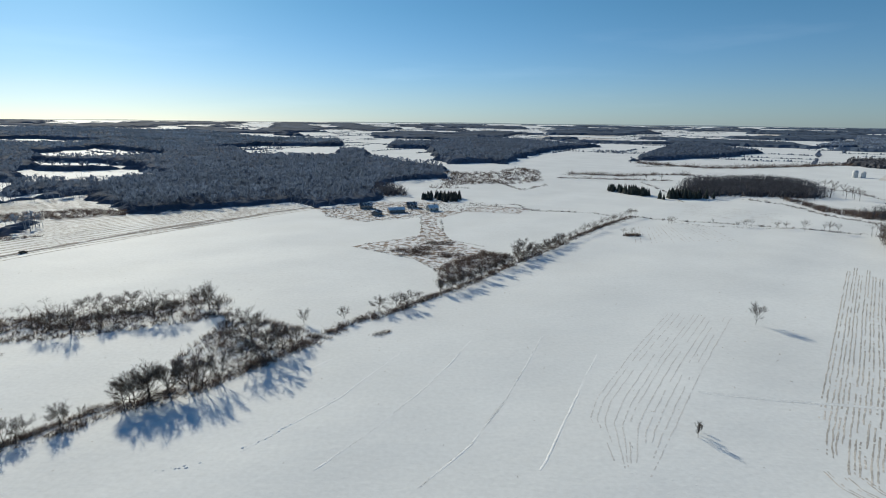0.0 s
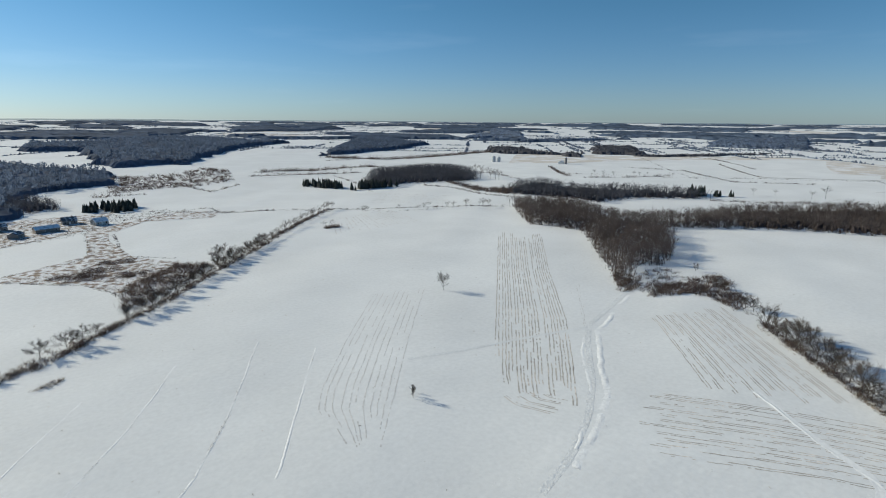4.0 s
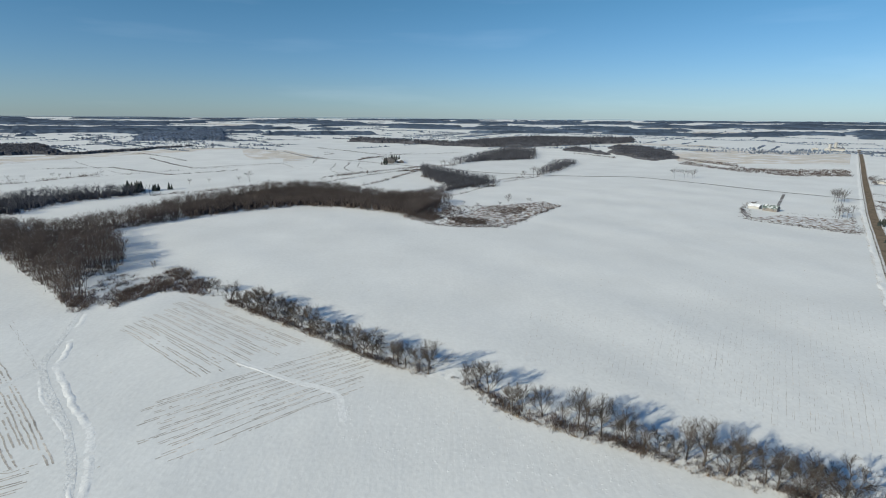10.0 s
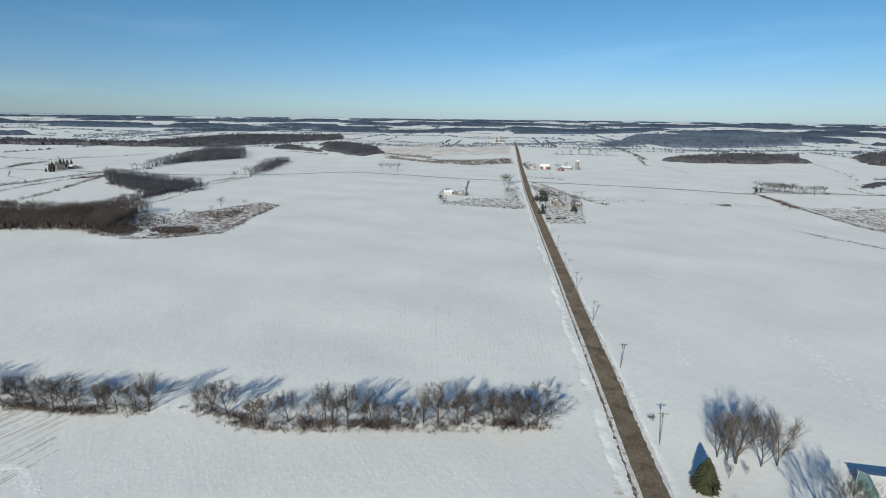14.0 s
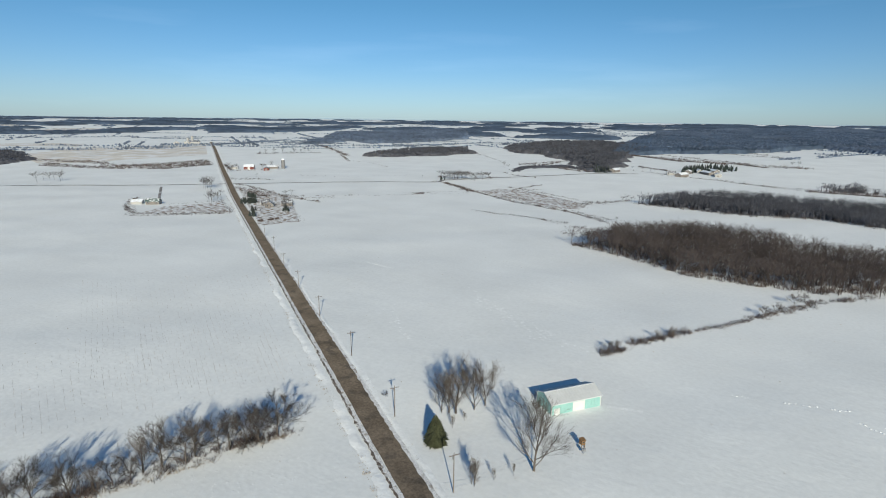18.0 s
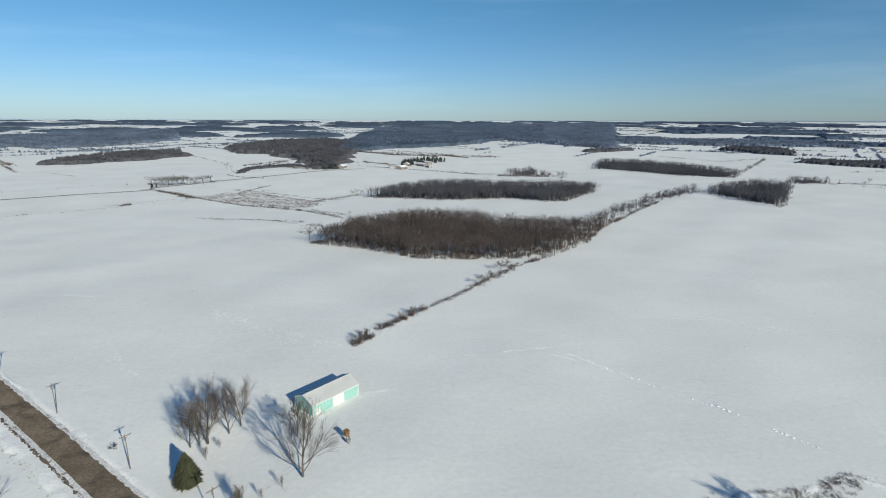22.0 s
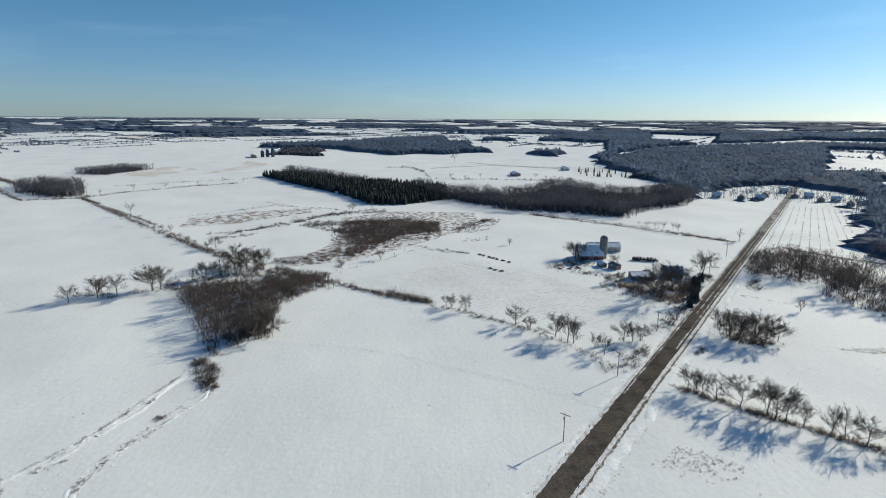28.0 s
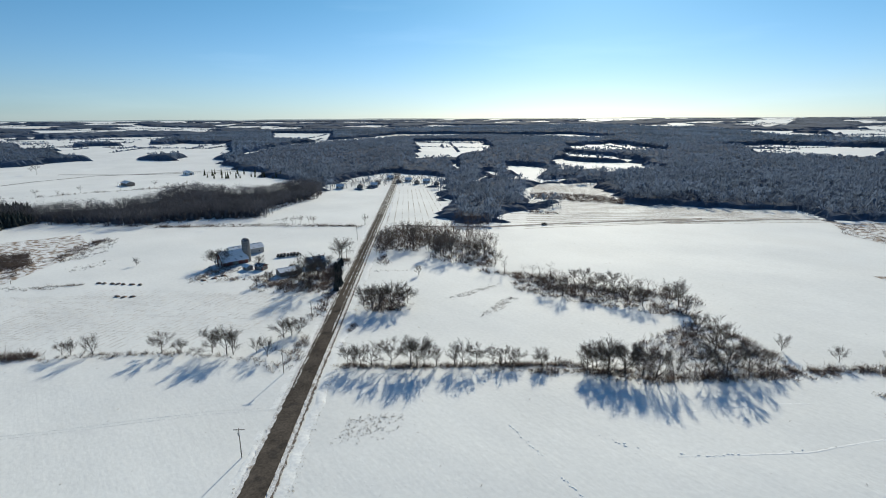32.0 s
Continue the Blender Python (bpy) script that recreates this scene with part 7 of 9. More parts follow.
crop_rows((-401, 446), (-370, 422), (-270, 444), (-373, 541), 9, 1.8, STUBBLE_DARK, seed=720, fill=1.8)
crop_rows((-591, 719), (-535, 641), (-428, 788), (-494, 818), 12, 2.5, STUBBLE_DARK, seed=721, fill=0.8)
crop_rows((-325, 206), (-287, 239), (-463, 352), (-477, 316), 5, 0.7, STUBBLE_DARK, seed=722, fill=0.8)
HEAP_SPOTS = [(-288, 19), (-286, 21), (-283, 24), (-281, 26), (-279, 28), (-276, 31), (-273, 34), (-260, 23), (-257, 25), (-255, 28), (-260, 64), (-262, 69), (-260, 59), (-252, 71)]
hedge_brush([(-307, -17), (-298, -3), (-290, 13)], 2.0, 1.3, 2.5, seed=723)
hedge_brush([(-264, 57), (-274, 68), (-253, 70), (-247, 85)], 6.0, 2.0, 2.0, seed=724)
wood([(-261, 155), (-240, 166), (-229, 190), (-269, 224), (-299, 198), (-293, 178)], 6.5, seed=725, area=10.0)
thicket([(-57, 314), (-19, 288), (-2, 261), (23, 289), (25, 305), (-1, 323), (-36, 311)], 1, seed=726, area=5.0)
thicket([(-17, 318), (-1, 315), (-5, 409), (-16, 411)], 1, seed=727, area=5.0)
thicket([(-96, 418), (-57, 398), (-18, 417), (39, 468), (42, 507), (-20, 494), (-79, 494), (-107, 452)], 1.5, seed=728, area=9.0)
hedge_brush([(-73, -85), (-75, -85)], 1.0, 0.6, 6.0, seed=729, label='dry brown weeds on a drifted bank')
hedge_brush([(-79, -89), (-81, -89)], 1.0, 0.6, 6.0, seed=730, label='dry brown weeds on a drifted bank')
hedge_brush([(-86, -93), (-89, -93)], 1.0, 0.6, 6.0, seed=731, label='dry brown weeds on a drifted bank')
hedge_brush([(-90, -93), (-92, -94)], 1.0, 0.6, 6.0, seed=732, label='dry brown weeds on a drifted bank')
hedge_brush([(-82, -89), (-84, -89)], 1.0, 0.6, 6.0, seed=733, label='dry brown weeds on a drifted bank')
hedge_brush([(-94, -92), (-96, -92)], 1.0, 0.6, 6.0, seed=734, label='dry brown weeds on a drifted bank')
hedge_brush([(-96, -89), (-98, -89)], 1.0, 0.6, 6.0, seed=735, label='dry brown weeds on a drifted bank')
hedge_brush([(-61, -88), (-63, -88)], 1.0, 0.6, 6.0, seed=736, label='dry brown weeds on a drifted bank')
hedge_brush([(-57, -85), (-59, -86)], 1.0, 0.6, 6.0, seed=737, label='dry brown weeds on a drifted bank')
hedge_brush([(-58, -80), (-59, -80)], 1.0, 0.6, 6.0, seed=738, label='dry brown weeds on a drifted bank')
hedge_brush([(-91, -77), (-93, -77)], 1.0, 0.6, 6.0, seed=739, label='dry brown weeds on a drifted bank')
hedge_brush([(-102, -75), (-104, -75)], 1.0, 0.6, 6.0, seed=740, label='dry brown weeds on a drifted bank')
hedge_brush([(-89, -76), (-91, -76)], 1.0, 0.6, 6.0, seed=741, label='dry brown weeds on a drifted bank')
hedge_brush([(-72, -91), (-75, -91)], 1.0, 0.6, 6.0, seed=742, label='dry brown weeds on a drifted bank')
hedge_brush([(-109, -84), (-111, -84)], 1.0, 0.6, 6.0, seed=743, label='dry brown weeds on a drifted bank')
hedge_brush([(-124, -80), (-127, -80)], 1.0, 0.6, 6.0, seed=744, label='dry brown weeds on a drifted bank')
hedge_brush([(164, 434), (197, 413), (239, 398), (271, 384), (300, 363)], 3, 1.8, 1.6, seed=745)
hedge_brush([(125, 350), (136, 351)], 4, 3, 5, seed=746)
hedge_brush([(160, 737), (212, 723), (264, 712), (307, 698)], 6, 4.5, 0.9, seed=747)
hedge_brush([(317, 534), (334, 494), (333, 441), (346, 404)], 6, 2.4, 1.4, seed=748)
hedge_brush([(44, 486), (76, 467), (118, 455)], 4, 2, 1.2, seed=749)
hedge_brush([(66, 707), (93, 616), (132, 666)], 5, 3, 0.8, seed=750)
hedge_brush([(262, 689), (258, 583), (245, 530)], 4, 2, 0.8, seed=751)
hedge_brush([(349, 946), (462, 953), (644, 968)], 6, 3.5, 0.6, seed=752)
hedge_brush([(175, 776), (237, 713), (288, 704)], 4, 2, 0.8, seed=753)
hedge_brush([(444, 622), (460, 575), (440, 506)], 5, 2.5, 1, seed=754)
tree(181.0, 403.8, 5.9, 2, 755, 1.15)
tree(212.1, 401.0, 4.7, 0, 756, 1.15)
tree(233.1, 391.0, 6.6, 5, 757, 1.15)
tree(237.3, 391.4, 6.2, 3, 758, 1.15)
tree(252.7, 383.5, 6.8, 1, 759, 1.15)
tree(257.2, 381.2, 6.4, 6, 760, 1.15)
tree(267.1, 375.1, 9.0, 4, 761, 1.15)
tree(280.7, 369.0, 8.9, 2, 762, 1.15)
tree(286.0, 368.0, 7.7, 0, 763, 1.15)
tree(411.3, 526.9, 12.4, 5, 764, 1.15)
tree(415.1, 520.8, 14.3, 3, 765, 1.15)
tree(416.0, 514.7, 13.1, 1, 766, 1.15)
tree(174.1, 723.1, 10.9, 6, 767, 1.15)
tree(187.8, 722.6, 10.2, 4, 768, 1.15)
tree(203.6, 717.2, 10.2, 2, 769, 1.15)
tree(221.0, 717.8, 10.9, 0, 770, 1.15)
tree(238.3, 707.3, 10.7, 5, 771, 1.15)
tree(258.9, 707.4, 10.0, 3, 772, 1.15)
tree(274.4, 703.1, 10.0, 1, 773, 1.15)
tree(293.0, 698.1, 9.9, 6, 774, 1.15)
tree(436.5, 593.6, 14.4, 4, 775, 1.15)
tree(439.0, 584.3, 14.2, 2, 776, 1.15)
hedge_brush([(27, -163), (22, -171)], 2.5, 2.8, 3, seed=777)
hedge_brush([(20, -176), (15, -183), (3, -199)], 2.5, 2.4, 2.5, seed=778)
hedge_brush([(3, -198), (-18, -224)], 2, 1.5, 2, seed=779)
hedge_brush([(-18, -226), (-44, -262)], 3, 2.6, 2.2, seed=780)
tree(24.9, -166.8, 4.5, 6, 781, 1.00)
tree(23.1, -169.4, 4.1, 4, 782, 1.00)
tree(12.0, -185.4, 4.3, 2, 783, 1.00)
tree(7.5, -192.0, 3.9, 0, 784, 1.00)
tree(-23.0, -231.5, 4.9, 5, 785, 1.00)
tree(-27.9, -238.4, 5.5, 3, 786, 1.00)
LANE_CAR = (-239.6, 285.5, 67)

# ---- the country road ----
# scrub and rough plots between the creek woods and the road
wood([(485, 31), (555, -13), (618, -63), (655, -40), (585, -5), (523, 22), (504, 42)], 8, seed=880, area=9.0)
wood([(770, 33), (701, 31), (642, 14), (587, -28), (635, -65), (666, -41), (725, -8)], 10, seed=881, area=10.0)
wood([(444, 60), (420, 48), (404, 24), (440, 14), (484, 28), (520, 80)], 6.5, seed=882, area=8.0)
thicket([(384, -3), (365, -17), (366, -33), (384, -30), (396, -7)], 2.4, seed=883, area=1.6, mat=WOOD_TWIG)
thicket([(405, 28), (376, 12), (388, 0), (425, 12)], 2.4, seed=884, area=1.8, mat=WOOD_TWIG)
thicket([(448, -36), (420, -40), (408, -60), (440, -72)], 1.6, seed=885, area=3.0)
hedge_brush([(486, -295), (450, -262), (416, -246), (404, -247)], 4, 1.8, 2.2, seed=886, mat=WOOD_TWIG)
hedge_brush([(404, -247), (372, -266), (349, -289)], 4, 1.6, 2.4, seed=887)
hedge_brush([(349, -289), (409, -328)], 3, 1.4, 1.2, seed=888)
hedge_brush([(492, -415), (453, -406), (372, -372), (320, -365)], 5, 1.8, 2.0, seed=889)
hedge_brush([(333, -296), (294, -268), (272, -291)], 3, 1.2, 1.2, seed=890)
thicket([(460, -408), (400, -375), (380, -350), (420, -365)], 1.5, seed=891, area=3.5)
for bx, by, bh in ((646, -536, 9), (640, -545, 7), (597, -556, 9), (604, -561, 8), (617, -593, 8), (571, -560, 8), (530, -482, 5), (375, -376, 6), (375, -384, 6), (317, -322, 6), (338, -313, 5)):
    tree(bx, by, bh, int(bh) % 7, 900 + bh, 1.5, "leafless tree beside farm buildings in snow")
for bx, by, bh in ((325, -608, 12), (308, -594, 12), (302, -600, 13), (296, -610, 13), (295, -624, 11), (300, -606, 11), (278, -611, 11), (272, -623, 11), (270, -637, 10), (285, -617, 8)):
    tree(bx, by, bh, bh % 7, 920 + bh, 1.7, "broad leafless tree round a snowed-in house")
for bx, by, bh in ((832, 94, 9), (829, 88, 11), (854, 84, 12), (871, 79, 10), (800, 91, 7)):
    conifer_wood([(bx - 5, by - 5), (bx + 5, by - 5), (bx + 5, by + 5), (bx - 5, by + 5)], bh, 18, 940 + bh, "small clump of dark conifers beside a farmhouse")

# brush along the little western valley
thicket([(-343, -75), (-303, -56), (-313, -43), (-334, -31), (-349, -6), (-379, -7), (-388, -36), (-373, -75)], 2.6, seed=950, area=2.2, mat=WOOD_TWIG)
thicket([(-261, -94), (-263, -70), (-286, -53), (-304, -39), (-303, -53), (-280, -77), (-272, -95)], 2.0, seed=951, area=3.0, mat=WOOD_TWIG)
hedge_brush([(-327, -144), (-347, -129), (-365, -116)], 5, 2.6, 1.4, seed=952, mat=WOOD_TWIG)
hedge_brush([(-369, -113), (-390, -102), (-407, -86), (-427, -54)], 6, 3.0, 1.3, seed=953, mat=WOOD_TWIG)
hedge_brush([(-361, -10), (-347, 9), (-360, 28), (-396, 40)], 5, 1.6, 1.2, seed=954)
wood([(-672, -215), (-592, -100), (-630, -97), (-700, -159), (-751, -232)], 9, seed=955, area=10.0)
wood([(-242, -109), (-248, -92), (-262, -96), (-265, -114), (-257, -121)], 7, seed=956, area=9.0)
thicket([(-219, -79), (-231, -61), (-242, -62), (-240, -79), (-233, -85)], 3.0, seed=957, area=2.5, mat=WOOD_TWIG)
hedge_brush([(-420, 73), (-407, 103), (-381, 130)], 4, 2.2, 1.0, seed=958)
hedge_brush([(-409, -172), (-441, -150), (-430, -112), (-422, -81)], 4, 1.4, 1.2, seed=959)

# dark broken earth and weeds along the gully's edges, and the snow drifted into its hollow
hedge_brush([(-97, -92), (-104, -88), (-112, -85), (-122, -82), (-135, -80), (-149, -79)], 0.9, 0.45, 4.0, seed=960, label='dark weeds and broken earth along a snowy gully edge', mat=WOOD_TWIG)
hedge_brush([(-95, -89), (-100, -85)], 1.8, 0.6, 4.0, seed=961, label='dark weeds and broken earth along a snowy gully edge', mat=WOOD_TWIG)
hedge_brush([(-91, -95), (-83, -92), (-77, -91), (-69, -90), (-64, -90), (-58, -86)], 1.4, 0.75, 4.0, seed=962, label='dark weeds and broken earth along a snowy gully edge', mat=WOOD_TWIG)
hedge_brush([(-58, -86), (-57, -83), (-58, -78)], 1.6, 0.9, 5.0, seed=963, label='dark weeds and broken earth along a snowy gully edge', mat=WOOD_TWIG)
hedge_brush([(-71, -67), (-77, -71), (-83, -74), (-91, -76), (-100, -76), (-108, -75), (-120, -72), (-130, -68)], 0.9, 0.45, 3.5, seed=964, label='dark weeds and broken earth along a snowy gully edge', mat=WOOD_TWIG)
hedge_brush([(-86, -88), (-85, -84)], 1.2, 0.6, 4.0, seed=965, label='dark weeds and broken earth along a snowy gully edge', mat=WOOD_TWIG)
hedge_brush([(-58, -77), (-61, -71)], 1.2, 0.35, 3.0, seed=966, label='dark weeds and broken earth along a snowy gully edge', mat=WOOD_TWIG)
hedge_brush([(-107, -75), (-108, -74)], 0.8, 0.9, 5.0, seed=967, label='dark weeds and broken earth along a snowy gully edge', mat=WOOD_TWIG)
ridge('drift', [(-61, -84), (-62, -80), (-67, -78), (-72, -81), (-79, -83)], 4.0, 0.7, SNOW_BANK, 968, 0.8, 'smooth snow drift in a gully hollow', 'snow bank')
ridge('drift', [(-109, -84), (-120, -80), (-133, -79), (-146, -78)], 1.6, 0.4, SNOW_BANK, 969, 0.8, 'smooth snow drift along a gully edge', 'snow bank')
thicket([(-101, 48), (-96, 63), (-100, 67), (-104, 63), (-108, 55)], 0.5, seed=970, area=0.8)

ROAD_LINE = [(-1150, 809), (-97.1, 27.1), (57.8, -86.4), (425, -357), (1197, -945)]
ribbon("road", ROAD_LINE, 5.8, ROAD, 0.12, 3.0, 0.035, 0.08, "straight worn asphalt country road, tan-brown with slush and dark wet patches", "road")


def beside(offset):
    """The road's line, shifted to one side."""
    p = np.array(ROAD_LINE, float)
    d = (p[-1] - p[0]) / np.linalg.norm(p[-1] - p[0])
    q = p + np.array([-d[1], d[0]]) * offset
    return [tuple(r) for r in q]


ribbon("road_shoulder", beside(3.45), 0.9, ROAD_EDGE, 0.14, 1.2, 0.5, label="snow and gravel edge beside a country road", category="shoulder", seed=3)
ribbon("road_shoulder", beside(-3.2), 0.9, ROAD_EDGE, 0.14, 1.2, 0.5, label="snow and gravel edge beside a country road", category="shoulder", seed=4)
ribbon("dirt_strip", beside(4.1), 0.8, DIRT, 0.13, 0.8, 0.7, label="strip of brown dirt thrown up by the plough beside a road", category="verge", seed=11)
for k, (o, w, near) in enumerate(((-2.1, 0.5, 60), (0.1, 0.4, 130), (2.0, 0.5, 90), (-0.9, 0.6, 330), (1.2, 0.6, 330))):
    way = [p for p in zip(*along([beside(o)[1], beside(o)[0]], 40.0)) if math.hypot(*p) > near + 60]
    ribbon("slush_streak", way, w, SLUSH, 0.22, 1.6, 0.95, 0.0, "patchy streak of packed snow and slush on a road", "slush", seed=20 + k, across=2)
ridge("ploughed_bank", beside(6.0), 3.0, 0.55, SNOW_BANK, 5, 1.2, "ploughed snow bank along a country road", "snow bank")
ridge("ploughed_bank", beside(-4.8), 1.8, 0.34, SNOW_BANK, 6, 1.2, "ploughed snow bank along a country road", "snow bank")
for side, tall in ((8.0, 0.5), (-4.4, 0.3), (7.2, 0.4)):
    hedge_brush(beside(side)[1:3], 1.0, tall, 1.6, 7, "dry weeds along a road ditch", DRY_GRASS)
    hedge_brush([beside(side)[2], beside(side)[3]], 1.2, tall, 0.9, 8, "dry weeds along a road ditch", DRY_GRASS)
    hedge_brush([beside(side)[1], (-400 + side * 0.6, 252 + side * 0.8)], 1.2, tall, 0.9, 9, "dry weeds along a road ditch", DRY_GRASS)


# ---- materials of buildings and fittings ----
MINT = material("mint_painted_steel", (0.27, 0.47, 0.43), 0.5, 0.0, vary=0.06, size=3, grain=0.05, grain_size=0.3, bump=0.1)
WHITE = material("white_paint", (0.62, 0.62, 0.60), 0.5, vary=0.05, size=2, grain=0.05, grain_size=0.2, bump=0.1)
ZINC = material("zinc_roof", (0.56, 0.57, 0.57), 0.6, 0.1, vary=0.05, size=4, grain=0.05, grain_size=0.4)
ROOF_SNOW = material("roof_snow", (0.80, 0.82, 0.85), 0.75, vary=0.05, size=3, grain=0.05, grain_size=0.5, second=(0.33, 0.33, 0.35), share=0.2)
ROOF_DARK = material("dark_shingles", (0.11, 0.11, 0.12), 0.85, vary=0.2, size=2, grain=0.2, grain_size=0.3, second=(0.66, 0.68, 0.71), share=0.4)
ROOF_GREEN = material("green_roof", (0.09, 0.13, 0.12), 0.8, vary=0.15, size=3, grain=0.15, grain_size=0.3, second=(0.72, 0.74, 0.76), share=0.5)
RED = material("red_barn_boards", (0.16, 0.055, 0.047), 0.8, vary=0.2, size=3, grain=0.2, grain_size=0.25)
GREY_BOARD = material("weathered_boards", (0.20, 0.18, 0.165), 0.9, vary=0.25, size=2, grain=0.25, grain_size=0.2)
BROWN_BOARD = material("brown_boards", (0.20, 0.115, 0.055), 0.85, vary=0.2, size=1, grain=0.2, grain_size=0.15)
SIDING = material("pale_siding", (0.38, 0.37, 0.35), 0.7, vary=0.1, size=3, grain=0.08, grain_size=0.3)
CONCRETE = material("silo_concrete", (0.20, 0.195, 0.19), 0.9, vary=0.15, size=3, grain=0.15, grain_size=0.4)
BLUE_STEEL = material("dark_blue_enamel", (0.045, 0.075, 0.12), 0.4, 0.2, vary=0.15, size=3, grain=0.1, grain_size=0.5)
GLASS_DARK = material("window_glass", (0.03, 0.04, 0.05), 0.1, vary=0.1, size=1, grain=0.05, grain_size=0.2, bump=0.0, spec=0.6)
POLE_WOOD = material("pole_timber", (0.17, 0.14, 0.115), 0.9, vary=0.2, size=1, grain=0.25, grain_size=0.1)
STEEL = material("dull_steel", (0.35, 0.36, 0.37), 0.5, 0.6, vary=0.1, size=1, grain=0.1, grain_size=0.1)
MACHINE = material("old_machine_paint", (0.10, 0.10, 0.10), 0.7, vary=0.35, size=1, grain=0.3, grain_size=0.3, each=0.4, second=(0.22, 0.10, 0.05), share=0.4)
TYRE = material("tyre_rubber", (0.03, 0.03, 0.03), 0.85, vary=0.2, size=0.5, grain=0.2, grain_size=0.1)


# ---- shapes ----
def box(bm, x0, x1, y0, y1, z0, z1, bevel=0.0):
    m = Matrix.Translation(((x0 + x1) / 2, (y0 + y1) / 2, (z0 + z1) / 2)) @ Matrix.Diagonal((x1 - x0, y1 - y0, z1 - z0, 1))
    made = bmesh.ops.create_cube(bm, size=1, matrix=m)["verts"]
    if bevel:
        bmesh.ops.bevel(bm, geom=list({e for q in made for e in q.link_edges}), offset=bevel, segments=1, affect="EDGES")
    return bm


def prism(points, x0, x1):
    """A profile in y and z drawn out along x."""
    bm = bmesh.new()
    a = [bm.verts.new((x0, y, z)) for y, z in points]
    b = [bm.verts.new((x1, y, z)) for y, z in points]
    bm.faces.new(a[::-1]), bm.faces.new(b)
    for i in range(len(points)):
        j = (i + 1) % len(points)
        bm.faces.new((a[i], a[j], b[j], b[i]))
    bmesh.ops.recalc_face_normals(bm, faces=bm.faces)
    return bm


def drum(r0, r1, z0, z1, sides=20, x=0.0, y=0.0):
    bm = bmesh.new()
    bmesh.ops.create_cone(bm, cap_ends=True, segments=sides, radius1=r0, radius2=r1, depth=z1 - z0, matrix=Matrix.Translation((x, y, (z0 + z1) / 2)))
    return bm


def rail(p, q, r0, r1, sides=8):
    """A tapered round bar from p to q."""
    p, q = Vector(p), Vector(q)
    bm = bmesh.new()
    m = Matrix.Translation((p + q) / 2) @ (q - p).to_track_quat("Z", "Y").to_matrix().to_4x4()
    bmesh.ops.create_cone(bm, cap_ends=True, segments=sides, radius1=r0, radius2=r1, depth=(q - p).length, matrix=m)
    return bm


def gable_building(name, x, y, turn, length, width, eave, rise, wall_mat, roof_mat, label, category, openings=(), chimney=False, trim=None,
                   over=0.4, ribs=0.0, group=""):
    """A building with a pitched roof along its own x. openings: (kind, side, place along, width, bottom, top, material), where side is
    -1 for the long front, 1 for the long back, 2 and -2 for the gable ends."""
    root = thing(name, x, y, turn, gz(x, y) - 0.25, label, category, group)
    h, e, l = width / 2, eave + 0.25, length / 2
    part("wall", prism([(-h, 0), (h, 0), (h, e), (0, e + rise), (-h, e)], -l, l), wall_mat, root)
    slope = rise / h
    for s in (-1, 1):
        lo = e - over * slope
        pts = [(s * (h + over), lo + 0.03), (0, e + rise + 0.03), (0, e + rise + 0.2), (s * (h + over), lo + 0.2)]
        roof = part("roof", prism(pts, -l - over, l + over), roof_mat, root)
        if ribs:
            n = int((length + 2 * over) / ribs)
            for i in range(n + 1):
                rx = -l - over + 0.03 + i * (length + 2 * over - 0.06) / n
                rp = [(s * (h + over), lo + 0.2), (0, e + rise + 0.2), (0, e + rise + 0.26), (s * (h + over), lo + 0.26)]
                part("roof_rib", prism(rp, rx - 0.03, rx + 0.03), roof_mat, roof)
    cap = bmesh.new()
    box(cap, -l - over, l + over, -0.15, 0.15, e + rise + 0.19, e + rise + 0.27)
    part("ridge_cap", cap, roof_mat, root)
    if trim:
        for cx in (-l, l):
            for cy in (-h, h):
                part("corner_trim", box(bmesh.new(), cx - 0.08, cx + 0.08, cy - 0.08, cy + 0.08, 0.1, e - 0.12), trim, root)
        for s in (-1, 1):
            part("eave_trim", box(bmesh.new(), -l, l, s * h - 0.07, s * h + 0.07, e - 0.32, e - 0.1), trim, root)
    if ribs:
        n = int(length / 0.9)
        for s in (-1, 1):
            for i in range(1, n):
                rx = -l + i * length / n
                part("wall_rib", box(bmesh.new(), rx - 0.03, rx + 0.03, s * h - 0.03 - (s < 0) * 0.02, s * h + 0.03 + (s > 0) * 0.02, 0.2, e - 0.32), wall_mat, root)
    for kind, side, at, w, z0, z1, mat in openings:
        ob_root = None
        if abs(side) == 1:
            face = side * h
            leaf = box(bmesh.new(), at - w / 2, at + w / 2, face - 0.07, face + 0.07, z0 + 0.25, z1 + 0.25)
            bars = [(at - w / 2 - 0.08, at - w / 2, z0 + 0.2, z1 + 0.33), (at + w / 2, at + w / 2 + 0.08, z0 + 0.2, z1 + 0.33), (at - w / 2, at + w / 2, z1 + 0.25, z1 + 0.33)]
            ob_root = part(kind, leaf, mat, root)
            for b0, b1, c0, c1 in bars:
                part("frame_bar", box(bmesh.new(), b0, b1, face - 0.1, face + 0.1, c0, c1), trim or WHITE, ob_root)
        else:
            face = (1 if side > 0 else -1) * l
            leaf = box(bmesh.new(), face - 0.07, face + 0.07, at - w / 2, at + w / 2, z0 + 0.25, z1 + 0.25)
            ob_root = part(kind, leaf, mat, root)
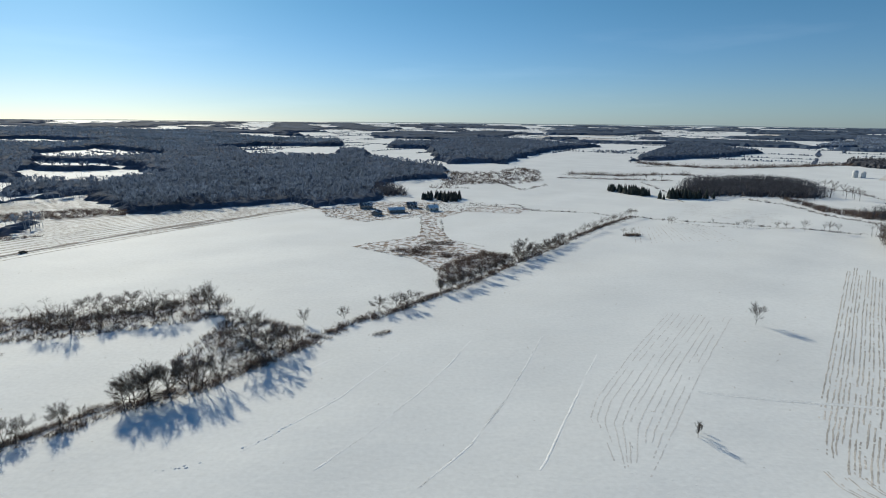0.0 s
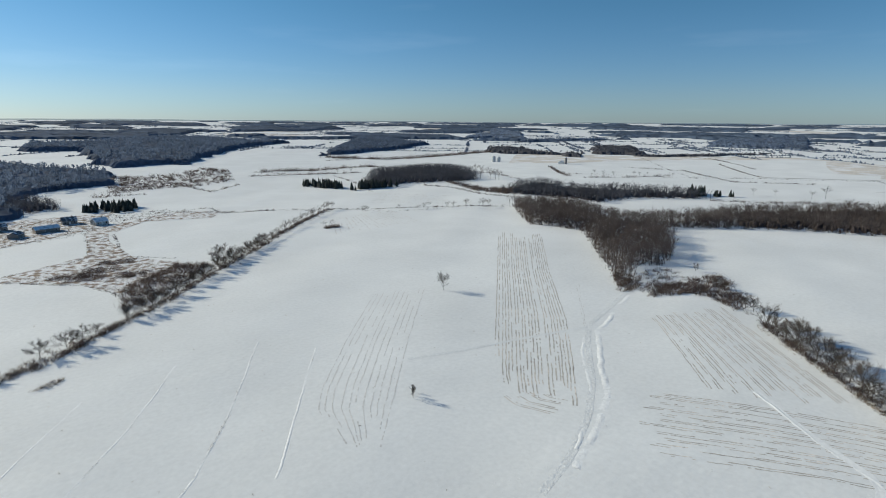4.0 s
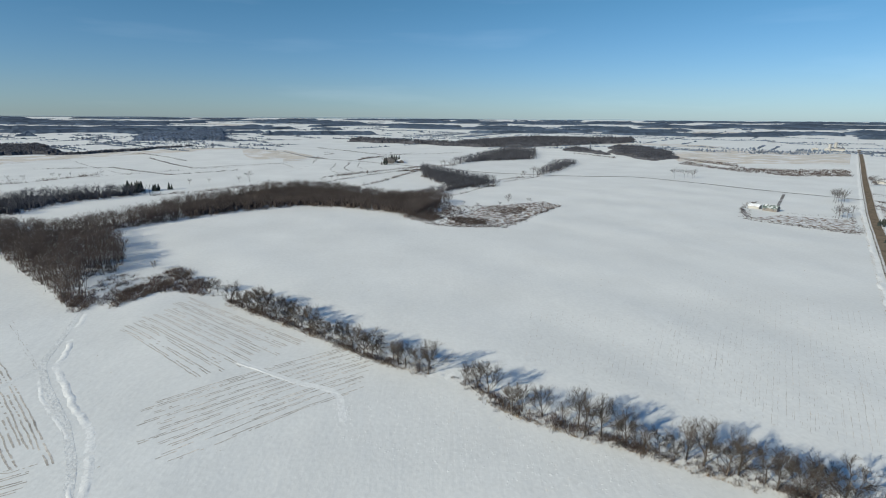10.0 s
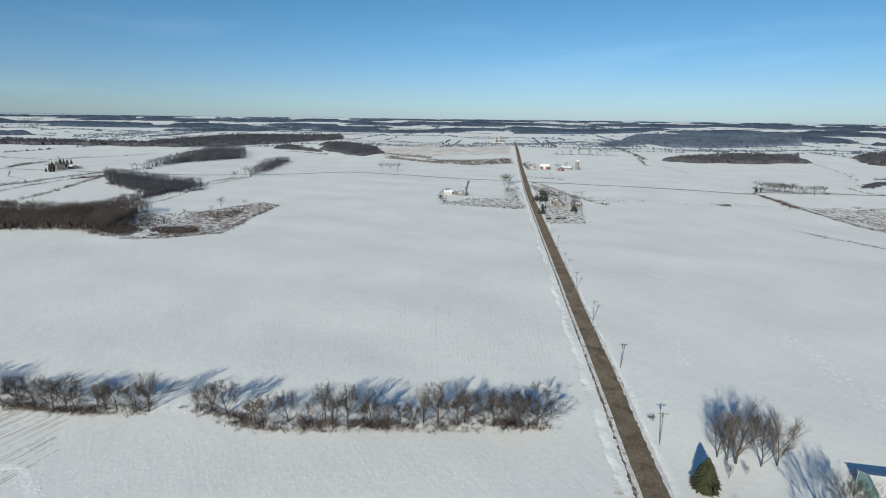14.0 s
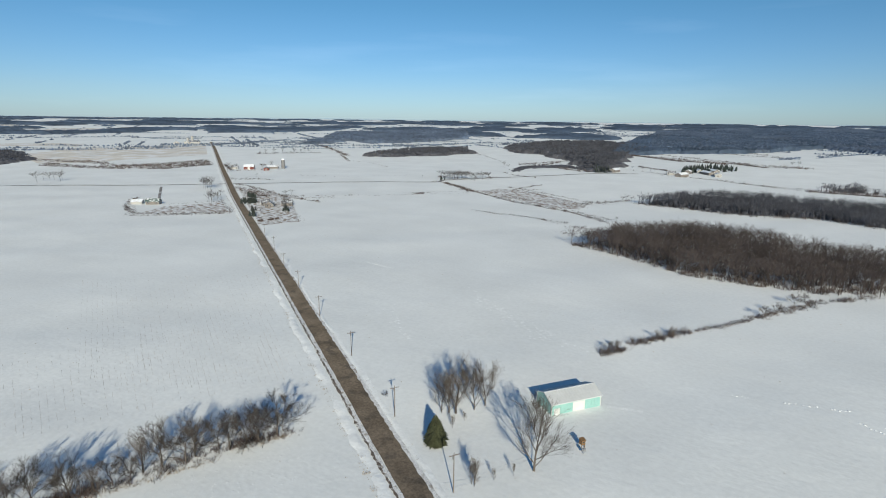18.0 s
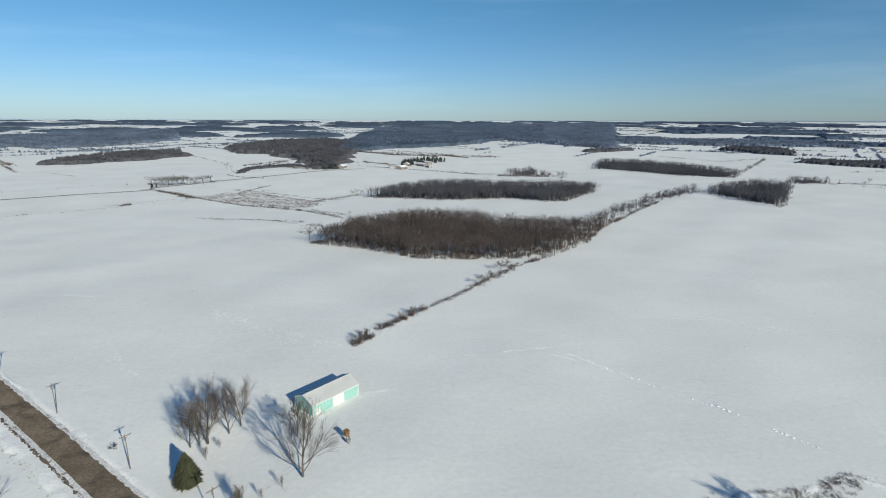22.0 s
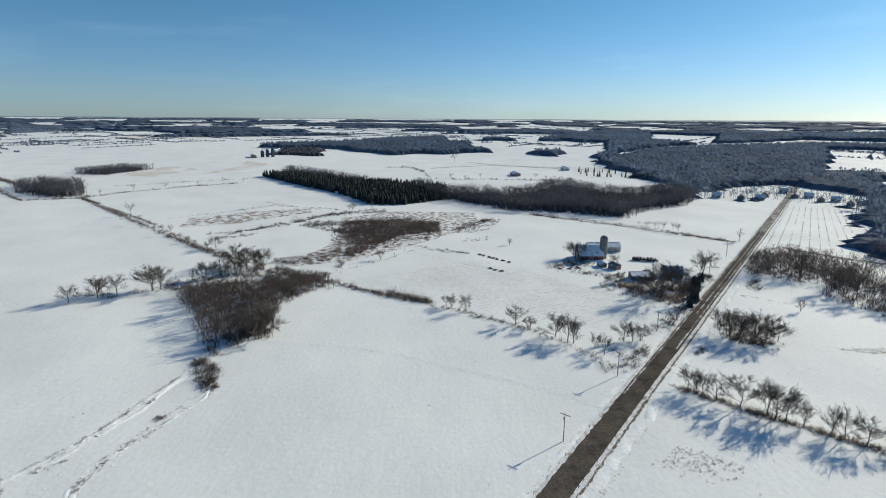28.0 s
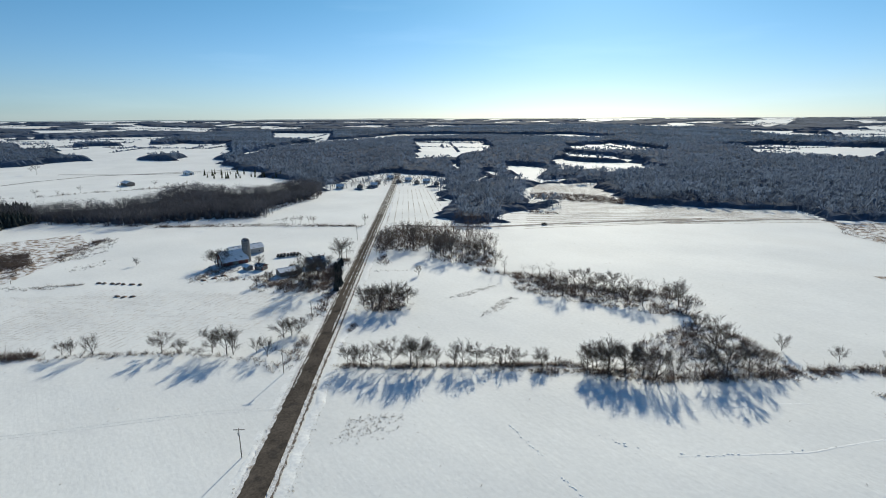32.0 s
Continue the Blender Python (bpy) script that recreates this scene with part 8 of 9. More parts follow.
            for b0, b1, c0, c1 in ((at - w / 2 - 0.08, at - w / 2, z0 + 0.2, z1 + 0.33), (at + w / 2, at + w / 2 + 0.08, z0 + 0.2, z1 + 0.33), (at - w / 2, at + w / 2, z1 + 0.25, z1 + 0.33)):
                part("frame_bar", box(bmesh.new(), face - 0.1, face + 0.1, b0, b1, c0, c1), trim or WHITE, ob_root)
    if chimney:
        part("chimney", box(bmesh.new(), l * 0.4, l * 0.4 + 0.7, -0.35, 0.35, e + rise * 0.5, e + rise + 1.0, 0.03), CONCRETE, root)
    return root


def silo(x, y, radius, height, mat, cap_mat, label, hoops=8):
    root = thing("silo", x, y, 0, gz(x, y) - 0.2, label, "silo")
    part("body", drum(radius, radius, 0, height, 24), mat, root)
    for i in range(hoops):
        z = height * (i + 0.7) / hoops
        part("hoop", drum(radius + 0.05, radius + 0.05, z - 0.06, z + 0.06, 24), STEEL if mat is not BLUE_STEEL else mat, root)
    dome = bmesh.new()
    bmesh.ops.create_uvsphere(dome, u_segments=24, v_segments=10, radius=radius + 0.04, matrix=Matrix.Translation((0, 0, height)) @ Matrix.Diagonal((1, 1, 0.75, 1)))
    bmesh.ops.bisect_plane(dome, geom=dome.verts[:] + dome.edges[:] + dome.faces[:], plane_co=(0, 0, height + 0.01), plane_no=(0, 0, -1), clear_outer=True)
    part("dome", dome, cap_mat, root)
    part("chute", box(bmesh.new(), radius - 0.1, radius + 0.6, -0.4, 0.4, 0.3, height - 0.3, 0.05), mat, root)
    return root


def house_windows(length, width, floors=1):
    out = [("door", -1, 0.0, 1.0, 0.0, 2.1, WHITE)]
    for f in range(floors):
        z = 1.0 + 2.7 * f
        for s in (-1, 1):
            for at in (-length * 0.32, length * 0.32):
                out.append(("window", s, at, 1.1, z, z + 1.3, GLASS_DARK))
        for s in (-2, 2):
            for at in (-width * 0.2, width * 0.2):
                out.append(("window", s, at, 1.0, z, z + 1.3, GLASS_DARK))
    return out


def farmhouse(x, y, turn, length=11, width=8, floors=2, wall_mat=None, roof_mat=None, label="", group=""):
    return gable_building("house", x, y, turn, length, width, 2.8 * floors, 2.4, wall_mat or SIDING, roof_mat or ROOF_SNOW,
                          label or "pale farmhouse with a snow-covered pitched roof", "house", house_windows(length, width, floors), True, WHITE, group=group)


def shed(x, y, turn, length, width, eave, rise, wall_mat, roof_mat, label):
    return gable_building("shed", x, y, turn, length, width, eave, rise, wall_mat, roof_mat, label, "shed",
                          (("door", -1, 0.0, 3.0, 0.0, min(2.8, eave - 0.4), GREY_BOARD), ("window", -1, length * 0.35, 1.0, 1.0, 1.9, GLASS_DARK),
                           ("door", 2, 0.0, 2.4, 0.0, min(2.6, eave - 0.4), GREY_BOARD)), False, None)


# ---- the yard by the road: metal barn, blind, spruce, poles ----
barn_turn = math.degrees(math.atan2(-11.4, -10.2))
gable_building("metal_barn", 28.6, -128.2, barn_turn, 15.2, 7.5, 3.1, 1.6, MINT, ZINC, "mint green steel barn with pale metal roof and white doors", "barn",
               (("sliding_door", -1, 0.7, 3.6, 0.0, 2.6, WHITE), ("door", -1, -6.0, 1.6, 0.0, 1.7, WHITE), ("door", 2, 0.0, 1.0, 0.0, 2.0, WHITE)),
               False, WHITE, 0.3, 0.9)

stand = thing("deer_blind", 20.6, -110.2, -130, None, "brown wooden box blind raised on short legs in snow", "blind")
part("body", box(bmesh.new(), -0.85, 0.85, -0.85, 0.85, 1.5, 3.3, 0.03), BROWN_BOARD, stand)
part("roof", prism([(-1.05, 3.3), (1.05, 3.55), (1.05, 3.65), (-1.05, 3.4)], -1.05, 1.05), BROWN_BOARD, stand)
for sx in (-0.75, 0.75):
    for sy in (-0.75, 0.75):
        part("leg", box(bmesh.new(), sx - 0.07, sx + 0.07, sy - 0.07, sy + 0.07, -0.2, 1.5), BROWN_BOARD, stand)
for s in (-1, 1):
    part("window", box(bmesh.new(), -0.4, 0.4, s * 0.86 - 0.02, s * 0.86 + 0.02, 2.4, 2.8), GLASS_DARK, stand)
for i in range(5):
    part("rung", box(bmesh.new(), 0.9, 1.0, -0.3, 0.3, 0.2 + i * 0.3, 0.26 + i * 0.3), BROWN_BOARD, stand)
for s in (-0.32, 0.32):
    part("ladder_rail", box(bmesh.new(), 0.92, 0.98, s - 0.03, s + 0.03, -0.1, 1.7), BROWN_BOARD, stand)
stand.scale = (0.62, 0.62, 0.62)
feeder = thing("feeder", 19.6, -107.8, 20, None, "small grey steel feeder on a post in snow", "feeder")
part("drum", drum(0.35, 0.35, 0.7, 1.4, 14), STEEL, feeder)
part("lid", drum(0.4, 0.1, 1.4, 1.6, 14), STEEL, feeder)
part("post", drum(0.06, 0.06, -0.1, 0.7, 8), STEEL, feeder)


def spruce(x, y, height, width, seed=0, label="dense dark green spruce standing in snow"):
    """A conifer with a trunk and whorls of drooping boughs."""
    rng = np.random.default_rng(seed)
    root = thing("spruce_tree", x, y, rng.uniform(0, 360), None, label, "tree")
    part("trunk", rail((0, 0, -0.2), (0, 0, height * 0.97), 0.022 * height + 0.03, 0.03, 8), BARK, root)
    v, f = [], []
    n = 46
    for i in range(n):
        u = i / (n - 1)
        z, rad = height * (0.09 + 0.9 * u), width / 2 * (1 - u) ** 0.62 * (1.0 if u > 0.12 else 0.88 + u) * rng.uniform(0.84, 1.12) + 0.08
        for j in range(int(9 + 20 * (1 - u))):
            t = rng.uniform(0, 6.283)
            reach = rad * rng.uniform(0.75, 1.1)
            out = np.array([math.cos(t), math.sin(t), 0])
            side = np.array([-math.sin(t), math.cos(t), 0])
            a = np.array([0, 0, z]) + out * reach * 0.15
            m = np.array([0, 0, z - 0.05 * reach]) + out * reach * 0.6
            b = np.array([0, 0, z - 0.22 * reach]) + out * reach
            w = 0.14 * reach + 0.08
            c = len(v)
            v.extend([a, m - side * w + [0, 0, -0.08], m + side * w + [0, 0, -0.08], b, m + [0, 0, 0.12]])
            f.extend([[c, c + 1, c + 4], [c, c + 4, c + 2], [c + 1, c + 3, c + 4], [c + 4, c + 3, c + 2]])
    mesh_object("foliage", np.array(v), np.array(f), NEEDLES, root)
    return root


spruce(51.8, -95.4, 7.6, 6.4, 3)


def utility_pole(x, y, height, turn, label="weathered timber utility pole with a crossarm beside the road"):
    root = thing("utility_pole", x, y, turn, None, label, "pole", "roadside utility poles")
    part("pole", rail((0, 0, -0.3), (0, 0, height), 0.13, 0.08, 8), POLE_WOOD, root)
    arm = part("crossarm", box(bmesh.new(), -1.25, 1.25, 0.08, 0.2, height - 0.55, height - 0.42, 0.01), POLE_WOOD, root)
    for ix in (-1.1, -0.5, 0.5, 1.1):
        part("insulator", drum(0.05, 0.03, height - 0.42, height - 0.22, 8, ix, 0.14), STEEL, arm)
    for s in (-1, 1):
        part("brace", rail((s * 0.7, 0.14, height - 0.55), (0, 0.12, height - 1.15), 0.02, 0.02, 5), STEEL, root)
    part("transformer", drum(0.2, 0.2, height - 1.7, height - 0.95, 10, 0.0, -0.32), STEEL, root)
    return root


road_turn = math.degrees(math.atan2(-0.743, 1.0))
for px_, py_, ph in ((40.3, -82.1, 9.4), (66.4, -100.0, 8.8), (97.5, -122.1, 8.6), (129.6, -143.7, 8.6), (160.7, -165.5, 8.5), (189.7, -185.9, 8.5), (222, -211, 8.5),
                     (256, -236, 8.5), (-109.2, 28.2, 7.6), (-142, 51.5, 8.0), (-177, 77, 8.0), (-213, 104, 8.0), (-249, 131, 8.5), (-290, 161, 8.5), (-330, 190, 8.5)):
    utility_pole(px_, py_, ph, road_turn + 90)
service = thing("service_pole", 37.6, -86.9, road_turn, None, "short timber service pole with a meter box", "pole")
part("pole", rail((0, 0, -0.2), (0, 0, 5.0), 0.11, 0.08, 8), POLE_WOOD, service)
part("arm", box(bmesh.new(), -0.5, 0.5, 0.05, 0.13, 4.6, 4.72), POLE_WOOD, service)
part("meter_box", box(bmesh.new(), -0.15, 0.15, 0.1, 0.3, 1.3, 1.8, 0.02), STEEL, service)

# ---- the farmstead with the silo ----
silo(-283.5, 88.0, 2.1, 11.8, CONCRETE, ROOF_DARK, "tall grey concrete stave silo with a domed cap")
gable_building("dairy_barn", -284.5, 80.5, 92, 13.5, 9.5, 2.6, 4.8, RED, ROOF_SNOW, "old red timber barn with a snow-covered steep roof", "barn",
               (("door", -2, 0.0, 3.2, 0.0, 3.2, WHITE), ("door", -1, 0.0, 2.6, 0.0, 2.1, GREY_BOARD), ("window", -1, 4.5, 0.9, 1.2, 2.0, GLASS_DARK),
                ("window", -1, -4.5, 0.9, 1.2, 2.0, GLASS_DARK), ("door", 2, 0.0, 3.2, 0.0, 3.2, WHITE), ("hay_door", 2, 0.0, 1.6, 4.6, 6.0, WHITE)), False, WHITE, 0.4)
shed(-301, 93, 92, 19, 7.5, 3.4, 1.8, SIDING, ROOF_SNOW, "long low dairy shed with a pale snowy roof")
shed(-243.5, 95.5, 88, 11, 6.5, 2.4, 1.2, GREY_BOARD, ROOF_SNOW, "low grey board machine shed under snow")
farmhouse(-249, 112.5, 80, 9, 7, 1, GREY_BOARD, ROOF_DARK, "dark weathered farmhouse with a snow-dusted roof among bare trees")
shed(-262, 88, 30, 5, 4, 2.2, 1.0, RED, ROOF_DARK, "small red board outbuilding in a farmyard")
shed(-266, 82.5, 10, 4.5, 3.5, 1.9, 0.9, GREY_BOARD, ROOF_SNOW, "small grey board outbuilding under snow")


def tractor(x, y, turn, size=1.0, label="old parked farm tractor under snow"):
    root = thing("tractor", x, y, turn, None, label, "tractor", "parked farm machines")
    root.scale = (size, size, size)
    part("body", box(bmesh.new(), -0.9, 1.6, -0.35, 0.35, 0.6, 1.35, 0.08), MACHINE, root)
    cab = part("cab", box(bmesh.new(), -1.1, 0.1, -0.6, 0.6, 1.0, 2.3, 0.08), MACHINE, root)
    part("windscreen", box(bmesh.new(), 0.08, 0.12, -0.48, 0.48, 1.5, 2.15), GLASS_DARK, cab)
    for wx, r in ((-0.7, 0.75), (1.25, 0.45)):
        for s in (-1, 1):
            w = bmesh.new()
            bmesh.ops.create_cone(w, cap_ends=True, segments=16, radius1=r, radius2=r, depth=0.35, matrix=Matrix.Translation((wx, s * 0.72, r)) @ Matrix.Rotation(math.pi / 2, 4, "X"))
            part("wheel", w, TYRE, root)
    part("exhaust", rail((0.9, 0.15, 1.35), (0.9, 0.15, 2.1), 0.05, 0.05, 8), STEEL, root)
    return root


for i in range(7):
    tractor(-279.5 + 0.5 * i, 104.5 + 1.75 * i, 20 + 17 * i % 60, 0.85 + 0.06 * (i % 3))


def car(x, y, turn, paint, label, group=""):
    root = thing("car", x, y, turn, gz(x, y) + 0.08, label, "car", group)
    part("body", prism([(-0.85, 0.35), (0.85, 0.35), (0.88, 0.75), (0.8, 0.95), (-0.8, 0.95), (-0.88, 0.75)], -2.2, 2.2), paint, root)
    cabin = part("cabin", prism([(-0.78, 0.95), (0.78, 0.95), (0.62, 1.45), (-0.62, 1.45)], -1.5, 0.8), paint, root)
    part("windscreen", prism([(-0.68, 1.0), (0.68, 1.0), (0.58, 1.4), (-0.58, 1.4)], 0.8, 0.84), GLASS_DARK, cabin)
    part("rear_window", prism([(-0.68, 1.0), (0.68, 1.0), (0.58, 1.4), (-0.58, 1.4)], -1.54, -1.5), GLASS_DARK, cabin)
    for wx in (-1.35, 1.35):
        for s in (-1, 1):
            w = bmesh.new()
            bmesh.ops.create_cone(w, cap_ends=True, segments=16, radius1=0.33, radius2=0.33, depth=0.22, matrix=Matrix.Translation((wx, s * 0.78, 0.33)) @ Matrix.Rotation(math.pi / 2, 4, "X"))
            part("wheel", w, TYRE, root)
    for s in (-0.6, 0.6):
        part("headlight", box(bmesh.new(), 2.19, 2.23, s - 0.15, s + 0.15, 0.62, 0.76), WHITE, root)
    return root


car(LANE_CAR[0], LANE_CAR[1], LANE_CAR[2], MACHINE, "dark car on a narrow field lane")
car(-254, 102, 30, MACHINE, "dark parked car beside a farmhouse")
car(-250, 128, 100, SIDING, "pale parked car at a farm entrance")
rng_heap = random.Random(8)
for hx, hy in HEAP_SPOTS:
    heap = bmesh.new()
    bmesh.ops.create_icosphere(heap, subdivisions=2, radius=1.0)
    for q in heap.verts:
        q.co = Vector((q.co.x * 1.5, q.co.y * 0.9, max(-0.2, q.co.z * 0.7))) * (1 + 0.3 * noise.noise(q.co * 2 + Vector((hx, hy, 0))))
    me = bpy.data.meshes.new("scrap_heap")
    heap.to_mesh(me)
    heap.free()
    me.materials.append(MACHINE)
    ob = new("scrap_heap", me)
    ob.matrix_basis = pose(hx, hy, gz(hx, hy), 0, 0, rng_heap.uniform(0, 180))
    tagged(ob, "dark snow-dusted heap in a farm field", "heap", "heaps in the field")

# ---- houses and farms further off ----
gable_building("house", 439, -281, 38, 11, 7, 2.8, 2.0, GREY_BOARD, ROOF_GREEN, "small grey house with a green snow-dusted roof", "house", house_windows(11, 7), True, WHITE)
shed(451, -274, 38, 9, 6, 2.4, 1.3, SIDING, ROOF_SNOW, "low pale shed with a snowy roof beside a house")
gable_building("barn", 612, -544, 40, 14, 9, 4.0, 2.6, RED, ROOF_SNOW, "red barn with white trim and a snowy roof", "barn",
               (("door", -1, 0, 3, 0, 3, WHITE), ("door", 1, 0, 3, 0, 3, WHITE), ("door", 2, 0, 3, 0, 3, WHITE), ("window", 1, 5, 1, 1, 2, GLASS_DARK)), False, WHITE)
silo(576, -576, 2.6, 13.0, CONCRETE, ROOF_SNOW, "pale concrete silo at a distant farm")
shed(590, -569, 40, 16, 8, 3, 1.6, GREY_BOARD, ROOF_SNOW, "long pale farm shed with a snowy roof")
shed(579, -546, 130, 12, 7, 3, 1.6, RED, ROOF_DARK, "red farm shed with a snowy roof")
farmhouse(632, -535, 40, 9, 7, 1, SIDING, ROOF_DARK, "low pale farmhouse with a snowy roof")
for hx, hy, tn in ((352, -329, 40), (341, -322, 130), (333, -335, 35)):
    farmhouse(hx, hy, tn, 9, 7, 1, GREY_BOARD, ROOF_DARK, "single-storey house among conifers under snow")
farmhouse(827, 84, 20, 12, 9, 2, GREY_BOARD, ROOF_DARK, "grey farmhouse among tall bare trees")
shed(838, 70, 20, 14, 8, 3.0, 1.8, GREY_BOARD, ROOF_SNOW, "grey farm shed beside a farmhouse")
silo(604, 765, 3.6, 8.2, ZINC, ZINC, "squat grey steel grain bin")
silo(611, 758, 2.8, 7.5, ZINC, ZINC, "squat grey steel grain bin")
silo(678, 655, 2.0, 11.0, CONCRETE, ROOF_SNOW, "grey concrete silo at a distant farm")
shed(676, 664, 40, 12, 9, 3.2, 2.4, WHITE, ROOF_SNOW, "white farm shed with a snowy roof")
shed(-70, 463, 15, 11, 7, 3.2, 1.8, GREY_BOARD, ROOF_DARK, "dark weathered barn at a farmyard edge")
shed(-41, 444, 20, 14, 7, 2.8, 1.6, GREY_BOARD, ROOF_SNOW, "low dark shed with a snowy roof")
farmhouse(-29, 469, 10, 9, 7, 1, GREY_BOARD, ROOF_DARK, "grey farmhouse with a snowy roof")
farmhouse(-10, 455, 30, 9, 7, 1, SIDING, ROOF_SNOW, "small pale house with a snowy roof")
shed(-56, 430, 70, 8, 6, 2.6, 1.4, GREY_BOARD, ROOF_DARK, "small dark shed in a farmyard")
for i, (sx, sy, sh) in enumerate(((-953, -329, 12), (-958, -321, 14), (-949, -337, 10))):
    silo(sx, sy, 3.0, sh, BLUE_STEEL, BLUE_STEEL, "dark blue enamelled silo at a distant farm")
shed(-940, -350, 20, 26, 10, 4, 2, GREY_BOARD, ROOF_SNOW, "long grey farm shed with a snowy roof")
shed(-695, 90, 10, 18, 9, 3.4, 1.8, GREY_BOARD, ROOF_SNOW, "long dark shed with a snowy roof")
shed(-784, 176, 5, 20, 8, 3.6, 1.6, WHITE, ROOF_SNOW, "white shed beside a lane")
for i, (hx, hy) in enumerate(((-529, 275), (-519, 295), (-518, 313), (-538, 330), (-567, 367), (-531, 356), (-532, 371), (-505, 365), (-505, 379), (-479, 374))):
    farmhouse(hx, hy, 53 + 90 * (i % 2), 8, 6, 1, (SIDING, GREY_BOARD)[i % 2], (ROOF_SNOW, ROOF_DARK)[i % 2], "village house with a snowy roof beside the road", "village houses")
for i, (hx, hy, L_) in enumerate(((1183, -861, 30), (1165, -872, 24), (1205, -850, 26), (1190, -885, 18))):
    shed(hx, hy, -37 + 90 * (i % 2), L_, 12, 4.5, 2.4, SIDING, ROOF_DARK if i % 2 else ROOF_SNOW, "pale farm building on the far ridge")
silo(1178, -875, 3.0, 17, SIDING, SIDING, "tall pale silo on the far ridge")
silo(1186, -868, 3.0, 13, SIDING, SIDING, "pale silo on the far ridge")
shed(135, -789, 80, 20, 9, 3.5, 2, GREY_BOARD, ROOF_SNOW, "grey farm building beside a lane")
farmhouse(60, -800, 10, 11, 8, 1, SIDING, ROOF_DARK, "pale farmhouse among conifers")
shed(45, -785, 60, 18, 9, 3.5, 2, GREY_BOARD, ROOF_SNOW, "grey board farm shed among conifers")

for (hx, hy), L_, wm in ((FARM_A, 16, SIDING), (FARM_B, 20, GREY_BOARD), (FARM_C, 14, SIDING), (FARM_D, 12, GREY_BOARD), (FARM_E, 18, GREY_BOARD)):
    shed(hx, hy, 25 + 5 * L_, L_, 8, 3.6, 1.8, wm, ROOF_SNOW, "farm building under snow among dark conifers")

# ---- clipped evergreens round the burial ground ----
rng_c = random.Random(5)
for i in range(34):
    a_, b_ = rng_c.random(), rng_c.random()
    cx, cy = -770 + 60 * a_ + 75 * b_, 190 + 95 * a_ - 10 * b_
    yew = thing("column_tree", cx, cy, rng_c.uniform(0, 360), None, "dark columnar evergreen on a snowy burial ground", "tree", "columnar evergreens")
    hh = rng_c.uniform(5, 10)
    v_, f_ = SPRUCE_KINDS[i % 5]
    mesh_object("crown", v_ * np.array([hh * 0.75, hh * 0.75, hh]), f_, NEEDLES, yew)
    part("trunk", rail((0, 0, -0.2), (0, 0, hh * 0.5), 0.15, 0.08, 6), BARK, yew)

# ---- weeds in the fields ----
rng_w = np.random.default_rng(21)
wx, wy = rng_w.uniform(-260, 260, 900), rng_w.uniform(-260, 260, 900)
far_off = (np.hypot(wx, wy) > 40) & (np.abs(0.743 * wx + wy - (-43)) > 14)
wx, wy = wx[far_off], wy[far_off]
wh = rng_w.uniform(0.12, 0.45, len(wx))
planted("field_weeds", BRUSH_KINDS, wx, wy, wh, wh * 1.2, DRY_GRASS, rng_w, "scattered dry weeds poking through field snow", "weeds")

# ---- the far countryside: woodland, hedges and stubble out to the skyline ----
rng_f = np.random.default_rng(33)
AXES_ = (np.array([0.80, -0.60]), np.array([0.60, 0.80]))


def lot(cx, cy, a, b, tilt):
    u, w = AXES_[tilt], AXES_[1 - tilt]
    return [tuple((np.array([cx, cy]) + u * sx * a / 2 + w * sy * b / 2).round(0)) for sx, sy in ((-1, -1), (1, -1), (1, 1), (-1, 1))]


# how much of the land is wooded, and from what distance on, by heading in degrees from north
HEADING = [0, 25, 45, 80, 105, 130, 170, 205, 225, 260, 290, 315, 360]
WOODED = [0.42, 0.30, 0.24, 0.26, 0.36, 0.36, 0.38, 0.33, 0.27, 0.34, 0.44, 0.50, 0.42]
STARTS = [1900, 1800, 1700, 1900, 2100, 2150, 1850, 1750, 1700, 1900, 2200, 2500, 1900]


def wave(x, y, seed):
    """Smooth uneven values between about 0 and 1 over the land."""
    r = random.Random(seed)
    total = 0
    for i in range(9):
        size, turn, phase = r.uniform(38, 190), r.uniform(0, math.pi), r.uniform(0, 6.28)
        total = total + np.sin((x * math.cos(turn) + y * math.sin(turn)) / size + phase + 0.9 * np.sin((y * math.cos(turn) - x * math.sin(turn)) / (1.7 * size) + phase))
    return 0.5 + total / 9.0


far_r = [1280.0]
while far_r[-1] < 4640:
    far_r.append(far_r[-1] * 1.0075)
far_r = np.array(far_r)
far_a = np.arange(900) * 2 * math.pi / 900
fr, fa = [q.ravel() for q in np.meshgrid(far_r, far_a, indexing="ij")]
fr = fr * (1 + rng_f.uniform(-0.0028, 0.0028, len(fr)))
fa = fa + rng_f.uniform(-0.0028, 0.0028, len(fa))
fx, fy = fr * np.sin(fa), fr * np.cos(fa)
share, start = np.interp(np.degrees(fa) % 360, HEADING, WOODED), np.interp(np.degrees(fa) % 360, HEADING, STARTS)
field_edge = 0.09 * np.sign(np.sin((0.8 * fx - 0.6 * fy) / 130.0) * np.sin((0.6 * fx + 0.8 * fy) / 95.0))
grown = (wave(fx, fy, 4) + field_edge + 0.02 * rng_f.normal(size=len(fx)) < 0.22 + 0.56 * share) & (fr > start) & (fr < 4600)
fz = ground_z(fx, fy) + np.where(grown, rng_f.uniform(5.5, 9.5, len(fx)), -1.0)
na = len(far_a)
i, j = np.meshgrid(np.arange(len(far_r) - 1), np.arange(na), indexing="ij")
q0, q1 = (i * na + j).ravel(), (i * na + (j + 1) % na).ravel()
quads = np.stack([q0, q0 + na, q1 + na, q1], 1)
quads = quads[grown[quads].any(1)]
used, flat_f = np.unique(quads, return_inverse=True)
flat_f = flat_f.reshape(-1, 4)[:, ::-1]
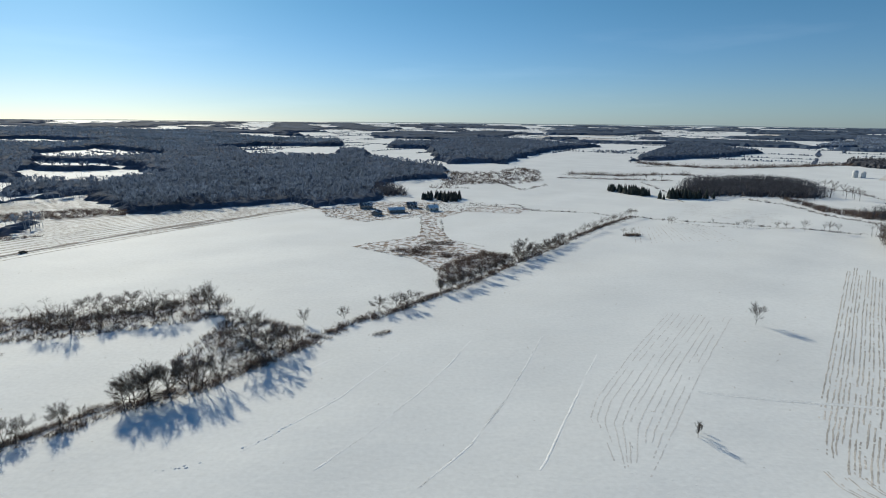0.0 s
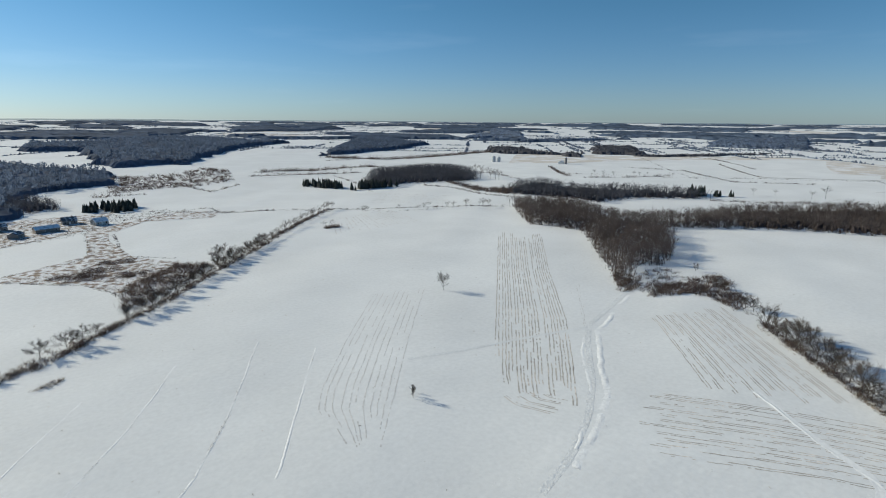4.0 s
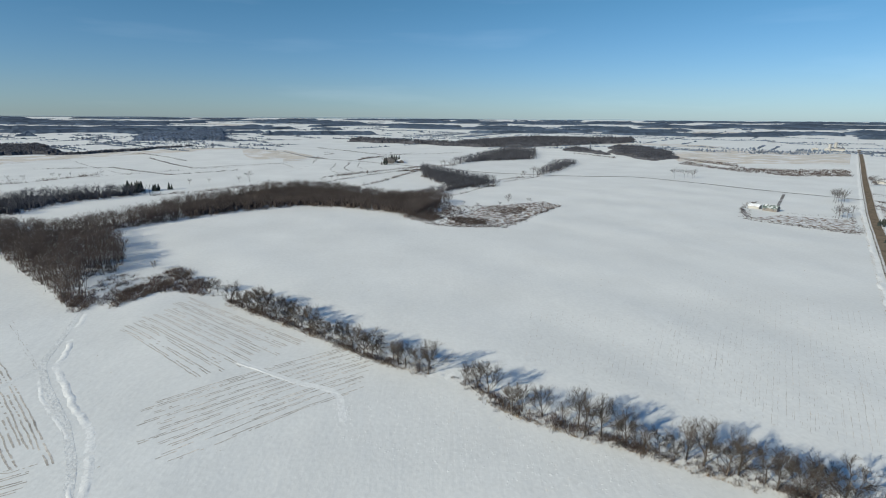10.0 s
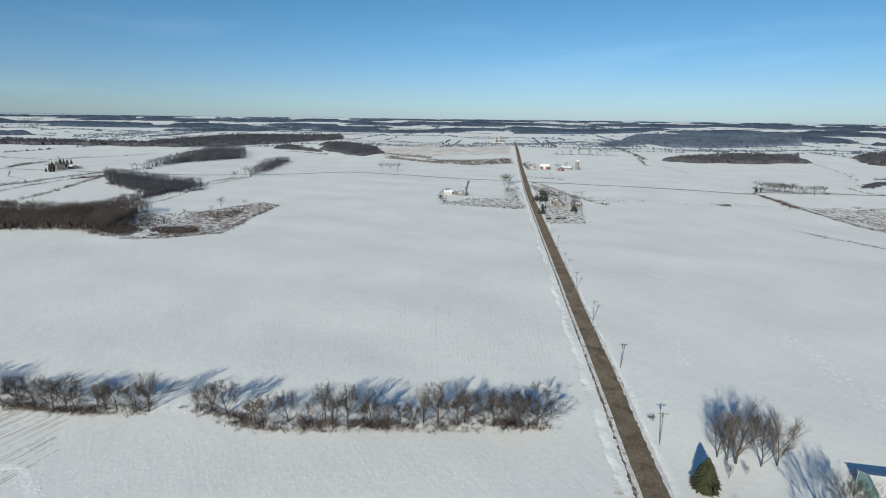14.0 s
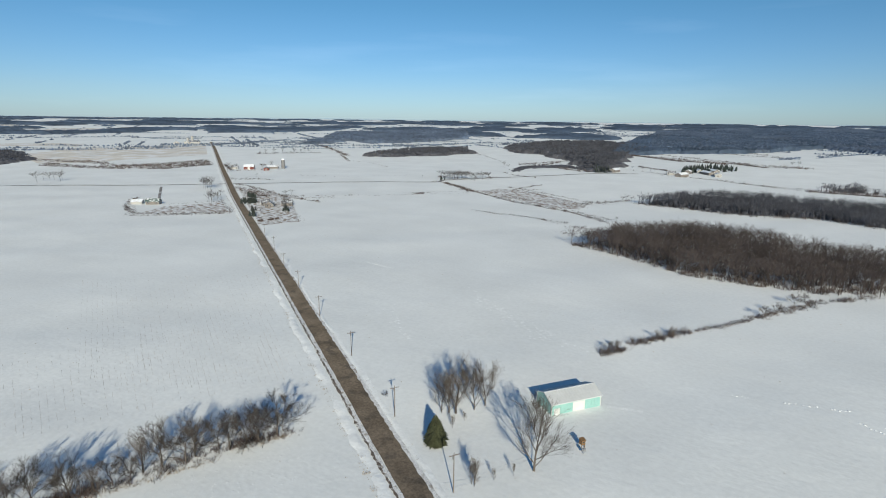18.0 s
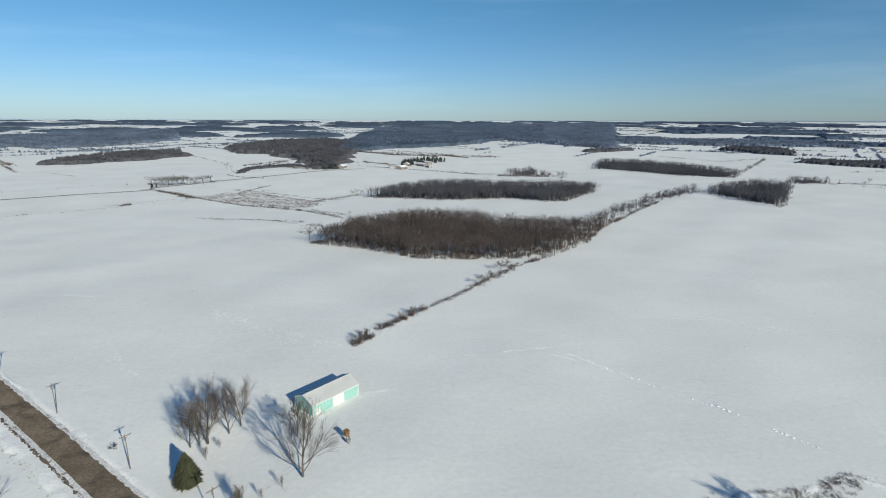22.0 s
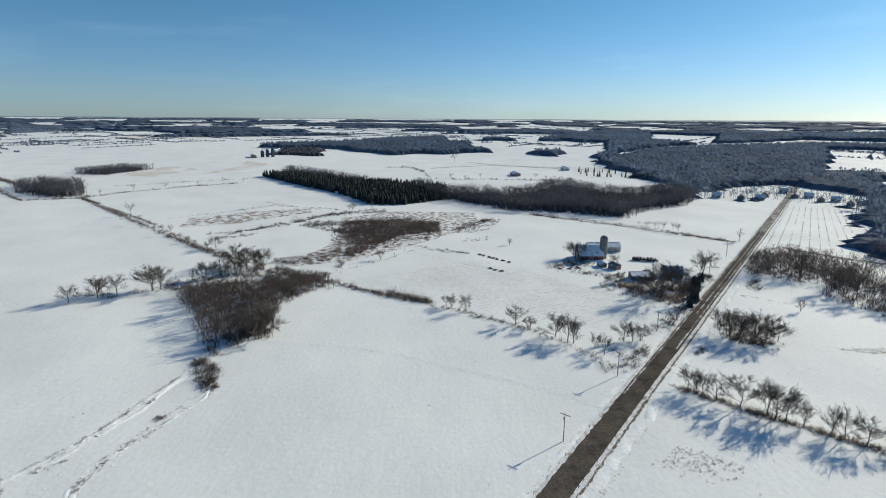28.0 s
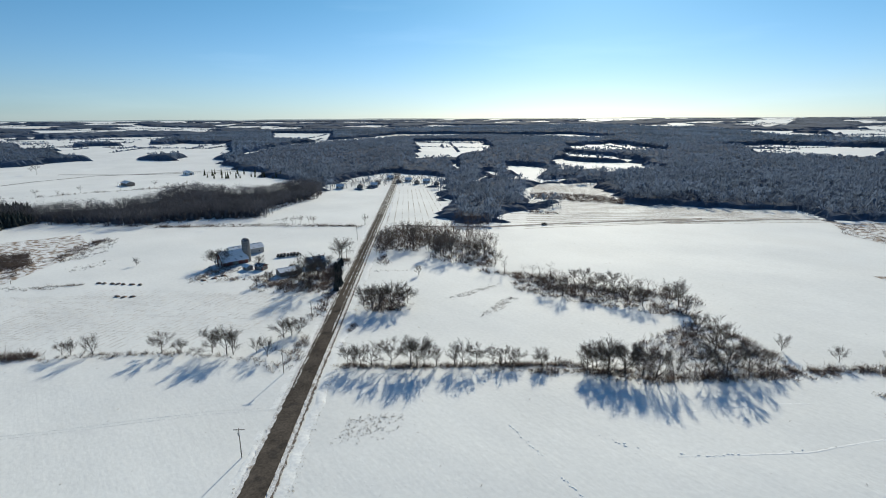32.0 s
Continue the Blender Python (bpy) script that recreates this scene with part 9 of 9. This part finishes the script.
# Grey-blue here is haze put into the woodland's colour.
tagged(mesh_object("far_woodland", np.stack([fx, fy, fz], 1)[used], np.concatenate([flat_f[:, [0, 1, 2]], flat_f[:, [0, 2, 3]]]), FOREST_OFF_HAZED),
       "distant bare woodland between snowy fields, haze painted grey-blue", "wood", "", "stuff")

hx_, hy_ = [], []
for n_ in range(1150):
    rr = 1250 * (4500 / 1250) ** rng_f.uniform(0.0, 1.0)
    th = rng_f.uniform(0, 2 * math.pi)
    cx, cy = rr * math.cos(th), rr * math.sin(th)
    run, step = rng_f.uniform(120, 420) * (0.6 + rr / 3000), max(4.0, rr * 0.0022)
    s = np.arange(-run / 2, run / 2, step)
    gap = np.sin(s / 37 + n_) > -0.75
    u = AXES_[int(rng_f.integers(0, 2))]
    hx_.append((cx + u[0] * s + rng_f.normal(0, 1.5, len(s)))[gap]), hy_.append((cy + u[1] * s + rng_f.normal(0, 1.5, len(s)))[gap])
hx_, hy_ = np.concatenate(hx_), np.concatenate(hy_)
hh_ = rng_f.uniform(1.2, 5.0, len(hx_)) * rng_f.uniform(0.4, 1.1, len(hx_))
planted("far_hedges", TENT_KINDS, hx_, hy_, hh_, hh_ * 0.6 + 0.0014 * np.hypot(hx_, hy_), FAR_WOOD_HAZED, rng_f, "distant bare hedgerows between snowy fields", "hedge")
for n_ in range(26):
    rr, th = rng_f.uniform(1300, 3800), rng_f.uniform(0, 2 * math.pi)
    patch("stubble_field", lot(rr * math.cos(th), rr * math.sin(th), rng_f.uniform(150, 420), rng_f.uniform(80, 200), int(rng_f.integers(0, 2))), TAN_FIELD, 0.1, 60.0,
          "distant tan stubble field under thin snow", "field")

# the last hills under the sky: haze imitated by blue colour and half transparency
HILLS = bpy.data.materials.new("hills_haze_mixed_in")
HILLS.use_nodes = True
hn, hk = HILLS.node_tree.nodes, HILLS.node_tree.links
see_through, blend = hn.new("ShaderNodeBsdfTransparent"), hn.new("ShaderNodeMixShader")
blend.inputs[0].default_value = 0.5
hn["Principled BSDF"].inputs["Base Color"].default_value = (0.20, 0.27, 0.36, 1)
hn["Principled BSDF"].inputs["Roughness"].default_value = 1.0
hk.new(see_through.outputs[0], blend.inputs[1]), hk.new(hn["Principled BSDF"].outputs[0], blend.inputs[2]), hk.new(blend.outputs[0], hn["Material Output"].inputs["Surface"])
ra = np.arange(720) * 2 * math.pi / 720
crest = 8.0 + 3.0 * np.sin(5 * ra + 1) + 2.0 * np.sin(13 * ra + 2) + 1.2 * np.sin(31 * ra) + 0.7 * np.sin(67 * ra + 1)
rx, ry = 4930 * np.sin(ra), 4930 * np.cos(ra)
rz = ground_z(rx, ry)
i = np.arange(720)
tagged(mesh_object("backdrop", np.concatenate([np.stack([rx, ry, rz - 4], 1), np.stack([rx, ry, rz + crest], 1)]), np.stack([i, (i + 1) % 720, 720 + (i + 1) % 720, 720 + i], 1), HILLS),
       "backdrop hills along the skyline, haze mixed into their pale blue", "backdrop", "", "structure")

# ---- single trees far off ----
far_x, far_y, far_h, far_w = np.array(FAR_TREES).T
rng_t = np.random.default_rng(77)
planted("far_trees", FIELD_TREE_KINDS, far_x, far_y, far_h, far_h * far_w * 1.15, FAR_TREE, rng_t, "single leafless trees in distant hedges and farmyards", "tree")
